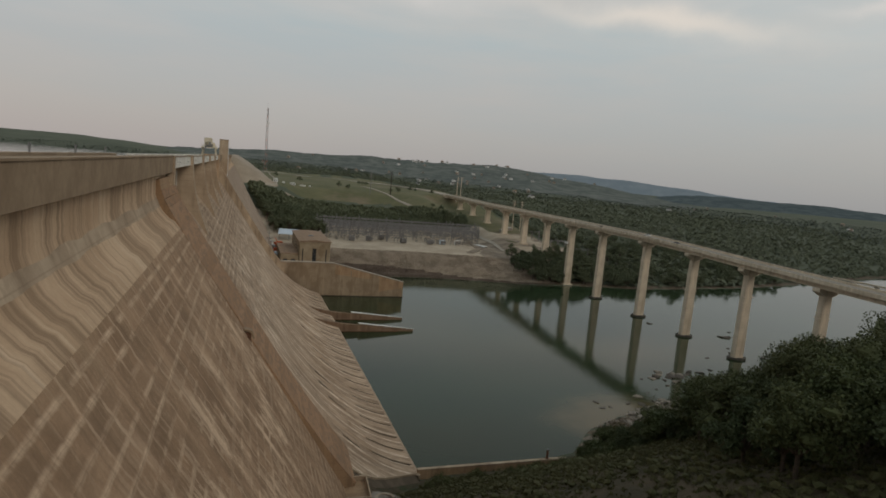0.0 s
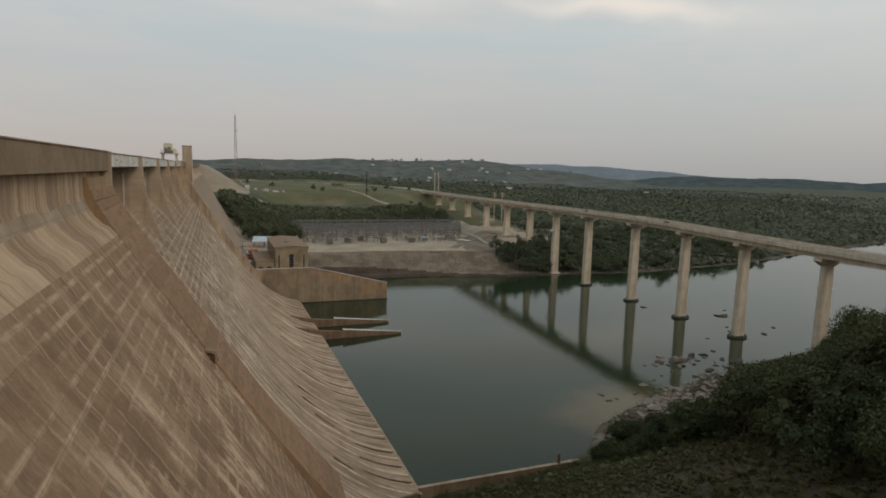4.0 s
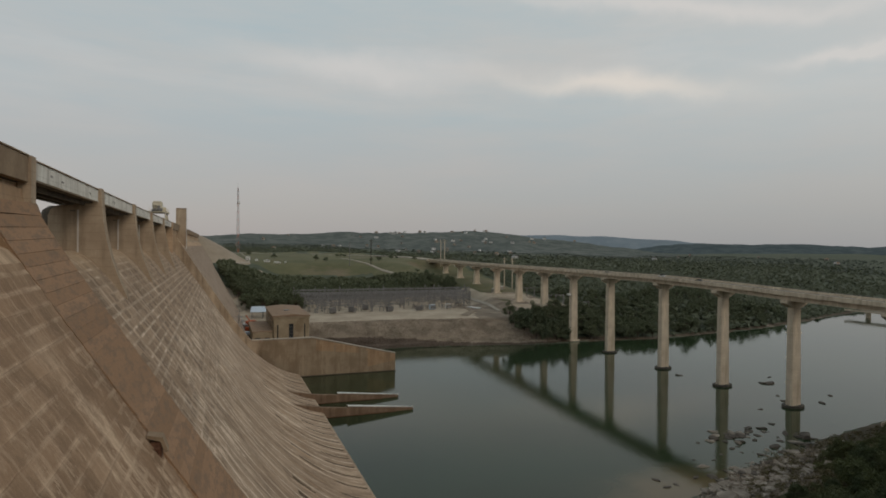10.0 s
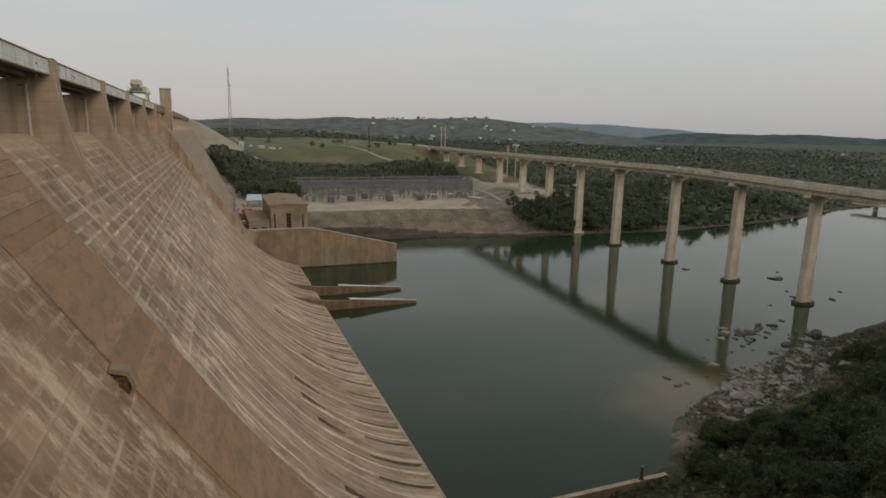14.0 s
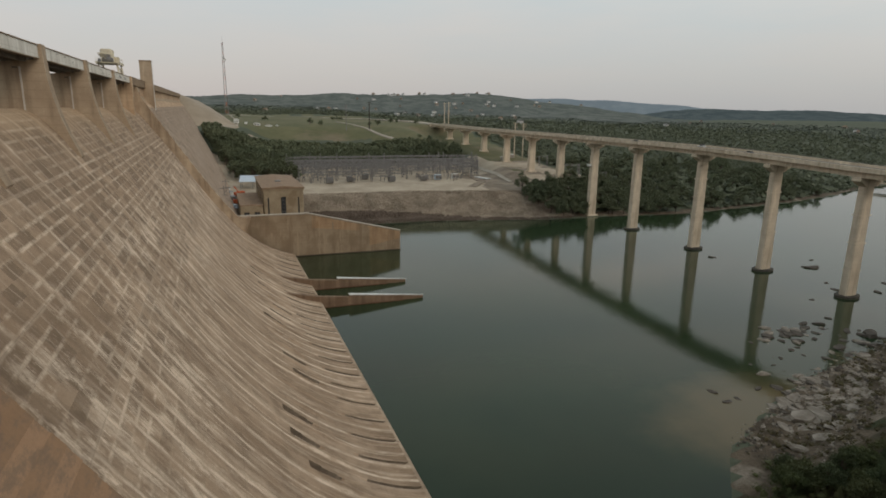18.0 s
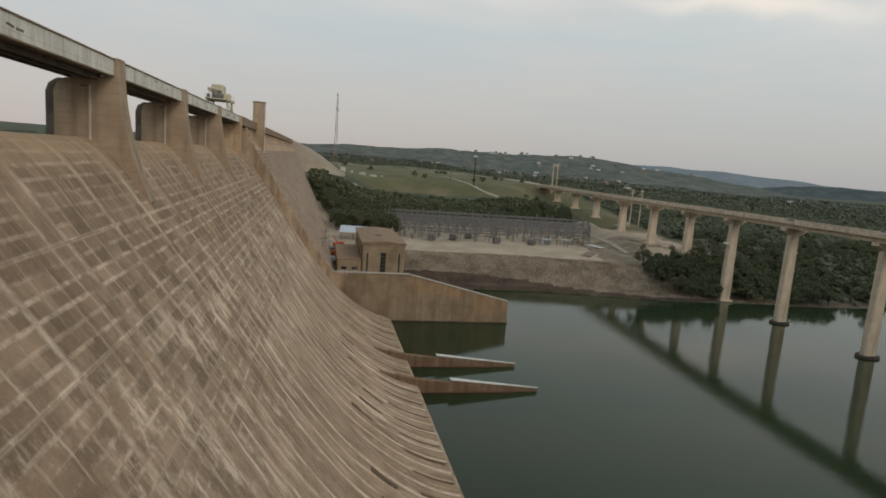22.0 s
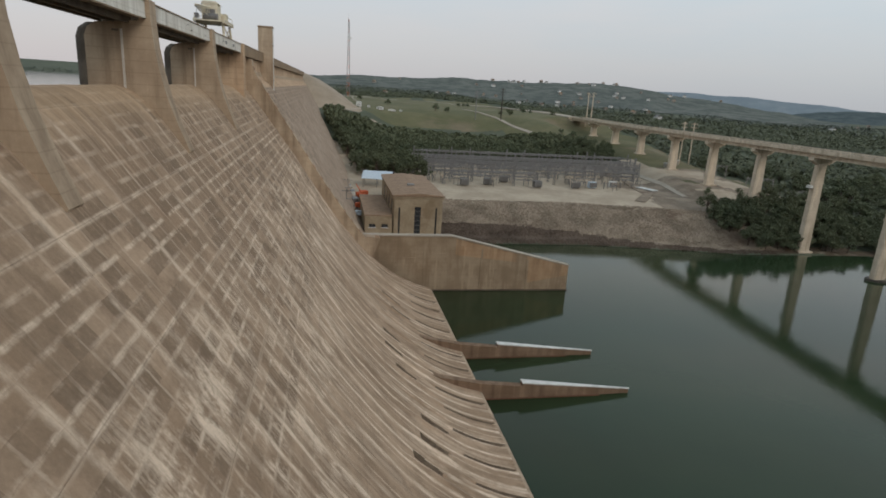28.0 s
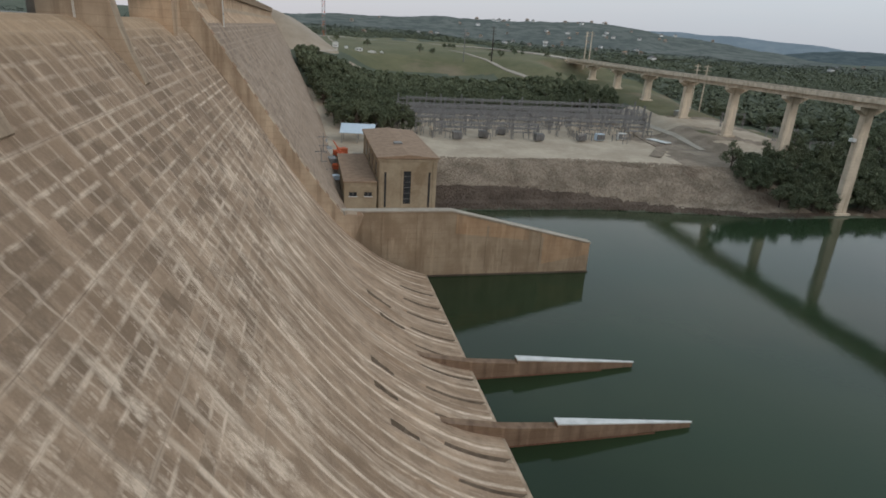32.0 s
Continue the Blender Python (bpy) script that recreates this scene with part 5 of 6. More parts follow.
def deck_z(y):
    return curve_at(DECKTOP, y)


bridge = thing("highway_bridge", (0, 0, 0), 0, "long pale concrete highway bridge on tall piers over the river", "bridge")


def along(name, x0, x1, dz0, dz1, mat, y0, y1, label="", step=11.0):
    n = max(1, int((y1 - y0) / step))
    bm = bmesh.new()
    prev = None
    for k in range(n + 1):
        y = y0 + (y1 - y0) * k / n
        z = deck_z(y)
        m = bx(y)
        ring = [bm.verts.new(p) for p in ((m + x0, y, z + dz0), (m + x1, y, z + dz0), (m + x1, y, z + dz1), (m + x0, y, z + dz1))]
        if prev:
            for a in range(4):
                bm.faces.new((prev[a], prev[(a + 1) % 4], ring[(a + 1) % 4], ring[a]))
        else:
            bm.faces.new(ring[::-1])
        prev = ring
    bm.faces.new(prev)
    bmesh.ops.recalc_face_normals(bm, faces=bm.faces[:])
    return part(name, bm, mat, bridge, label)


Y0, Y1 = 60.0, 745.0
along("deck_slab", -7.2, 7.2, -1.55, -1.05, M_BRIDGE, Y0, Y1)
along("road_surface", -6.7, 6.7, -1.047, -1.0, M_ROADWORN, Y0, Y1)
for sx in (-1, 1):
    along("barrier", sx * 7.15 - 0.22, sx * 7.15 + 0.22, -1.75, 0.0, M_BRIDGE, Y0, Y1, "pale concrete barrier")
    along("rail", sx * 7.15 - 0.06, sx * 7.15 + 0.06, 0.25, 0.36, M_STEEL, Y0, Y1)
ends = (Y0,) + PIER_Y[0:] + (Y1,)
for a, b in zip(ends, ends[1:]):
    for gxx in (-4.8, -1.6, 1.6, 4.8):
        along("girder", gxx - 0.55, gxx + 0.55, -3.9, -1.56, M_BRIDGE, a + 0.06, b - 0.06, step=20.0)


def bridge_pier(y, wet):
    base = -3.0 if wet else on_land(bx(y), y) - 1.0
    top = deck_z(y) - 3.95
    ob = thing("bridge_pier", (bx(y), y, 0), 0, "tall pale concrete bridge pier standing in the river" if wet else "tall pale concrete bridge pier on the bank", "bridge pier", "piers of the highway bridge")
    h = top - 3.4
    bm = bmesh.new()
    rings = []
    for z, a, b in ((base, 3.05, 1.7), (h, 2.65, 1.45)):
        c = 0.5
        rings.append([bm.verts.new((px, py, z)) for px, py in ((-a, -b + c), (-a + c, -b), (a - c, -b), (a, -b + c), (a, b - c), (a - c, b), (-a + c, b), (-a, b - c))])
    for k in range(8):
        bm.faces.new((rings[0][k], rings[0][(k + 1) % 8], rings[1][(k + 1) % 8], rings[1][k]))
    bm.faces.new(rings[0][::-1])
    bm.faces.new(rings[1])
    part("column", bm, M_BRIDGE, ob)
    part("cap", prism(((-2.75, h), (2.75, h), (6.4, top - 1.3), (6.4, top), (-6.4, top), (-6.4, top - 1.3)), -1.75, 1.75, "y"), M_BRIDGE, ob, "flared hammerhead cap")
    n = max(1, int((h - max(base, 0)) / 11.0))
    for k in range(1, n + 1):
        z = max(base, 0) + (h - max(base, 0)) * k / (n + 1)
        part("pour_band", boxes((-3.0, 3.0, -1.68, 1.68, z - 0.18, z + 0.18)), M_BRIDGE, ob)
    for gxx in (-4.8, -1.6, 1.6, 4.8):
        part("bearing", boxes((gxx - 0.5, gxx + 0.5, -0.8, 0.8, top + 0.002, top + 0.05)), M_STEELDK, ob)
    if wet:
        bm = bmesh.new()
        rod(bm, (0, 0, -3), (0, 0, 1.0), 5.2, sides=18)
        bmesh.ops.scale(bm, vec=(1.0, 0.72, 1.0), verts=bm.verts)
        part("plinth", bm, M_BRIDGEDK, ob, "dark damp plinth at the waterline")
    else:
        part("footing", boxes((-4.2, 4.2, -2.6, 2.6, base, base + 1.7), bevel=0.1), M_BRIDGE, ob)
    return ob


for y in PIER_Y:
    bridge_pier(y, 200 < y < 380)
abut = thing("bridge_abutment", (bx(747), 747, 0), 0, "concrete abutment at the far end of the bridge", "abutment")
part("seat", boxes((-7.4, 7.4, -3, 6, 38, 48.6)), M_BRIDGE, abut)
part("back_wall", boxes((-7.4, 7.4, 1.5, 6, 48.6, 51.6)), M_BRIDGE, abut)
box_ = thing("junction_box", (bx(399) - 4.3, 398.5, 34), 0, "pale service box fixed to a bridge pier", "service box")
part("box", boxes((-0.9, 1.0, -1.2, 1.2, 0, 1.4), bevel=0.1), M_WHITE, box_)
part("bracket", boxes((0.2, 1.4, -0.8, 0.8, -0.4, -0.003)), M_STEEL, box_)


def ribbon(name, pts, width, mat, label, lift=0.2, rise=None):
    """A road draped over the ground along a line."""
    line = []
    for (xa, ya), (xb, yb) in zip(pts, pts[1:]):
        n = max(2, int(math.hypot(xb - xa, yb - ya) / 8))
        line += [(xa + (xb - xa) * k / n, ya + (yb - ya) * k / n) for k in range(n)]
    line.append(pts[-1])
    bm = bmesh.new()
    prev = None
    for k, (x, y) in enumerate(line):
        a, b = line[max(0, k - 1)], line[min(len(line) - 1, k + 1)]
        t = Vector((b[0] - a[0], b[1] - a[1], 0)).normalized()
        side = Vector((-t.y, t.x, 0)) * width / 2
        now = []
        for s in (-1, 1):
            px, py = x + s * side.x, y + s * side.y
            z = (rise(px, py) if rise else land(px, py)) + lift
            now += [bm.verts.new((px, py, z)), bm.verts.new((px, py, z - 0.8))]
        if prev:
            bm.faces.new((prev[0], prev[2], now[2], now[0]))
            bm.faces.new((prev[2], prev[3], now[3], now[2]))
            bm.faces.new((prev[1], prev[0], now[0], now[1]))
        prev = now
    bmesh.ops.recalc_face_normals(bm, faces=bm.faces[:])
    ob = part(name, bm, mat)
    return tagged(ob, label, "road", kind="structure")


def hill_road(x, y):
    return max(land(x, y), curve_at(((745, 51.4), (800, 51.8), (900, 53.2), (1500, 54.0)), y))


ribbon("highway", ((280, 749), (283, 800), (276, 860), (248, 930), (190, 990), (100, 1050), (0, 1130)), 16, M_ROADPALE, "pale highway running on from the bridge", 0.25, hill_road)
ribbon("access_road", ((240, 470), (244, 505), (243, 572), (231, 627), (211, 668), (198, 756), (177, 838)), 3, M_ROADPALE, "pale access road climbing from the river yard", 0.5)
ribbon("bank_track", ((200, 452), (218, 475), (226, 520), (224, 580)), 6, M_RIPRAP, "stony track beside the substation", 0.4)
ribbon("toe_road", [(1 + 52 * math.cos(a), 735 + 56 * math.sin(a)) for a in (-1.2, -0.9, -0.6, -0.3, 0.0)] + [(54, 800), (54, 1000)], 1.5, M_ROADPALE, "thin pale road along the embankment foot", 0.5, lambda x, y: max(land(x, y), 79.0 - 0.55 * math.hypot(1.05 * max(0, x - 1.0), min(0.0, y - 735))))

# parked traffic on the bridge
def car(x, y, mat, label):
    z = deck_z(y) - 1.0
    ob = thing("car", (x, y, z), 0, label, "car", "cars on the bridge")
    part("body", prism(((-2.2, 0.35), (2.2, 0.35), (2.25, 0.8), (2.1, 0.95), (-2.2, 1.0)), -0.9, 0.9, "x"), mat, ob)
    part("cabin", prism(((-1.7, 1.0), (1.1, 0.97), (0.5, 1.5), (-1.2, 1.52)), -0.78, 0.78, "x"), M_GLASSDK, ob, "dark glazed cabin")
    for sx in (-0.85, 0.85):
        for sy in (-1.4, 1.4):
            part("wheel", rod(bmesh.new(), (sx - 0.1, sy, 0.33), (sx + 0.1, sy, 0.33), 0.33, sides=10), M_STEELDK, ob)
    return ob


car(bx(268) - 3.5, 268, M_STEELDK, "dark saloon car on the bridge deck")
car(bx(352) - 3.5, 352, M_STEELDK, "dark saloon car on the bridge deck")
car(bx(305) + 3, 305, M_WHITE, "white car on the bridge deck")

# low crossing far downstream
low = thing("low_bridge", (640, 440, 0), 0, "low pale concrete bridge far down the river", "bridge")
part("deck", boxes((-4, 4, -110, 18, 5.2, 6.4), bevel=0.1), M_BRIDGE, low)
part("rail", boxes((-4.0, -3.8, -110, 18, 6.403, 7.2)), M_BRIDGE, low)
for y in range(-100, 18, 24):
    part("pier", boxes((-3, 3, y - 0.8, y + 0.8, -4, 5.2)), M_BRIDGE, low)

# ---- trees, scrub and stones ----
RNG = np.random.default_rng(11)


def leaf_mesh(name, blobs, per, size, mat, flat=0.85):
    """A crown: many small leaf sprays, thick towards the skin of each bough's cloud. blobs: rows of x, y, z, radius."""
    c, r = np.array([b[:3] for b in blobs]), np.array([b[3] for b in blobs])
    idx = np.repeat(np.arange(len(blobs)), per)
    n = len(idx)
    d = RNG.normal(size=(n, 3))
    d /= np.linalg.norm(d, axis=1)[:, None]
    k = RNG.uniform(0.35, 1.08, n) ** 0.6
    at = c[idx] + d * (r[idx] * k)[:, None] * np.array([1, 1, flat])
    u = RNG.normal(size=(n, 3))
    u /= np.linalg.norm(u, axis=1)[:, None]
    v = np.cross(u, RNG.normal(size=(n, 3)))
    v /= np.linalg.norm(v, axis=1)[:, None]
    s = RNG.uniform(0.6, 1.25, n)[:, None] * size
    quad = np.stack([at - u * s * 0.6, at + v * s * 0.42, at + u * s * 0.7, at - v * s * 0.42], 1).reshape(-1, 3)
    # a ragged inner mass, so that the crown is dense
    bm = bmesh.new()
    bmesh.ops.create_icosphere(bm, subdivisions=1, radius=1.0)
    base, tri = np.array([tuple(q.co) for q in bm.verts]), np.array([[q.index for q in f.verts] for f in bm.faces])
    bm.free()
    inner = (base[None] * RNG.uniform(0.22, 0.60, (len(blobs), len(base), 1)) * np.array([1, 1, flat]) * r[:, None, None] + c[:, None, :]).reshape(-1, 3)
    faces = np.arange(n * 4).reshape(-1, 4).tolist() + (n * 4 + tri[None] + len(base) * np.arange(len(blobs))[:, None, None]).reshape(-1, 3).tolist()
    me = bpy.data.meshes.new(name)
    me.from_pydata(quad.tolist() + inner.tolist(), [], faces)
    me.materials.append(mat)
    me.update()
    return me


def tree_thing(name, height, spread, per, size, mat, label, category="tree", blobs=15, squat=0.0):
    """A tapered trunk with forked limbs; every limb ends in a cloud of leaves."""
    ob = thing(name, (0, 0, -500), 0, label, category)
    bm = bmesh.new()
    fork = height * random.uniform(0.22, 0.34) * (1 - squat)
    lean = Vector((random.uniform(-0.3, 0.3), random.uniform(-0.3, 0.3), 0))
    rod(bm, (0, 0, -0.8), lean + Vector((0, 0, fork)), height * 0.035, height * 0.025, 7)
    cl = []
    for k in range(blobs):
        a = k * 2.4 + random.uniform(-0.5, 0.5)
        lvl = random.uniform(0.0, 1.0)
        rr = spread * math.sqrt(random.uniform(0.05, 1.0)) * (1.0 - 0.55 * lvl)
        z = fork + (height - fork) * (0.15 + 0.78 * lvl)
        p = Vector((rr * math.cos(a), rr * math.sin(a), z))
        mid = lean + Vector((p.x * 0.4, p.y * 0.4, fork + (z - fork) * 0.55))
        rod(bm, lean + Vector((0, 0, fork * 0.9)), mid, height * 0.016, height * 0.010, 5)
        rod(bm, mid, p, height * 0.010, height * 0.004, 5)
        cl.append((*p, spread * random.uniform(0.28, 0.44)))
    part("trunk", bm, M_BARK, ob)
    part("crown", leaf_mesh("crown", cl, per, size, mat), mat, ob)
    return ob


oaks = [tree_thing("oak_tree", h, s, 380, 0.22, M_LEAF, "dense dark green live oak on the river bank", blobs=b) for h, s, b in ((8.0, 4.6, 20), (6.6, 4.2, 18), (9.5, 5.2, 24))]
junipers = [tree_thing("juniper_tree", h, s, 360, 0.20, M_LEAFDK, "dark juniper tree with a ragged crown", blobs=b) for h, s, b in ((6.0, 2.8, 15), (7.4, 3.2, 18))]
shrubs = [tree_thing("shrub", h, s, 190, 0.13, M_BUSH, "low green shrub on the grassy slope", "shrub", 9, 0.6) for h, s in ((1.9, 1.7), (2.6, 2.0))]
midtrees, belttrees = [[tree_thing(nm, h, s, 70, 0.62, m, lab, blobs=13) for h, s, m in ((9.0, 5.0, M_BELT), (11.0, 5.4, M_BELT), (8.0, 5.4, M_BELT))]
                       for nm, lab in (("bank_tree", "dark green tree on the far river bank"), ("belt_tree", "dark green tree in the belt behind the substation"))]


def plant(kind, x, y, lo=0.8, hi=1.25, group=""):
    k = random.uniform(lo, hi)
    src = random.choice(kind)
    ob = copy_thing(src, pose(x, y, on_land(x, y) - 0.15, 0, 0, random.uniform(0, 360)) @ Matrix.Diagonal((k, k, k * random.uniform(0.85, 1.15), 1)))
    if group:
        tagged(ob, group=group)
    return ob


def scatter(count, x0, x1, y0, y1, keep, gap):
    out, tries = [], 0
    while len(out) < count and tries < count * 40:
        tries += 1
        x, y = random.uniform(x0, x1), random.uniform(y0, y1)
        if keep(x, y) and all((x - a) ** 2 + (y - b) ** 2 > gap * gap for a, b in out[-160:]):
            out.append((x, y))
    return out


def inland(x, y):
    return curve_at(NEARSHORE, x) - y


WOOD_EDGE = ((30, 4), (104, 3), (118, 7), (126, 13), (136, 24), (150, 36), (170, 38), (190, 24), (205, 15), (330, 14))
OPEN_EDGE = ((30, 3), (100, 3), (118, 6), (128, 11), (136, 17), (150, 25), (170, 25), (190, 12), (205, 6), (330, 6))



def near_wood(x, y):
    s = inland(x, y)
    lip = curve_at(((-40, 60), (20, 63), (30, 67), (50, 79), (75, 88), (95, 94), (110, 101), (119, 106), (125, 112)), y)
    return s > curve_at(WOOD_EDGE, x) + 4 * noise.noise((x * 0.15, y * 0.15, 2)) and x > lip


for x, y in scatter(300, 58, 135, -40, 132, near_wood, 3.7):
    big = 0.62 + 0.62 * ease(inland(x, y), 25, 80)
    plant(oaks if random.random() < 0.62 else junipers, x, y, 0.8 * big, 1.15 * big, "trees on the near hillside")
for x, y in scatter(110, 120, 175, 40, 130, near_wood, 4.0):
    plant(oaks if random.random() < 0.5 else junipers, x, y, 0.6, 0.95, "trees on the near hillside")
for x, y in scatter(90, 175, 330, 40, 178, near_wood, 5.0):
    plant(oaks if random.random() < 0.62 else junipers, x, y, 0.75, 1.1, "trees on the near hillside")
for x, y in scatter(230, 50, 260, 5, 172, lambda x, y: inland(x, y) > curve_at(OPEN_EDGE, x) + 4 and inland(x, y) < curve_at(WOOD_EDGE, x) + 12 and x > face_x(max(2.0, land(x, y))) + 6
                    and (x > 118 or noise.noise((x * 0.09, y * 0.09, 5)) > -0.12), 1.8):
    plant(shrubs, x, y, 0.5, 1.05, "shrubs on the near bank")
# belt behind the substation, beside the dam and along the far bank
BELT_TOP = ((15, 640), (60, 672), (90, 694), (190, 668), (222, 622), (250, 598))
def in_belt(x, y):
    return x > face_x(max(2.0, land(x, y))) + 5 and y < curve_at(BELT_TOP, x) and (x < 215 or x + y < 862)


for x, y in scatter(215, 18, 248, 582, 626, in_belt, 4.4):
    plant(belttrees, x, y, 0.9, 1.3, "tree belt behind the substation")
for x, y in scatter(80, 24, 84, 505, 600, lambda x, y: x > face_x(max(2.0, land(x, y))) + 6 and x + 0.2 * (y - 505) < 84, 4.6):
    plant(belttrees, x, y, 0.85, 1.25, "tree belt behind the substation")
for x, y in scatter(190, 238, 540, 392, 560, lambda x, y: y - curve_at(FARSHORE, x) > 4 and (x > 266 or y < 436) and not (x < 330 and 452 < y < 545), 5.2):
    plant(midtrees, x, y, 0.75, 1.25, "trees on the far bank")
for x, y in scatter(62, 262, 335, 388, 446, lambda x, y: y - curve_at(FARSHORE, x) > 3, 4.0):
    plant(midtrees, x, y, 0.75, 1.15, "trees on the far bank")
for x, y in scatter(34, 229, 261, 399, 440, lambda x, y: x + 0.4 * (y - 399) > 236, 3.8):
    plant(midtrees, x, y, 0.75, 1.1, "trees on the far bank")
for x, y in ((150, 795), (138, 802), (205, 775), (186, 880), (192, 884), (246, 800), (240, 806), (262, 770), (214, 772), (90, 850), (228, 655), (234, 640), (180, 880), (60, 900)):
    plant(midtrees, x, y, 0.5, 0.8, "lone trees on the meadow")
for src in oaks + junipers + shrubs + midtrees + belttrees:
    for o in (*src.children_recursive, src):
        bpy.data.objects.remove(o)


def clump_field(name, spots, label, mat, bits=5, level=-0.15):
    """Far woods: each tree a ragged heap of leaf facets, all in one mesh."""
    pts = np.array(spots)
    n = len(pts)
    t = np.repeat(np.arange(n), bits * 3)
    m = len(t)
    r = pts[t, 3]
    d = RNG.normal(size=(m, 3))
    d /= np.linalg.norm(d, axis=1)[:, None]
    d[:, 2] = np.abs(d[:, 2]) + level
    if level > 0:
        d /= np.linalg.norm(d, axis=1)[:, None]
    at = pts[t, :3] + d * (r * RNG.uniform(0.45, 0.95, m))[:, None]
    u = RNG.normal(size=(m, 3))
    v = np.cross(u, d)
    u = np.cross(d, v)
    u /= np.linalg.norm(u, axis=1)[:, None] + 1e-9
    v /= np.linalg.norm(v, axis=1)[:, None] + 1e-9
    s = (r * RNG.uniform(0.45, 0.85, m))[:, None]
    tilt = RNG.normal(size=(m, 3)) * 0.25 * s
    quad = np.stack([at - u * s - tilt, at + v * s * 0.8 + tilt, at + u * s - tilt * 0.5, at - v * s * 0.8], 1).reshape(-1, 3)
    me = bpy.data.meshes.new(name)
    me.from_pydata(quad.tolist(), [], np.arange(m * 4).reshape(-1, 4).tolist())
    me.materials.append(mat)
    me.update()
    return tagged(part(name, me, mat), label, "woods", kind="stuff")


def wood_spots(count, near, reach, lo, hi, sink):
    out = []
    while len(out) < count:
        az = math.radians(random.uniform(-24, 78))
        r = near * math.exp(random.uniform(0, 1.0) ** 0.85 * math.log(reach / near))
        x, y = 20 + r * math.sin(az), 60 + r * math.cos(az)
        if x < -60 and y < 1600:
            continue
        d, s = y - curve_at(FARSHORE, x), inland(x, y)
        if (d < 4 and s < 10) or (x < 262 and y < 1130 and d > 0) or (x < 335 and 0 < d < 160) or (x < 318 and 0 < d < 480) or (abs(x - bx(y)) < 16 and y < 800):
            continue
        h = random.uniform(lo, hi) * (1 + 0.5 * noise.noise((x * 0.01, y * 0.01, 2.0)))
        out.append((x, y, land(x, y) + h * sink, h))
    return out


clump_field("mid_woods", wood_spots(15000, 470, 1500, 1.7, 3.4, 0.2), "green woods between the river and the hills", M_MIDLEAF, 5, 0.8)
clump_field("far_woods", wood_spots(7000, 1300, 1900, 2.0, 3.4, 0.15), "woods covering the far hills, haze in their grey-green colour", M_FARLEAF, 3, 1.5)

# the back of the belt, tree against tree
spots = []
for x, y in scatter(620, 18, 240, 618, 700, in_belt, 3.0):
    for q in range(7):
        h = random.uniform(1.6, 2.6)
        spots.append((x + random.gauss(0, 1.6), y + random.gauss(0, 1.6), land(x, y) + random.uniform(1.5, 9.0), h))
clump_field("belt_woods", spots, "dark green trees crowded behind the substation", M_BELT, 6)

# grass and weeds on the near bank
spots = []
while len(spots) < 24000:
    x, y = random.uniform(44, 215), random.uniform(10, 170)
    s = inland(x, y)
    if s < 1.5 or x < face_x(max(2.0, land(x, y))) + 3 or (x > 104 and s < curve_at(OPEN_EDGE, x) + 3 and random.random() < 0.94):
        continue
    spots.append((x, y, land(x, y), random.uniform(0.12, 0.42)))
clump_field("bank_grass", spots, "rough grass and weeds on the near bank", M_WEED, 2)


# low brush in heaps over the open slope, thicker towards the wood
def brush(name, count, x0, x1, y0, y1, keep, lo, hi, per, size, mat, label):
    heaps = []
    while len(heaps) < count:
        x, y = random.uniform(x0, x1), random.uniform(y0, y1)
        if keep(x, y):
            r = random.uniform(lo, hi) * (1 + 0.5 * noise.noise((x * 0.08, y * 0.08, 3)))
            heaps.append((x, y, land(x, y) + r * 0.3, r))
    me = leaf_mesh(name, heaps, per, size, mat, 0.7)
    return tagged(part(name, me, mat), label, "brush", kind="stuff")


def on_slope(x, y):
    return inland(x, y) > 2.5 and x > face_x(max(2.0, land(x, y))) + 3 and x < 112 and not (x < 50 and 80 < y < 96)


brush("bank_brush", 2600, 46, 112, 0, 121, lambda x, y: on_slope(x, y) and noise.noise((x * 0.07, y * 0.07, 8)) > -0.25, 0.5, 1.3, 100, 0.115, M_WEED, "low green brush over the open bank")
brush("wood_edge_brush", 420, 78, 150, 50, 140, lambda x, y: inland(x, y) > 3 and x > 82 and inland(x, y) < curve_at(WOOD_EDGE, x) + 45 and (x < 128 or inland(x, y) > curve_at(WOOD_EDGE, x) - 4), 1.0, 2.1, 150, 0.17, M_BUSH, "green brush along the edge of the wood")
brush("point_brush", 760, 134, 262, 105, 178, lambda x, y: curve_at(OPEN_EDGE, x) - 15 + 12 * noise.noise((x * 0.1, y * 0.1, 4)) < inland(x, y) < curve_at(WOOD_EDGE, x) + 6, 0.5, 1.3, 60, 0.2, M_DRYBRUSH, "dry brown brush behind the rocky point")


def boulder_mesh(seed, mat):
    bm = bmesh.new()
    bmesh.ops.create_icosphere(bm, subdivisions=2, radius=1.0)
    for v in bm.verts:
        p = v.co.copy()
        k = 1 + 0.38 * noise.noise(p * 1.1 + Vector((seed * 7.1, 0, 0))) + 0.14 * noise.noise(p * 3 + Vector((0, seed, 0)))
        v.co = Vector((p.x * k * 1.25, p.y * k * 0.95, max(-0.5, min(0.42 + 0.1 * noise.noise(p * 2), p.z * k * 0.75))))
    return mesh_of(bm, "boulder", mat)


dry, wet_ = [boulder_mesh(k, M_STONE) for k in range(4)], [boulder_mesh(k + 9, M_WETSTONE) for k in range(4)]


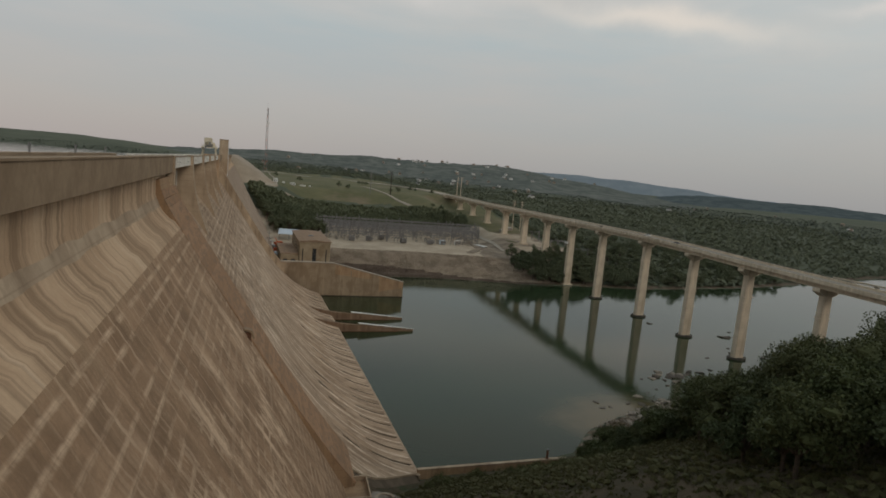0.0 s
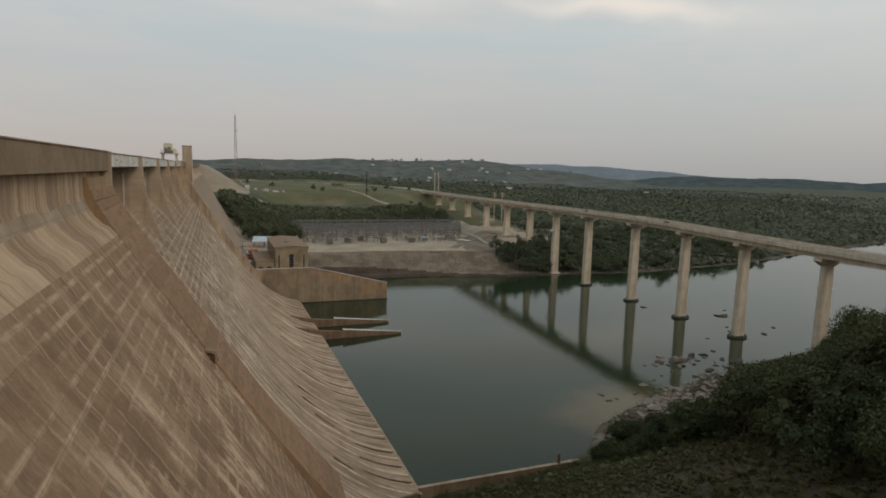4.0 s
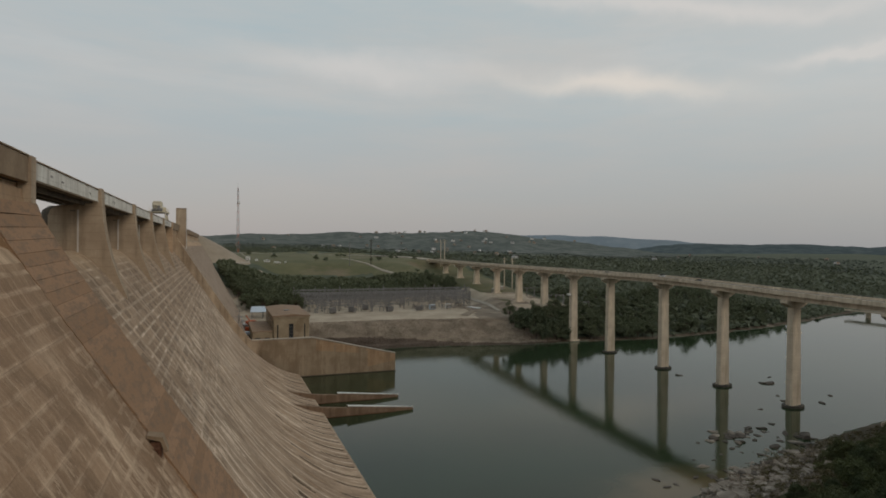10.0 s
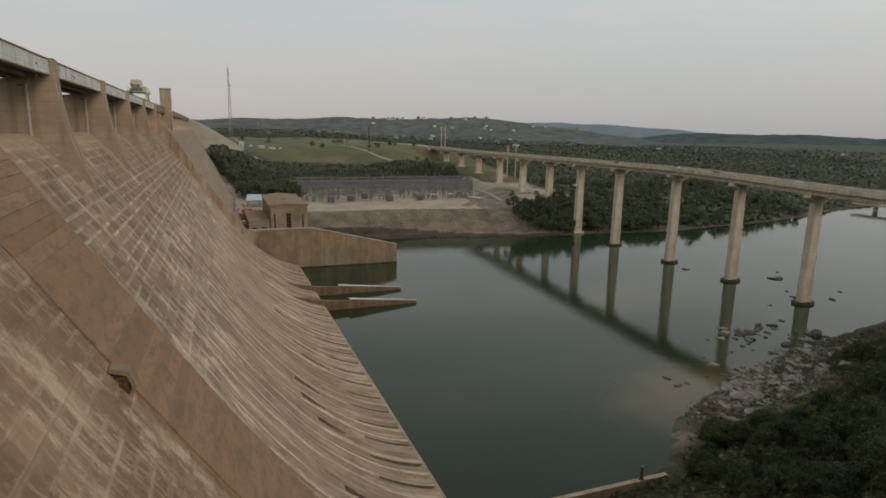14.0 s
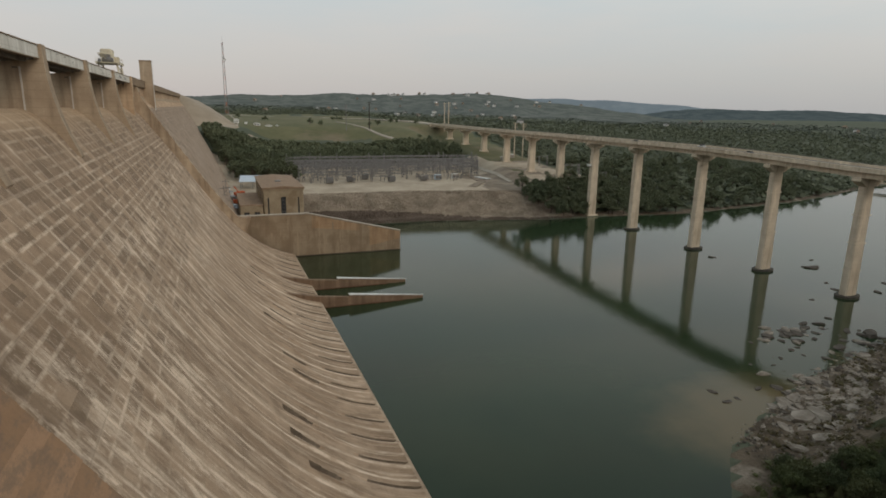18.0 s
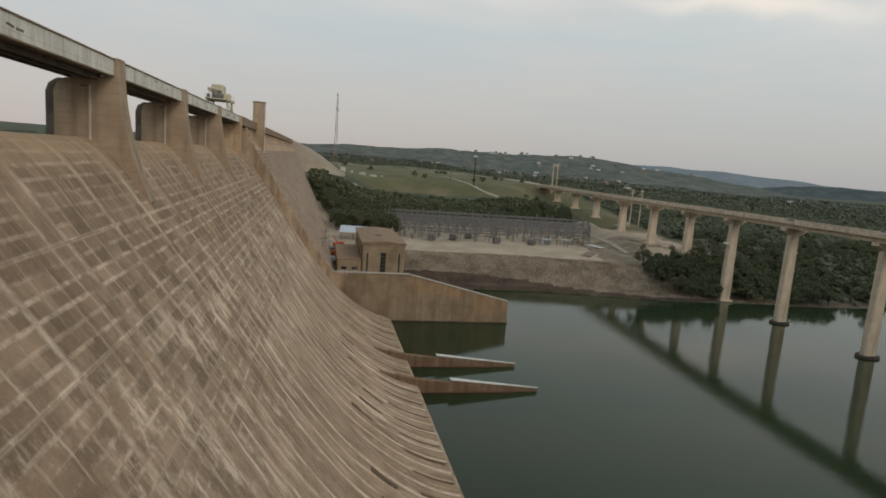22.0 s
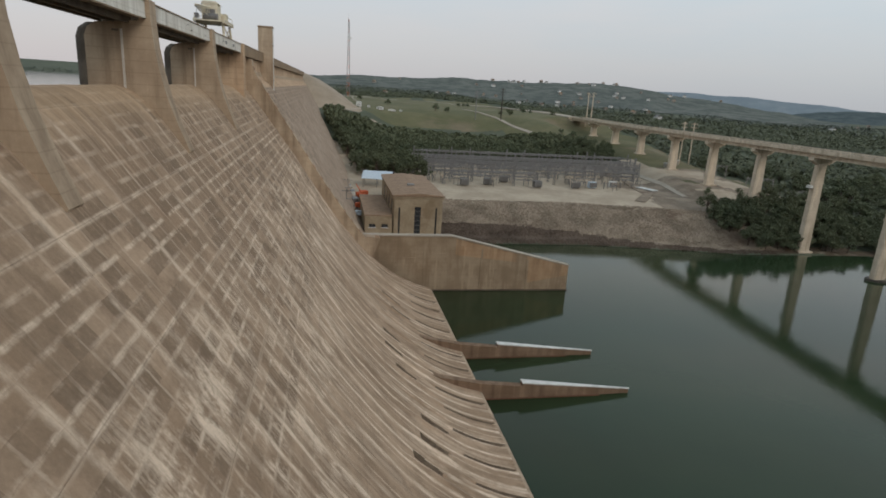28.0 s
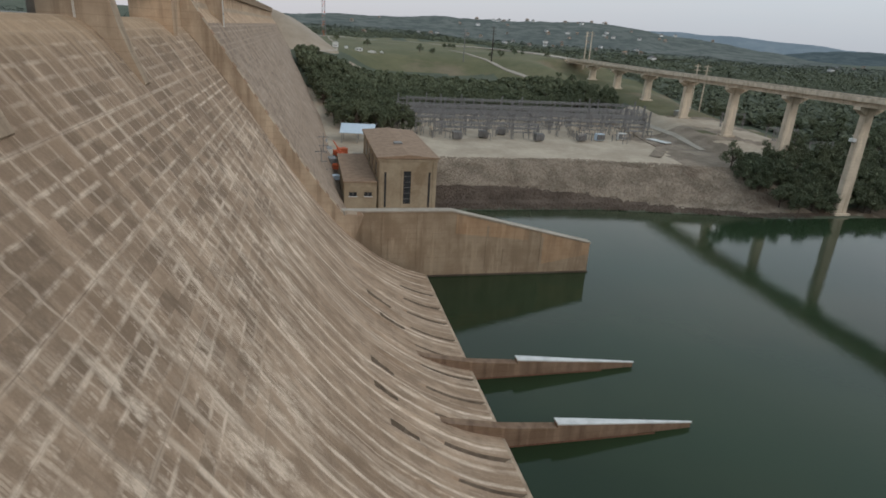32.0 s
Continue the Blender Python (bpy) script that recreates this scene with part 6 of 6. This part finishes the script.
def boulder(x, y, size, mesh, label, sink=0.2):
    ob = new("boulder", mesh)
    ob.matrix_basis = pose(x, y, max(land(x, y), -0.25) + size * 0.2 - sink * size * 0.4, random.uniform(-8, 8), random.uniform(-8, 8), random.uniform(0, 360)) @ Matrix.Diagonal((size, size * random.uniform(0.6, 1.1), size * random.uniform(0.6, 1.0), 1))
    return tagged(ob, label, "boulder", "boulders off the rocky point")


for k in range(135):
    # the reef runs out from the point towards the bridge
    t = random.random()
    x = 150 + 70 * t + random.gauss(0, 12)
    y = 150 + 34 * t + random.gauss(0, 8)
    if curve_at(NEARSHORE, x) - y > 16:
        y = curve_at(NEARSHORE, x) - random.uniform(-2, 15)
    out = y - curve_at(NEARSHORE, x)
    size = random.choice((0.35, 0.45, 0.6, 0.8, 1.0, 1.4)) * (1.0 if out < 6 else 0.8)
    boulder(x, y, size, random.choice(dry if out < 3 and random.random() < 0.7 else wet_), "pale limestone boulder on the rocky point" if out < 3 else "dark wet boulder in the shallows")
for x, y, size in ((196, 198, 1.6), (165, 171, 1.8), (173, 167, 1.5), (151, 148, 3.2), (155, 147, 2.4), (224, 182, 3.0), (286, 250, 2.4), (284, 252, 1.6), (256, 281, 1.6), (300, 262, 1.2), (240, 215, 1.0),
                   (262, 222, 1.3), (268, 230, 1.0), (276, 214, 1.6), (292, 222, 1.4), (190, 148, 3.0), (146, 140, 2.0), (138, 139, 1.6)):
    boulder(x, y, size, random.choice(dry if x < 200 else wet_), "large pale boulder at the water's edge" if x < 200 else "dark boulder standing out of the water")


for k in range(88):
    # a broken line of stones farther out, bending back to the point
    t = random.random()
    x, y = curve_at(((0, 186), (0.4, 206), (0.7, 228), (1.0, 196)), t) + random.gauss(0, 4), curve_at(((0, 190), (0.4, 192), (0.7, 184), (1.0, 172)), t) + random.gauss(0, 2.6)
    boulder(x, y, random.choice((0.5, 0.7, 0.9, 1.2, 1.6)), random.choice(dry if random.random() < 0.3 else wet_), "dark wet boulder in the shallows")
for k in range(56):
    x = random.uniform(143, 196)
    y = curve_at(NEARSHORE, x) - random.uniform(-3, 17)
    ob = boulder(x, y, random.uniform(1.1, 2.3), random.choice(dry), "broad pale limestone slab on the rocky point", 0.6)
    ob.scale.z *= 0.55


def stone_field(name, spots, label, mat):
    """Loose stones, joined into one mesh."""
    base = np.array([(1, 0, 0), (-0.9, 0.2, 0), (0.1, 0.95, 0.05), (0, -1, 0), (0.05, 0.1, 0.75), (0, 0, -0.6)])
    tri = np.array([(0, 2, 4), (2, 1, 4), (1, 3, 4), (3, 0, 4), (2, 0, 5), (1, 2, 5), (3, 1, 5), (0, 3, 5)])
    pts = np.array(spots)
    n = len(pts)
    a = RNG.uniform(0, math.tau, n)
    ca, sa = np.cos(a)[:, None], np.sin(a)[:, None]
    b = base[None] * RNG.uniform(0.7, 1.3, (n, 6, 1))
    x, y = b[..., 0] * ca - b[..., 1] * sa, b[..., 0] * sa + b[..., 1] * ca
    v = np.stack([x, y, b[..., 2]], 2) * pts[:, 3][:, None, None] + pts[:, None, :3]
    f = (tri[None] + 6 * np.arange(n)[:, None, None]).reshape(-1, 3)
    me = bpy.data.meshes.new(name)
    me.from_pydata(v.reshape(-1, 3).tolist(), [], f.tolist())
    me.materials.append(mat)
    me.update()
    return tagged(part(name, me, mat), label, "stones", kind="stuff")


spots = []
for k in range(14000):
    x = random.uniform(72, 248)
    d = random.uniform(-0.5, 38)
    y = curve_at(FARSHORE, x) + d
    spots.append((x, y, land(x, y), random.uniform(0.25, 0.75)))
wetline = lambda x: 18.0 - 13.0 * ease(x, 90, 225)
stone_field("riprap", [q for q in spots if q[1] - curve_at(FARSHORE, q[0]) > wetline(q[0])], "grey-brown riprap stones on the far bank", M_RIPRAP)
stone_field("wet_riprap", [q for q in spots if q[1] - curve_at(FARSHORE, q[0]) <= wetline(q[0])], "dark wet riprap stones along the waterline", M_RIPWET)
spots = []
for k in range(2600):
    x = random.uniform(128, 232)
    y = curve_at(NEARSHORE, x) - random.uniform(-6, 20)
    spots.append((x, y, land(x, y), random.uniform(0.15, 0.6)))
stone_field("shore_stones", spots[::2], "pale broken limestone on the near shore", M_STONE)
stone_field("dark_shore_stones", spots[1::2], "dark broken stones on the near shore", M_WETSTONE)

# ---- substation ----
def lattice(bm, x, y, z0, z1, w=0.5, r=0.07, steps=5):
    for a, b in ((-1, -1), (1, -1), (1, 1), (-1, 1)):
        rod(bm, (x + a * w, y + b * w, z0), (x + a * w * 0.5, y + b * w * 0.5, z1), r, sides=4)
    for k in range(steps):
        t0, t1 = k / steps, (k + 1) / steps
        w0, w1 = w * (1 - 0.5 * t0), w * (1 - 0.5 * t1)
        s = 1 if k % 2 else -1
        for q in (-1, 1):
            rod(bm, (x - s * w0, y + q * w0, z0 + (z1 - z0) * t0), (x + s * w1, y + q * w1, z0 + (z1 - z0) * t1), r * 0.7, sides=3)
    return bm


def truss(bm, x0, x1, y, z, h=0.9, r=0.07):
    for q in (-0.35, 0.35):
        for zz in (z, z + h):
            rod(bm, (x0, y + q, zz), (x1, y + q, zz), r, sides=4)
    n = max(2, int((x1 - x0) / 1.6))
    for k in range(n):
        xa, xb = x0 + (x1 - x0) * k / n, x0 + (x1 - x0) * (k + 1) / n
        za, zb = (z, z + h) if k % 2 else (z + h, z)
        rod(bm, (xa, y - 0.35, za), (xb, y - 0.35, zb), r * 0.7, sides=3)
        rod(bm, (xa, y + 0.35, za), (xb, y + 0.35, zb), r * 0.7, sides=3)
    return bm


PAD = 16.6
YARD_ROWS = ((490, 92, 150, 8.5), (500, 84, 220, 10.5), (512, 76, 230, 12.0), (526, 84, 234, 13.0), (533, 78, 240, 11.0), (540, 76, 242, 12.5), (548, 78, 242, 11.5), (556, 82, 244, 13.5), (572, 90, 244, 12.5))
for y, x0, x1, h in YARD_ROWS:
    row_ = thing("switchyard_gantry", (0, y, PAD), 0, "grey galvanised lattice gantry in the substation", "gantry", "gantries of the substation")
    n = int((x1 - x0) / 12.5)
    xs = [x0 + (x1 - x0) * k / n for k in range(n + 1)]
    for x in xs:
        part("column", lattice(bmesh.new(), x, 0, -0.4, h + random.choice((0, 0, 2.4)), 0.6, 0.12), M_STEEL, row_)
    for xa, xb in zip(xs, xs[1:]):
        part("beam", truss(bmesh.new(), xa, xb, 0, h - 1.4, 0.9, 0.12), M_STEEL, row_)
        part("beam", truss(bmesh.new(), xa, xb, 0, h * 0.60, 0.7, 0.11), M_STEEL, row_)
        if random.random() < 0.6:
            part("beam", truss(bmesh.new(), xa, xb, 0, h * 0.38, 0.6, 0.10), M_STEEL, row_)
        for q in (0.25, 0.5, 0.75):
            xx = xa + (xb - xa) * q
            part("insulator", rod(bmesh.new(), (xx, 0, h - 3.0), (xx, 0, h - 1.4), 0.13, sides=6), M_STEELDK, row_)
for k in range(120):
    x, y = random.uniform(84, 232), random.uniform(482, 568)
    st = thing("switch_stand", (x, y, PAD), random.uniform(0, 180), "grey steel switch stand with upright insulators", "switch stand", "switch stands of the substation")
    for sx in (-1.5, 1.5):
        part("leg", boxes((sx - 0.14, sx + 0.14, -0.14, 0.14, -0.4, 3.2)), M_STEEL, st)
    part("crossbar", boxes((-2.2, 2.2, -0.15, 0.15, 3.2, 3.5)), M_STEEL, st)
    for sx in (-1.8, 0, 1.8):
        part("insulator", rod(bmesh.new(), (sx, 0, 3.5), (sx, 0, 5.0), 0.2, 0.14, 6), M_BRIDGE, st)
for x, y, mt in ((176, 490, M_STEEL), (188, 492, M_BLUE), (120, 494, M_STEEL), (134, 506, M_STEEL), (204, 496, M_WHITE), (150, 488, M_STEELDK), (104, 488, M_STEEL)):
    tr = thing("transformer", (x, y, PAD), random.uniform(-10, 10), "large grey transformer on the gravel pad", "transformer", "transformers of the substation")
    part("tank", boxes((-2.4, 2.4, -1.5, 1.5, -0.3, 3.6), bevel=0.15), mt, tr)
    for sx in (-2.0, -0.7, 0.7, 2.0):
        part("radiator", boxes((sx - 0.4, sx + 0.4, -2.3, -1.53, 0.4, 3.2)), M_STEEL, tr)
    for sx in (-1.4, 0, 1.4):
        part("bushing", rod(bmesh.new(), (sx, 0, 3.6), (sx * 1.2, 0, 5.6), 0.2, 0.1, 6), M_STEELDK, tr)
for x, y in ((300, 480), (312, 500), (290, 515), (325, 478)):
    g2 = thing("far_switchyard_frame", (x, y, on_land(x, y)), 0, "grey steel frame in a second switchyard", "gantry")
    for sx in (-8, 0, 8):
        part("column", lattice(bmesh.new(), sx, 0, -0.5, 9, 0.5, 0.09), M_STEEL, g2)
    part("beam", truss(bmesh.new(), -8, 8, 0, 7.6), M_STEEL, g2)
for x, y, w, d, h, rz in ((272, 545, 4, 7, 3.4, 20), (302, 440, 9, 6, 3.2, 8), (226, 492, 5, 14, 0.9, 16), (285, 560, 5, 5, 3, 0)):
    yard = thing("yard_shed", (x, y, on_land(x, y) - 0.2), rz, "small pale flat-roofed shed beside the bridge", "shed")
    part("body", boxes((-w / 2, w / 2, -d / 2, d / 2, 0, h), bevel=0.05), M_HOUSE, yard)
    part("roof", boxes((-w / 2 - 0.3, w / 2 + 0.3, -d / 2 - 0.3, d / 2 + 0.3, h + 0.003, h + 0.3)), M_WHITE, yard)

# ---- poles and masts ----
mast = thing("lattice_mast", (50, 1085, on_land(50, 1085)), 0, "tall thin lattice radio mast on the hill", "mast")
H = 110.0
for a in range(3):
    c, s = math.cos(a * math.tau / 3), math.sin(a * math.tau / 3)
    part("leg", rod(bmesh.new(), (3.4 * c, 3.4 * s, -1), (0.9 * c, 0.9 * s, H), 0.42, 0.3, 4), M_STEEL, mast)
for k in range(17):
    z0, z1 = H * k / 17, H * (k + 1) / 17
    for a in range(3):
        r0, r1 = 3.4 - 2.5 * k / 17, 3.4 - 2.5 * (k + 1) / 17
        p, q = a * math.tau / 3, (a + 1) * math.tau / 3
        paint = M_STEEL if k % 2 else M_RED
        part("brace", rod(bmesh.new(), (r0 * math.cos(p), r0 * math.sin(p), z0), (r1 * math.cos(q), r1 * math.sin(q), z1), 0.16, sides=3), paint, mast)
        part("strut", rod(bmesh.new(), (r1 * math.cos(p), r1 * math.sin(p), z1), (r1 * math.cos(q), r1 * math.sin(q), z1), 0.16, sides=3), paint, mast)
part("dish", rod(bmesh.new(), (2.0, -1.2, 84), (2.0, -0.4, 84), 2.0, sides=12), M_WHITE, mast)
part("antenna", rod(bmesh.new(), (0, 0, H), (0, 0, H + 9), 0.15, 0.06), M_STEEL, mast)


def pole(x, y, h, r, mat, label, arms):
    ob = thing("utility_pole", (x, y, on_land(x, y)), random.uniform(-20, 20), label, "pole")
    part("pole", rod(bmesh.new(), (0, 0, -1), (0, 0, h), r, r * 0.7, 8), mat, ob)
    for k in range(arms):
        z = h - 1.5 - 2.6 * k
        part("cross_arm", boxes((-2.6, 2.6, -0.16, 0.16, z, z + 0.35)), mat, ob)
        for sx in (-2.3, 2.3):
            part("insulator", rod(bmesh.new(), (sx, 0, z + 0.35), (sx, 0, z + 1.0), 0.16, sides=6), M_STEELDK, ob)
    return ob


pole(199, 752, 32, 0.6, M_WOODPOLE, "dark tall timber pole on the meadow", 3)
pole(174, 762, 30, 0.45, M_STEEL, "grey steel line pole on the meadow", 3)
for x, y in ((286, 735), (292, 737)):
    pole(x, y, 34, 0.6, M_BRIDGE, "pale twin concrete line pole beyond the bridge", 2)
for x, y in ((289, 560), (301, 566)):
    pole(x, y, 32, 0.55, M_BRIDGE, "pale concrete line pole beside the bridge", 2)

# ---- huts and vehicles on the meadow ----
for x, y, w, d, h, lab in ((53, 768, 5, 4, 4.2, "white hut on the meadow edge"), (75, 775, 7, 3, 2.6, "white cabin on the meadow edge"), (88, 782, 8, 3, 1.4, "white trailer bed on the meadow"), (42, 775, 4, 3, 2.0, "pale crate stack on the meadow"),
                           (63, 770, 3, 3, 1.6, "pale crate stack on the meadow"), (98, 786, 3, 5, 1.0, "pale crate stack on the meadow")):
    hut = thing("site_hut", (x, y, on_land(x, y) - 0.1), random.uniform(-15, 15), lab, "hut")
    part("body", boxes((-w / 2, w / 2, -d / 2, d / 2, 0, h), bevel=0.05), M_WHITE, hut)
    part("roof", prism(((-w / 2 - 0.2, h + 0.003), (w / 2 + 0.2, h + 0.003), (0, h + 0.8)), -d / 2 - 0.2, d / 2 + 0.2), M_WHITE, hut)
    if h > 2:
        for q in (-0.2, 0.2):
            part("window", boxes((w * (q - 0.1), w * (q + 0.1), -d / 2 - 0.04, -d / 2 + 0.04, 1.0, 1.9)), M_GLASSDK, hut)


# ---- houses on the hills ----
def house_kind(w, d, h, wall_mat, roof_mat, label):
    ob = thing("hill_house", (0, 0, -500), 0, label, "house", "houses on the far hills")
    part("wall", boxes((-w / 2, w / 2, -d / 2, d / 2, -3, h)), wall_mat, ob)
    part("roof", prism(((-w / 2 - 0.6, h), (w / 2 + 0.6, h), (0, h + w * 0.28)), -d / 2 - 0.6, d / 2 + 0.6), roof_mat, ob)
    for sx in (-0.3, 0.05, 0.36):
        part("window", boxes((w * sx - 0.9, w * sx + 0.9, -d / 2 - 0.08, -d / 2 + 0.05, h * 0.35, h * 0.75)), M_GLASSDK, ob)
    return ob


kinds = [house_kind(14, 18, 6.5, M_HOUSE, M_TERRA, "pale hillside house with a terracotta roof"), house_kind(18, 14, 7.5, M_HOUSE, M_ROOF, "pale two-storey house with a brown roof"),
         house_kind(22, 16, 8.0, M_WHITE, M_STEELDK, "large white house with a grey roof")]
hill_tree = bpy.data.objects["backdrop_ridge_near"]


def hill_top(x, y):
    """The higher of the ground and the wooded slope in front of the crest."""
    hit, place, _, _ = hill_tree.ray_cast(Vector((x, y, 400)), Vector((0, 0, -1)))
    return max(land(x, y), place.z if hit else 0.0) + 1.5


for k in range(70):
    if k < 46:
        az, r = math.radians(random.gauss(22, 5)), random.uniform(1550, 2260)
    else:
        az, r = math.radians(random.uniform(-2, 58)), random.uniform(1300, 2200)
    x, y = 20 + r * math.sin(az), 60 + r * math.cos(az)
    if y - curve_at(FARSHORE, x) < 40:
        continue
    s = random.uniform(0.34, 0.56)
    copy_thing(random.choice(kinds), pose(x, y, hill_top(x, y), 0, 0, random.uniform(-40, 40)) @ Matrix.Scale(s, 4))
for src in kinds:
    for o in (*src.children_recursive, src):
        bpy.data.objects.remove(o)
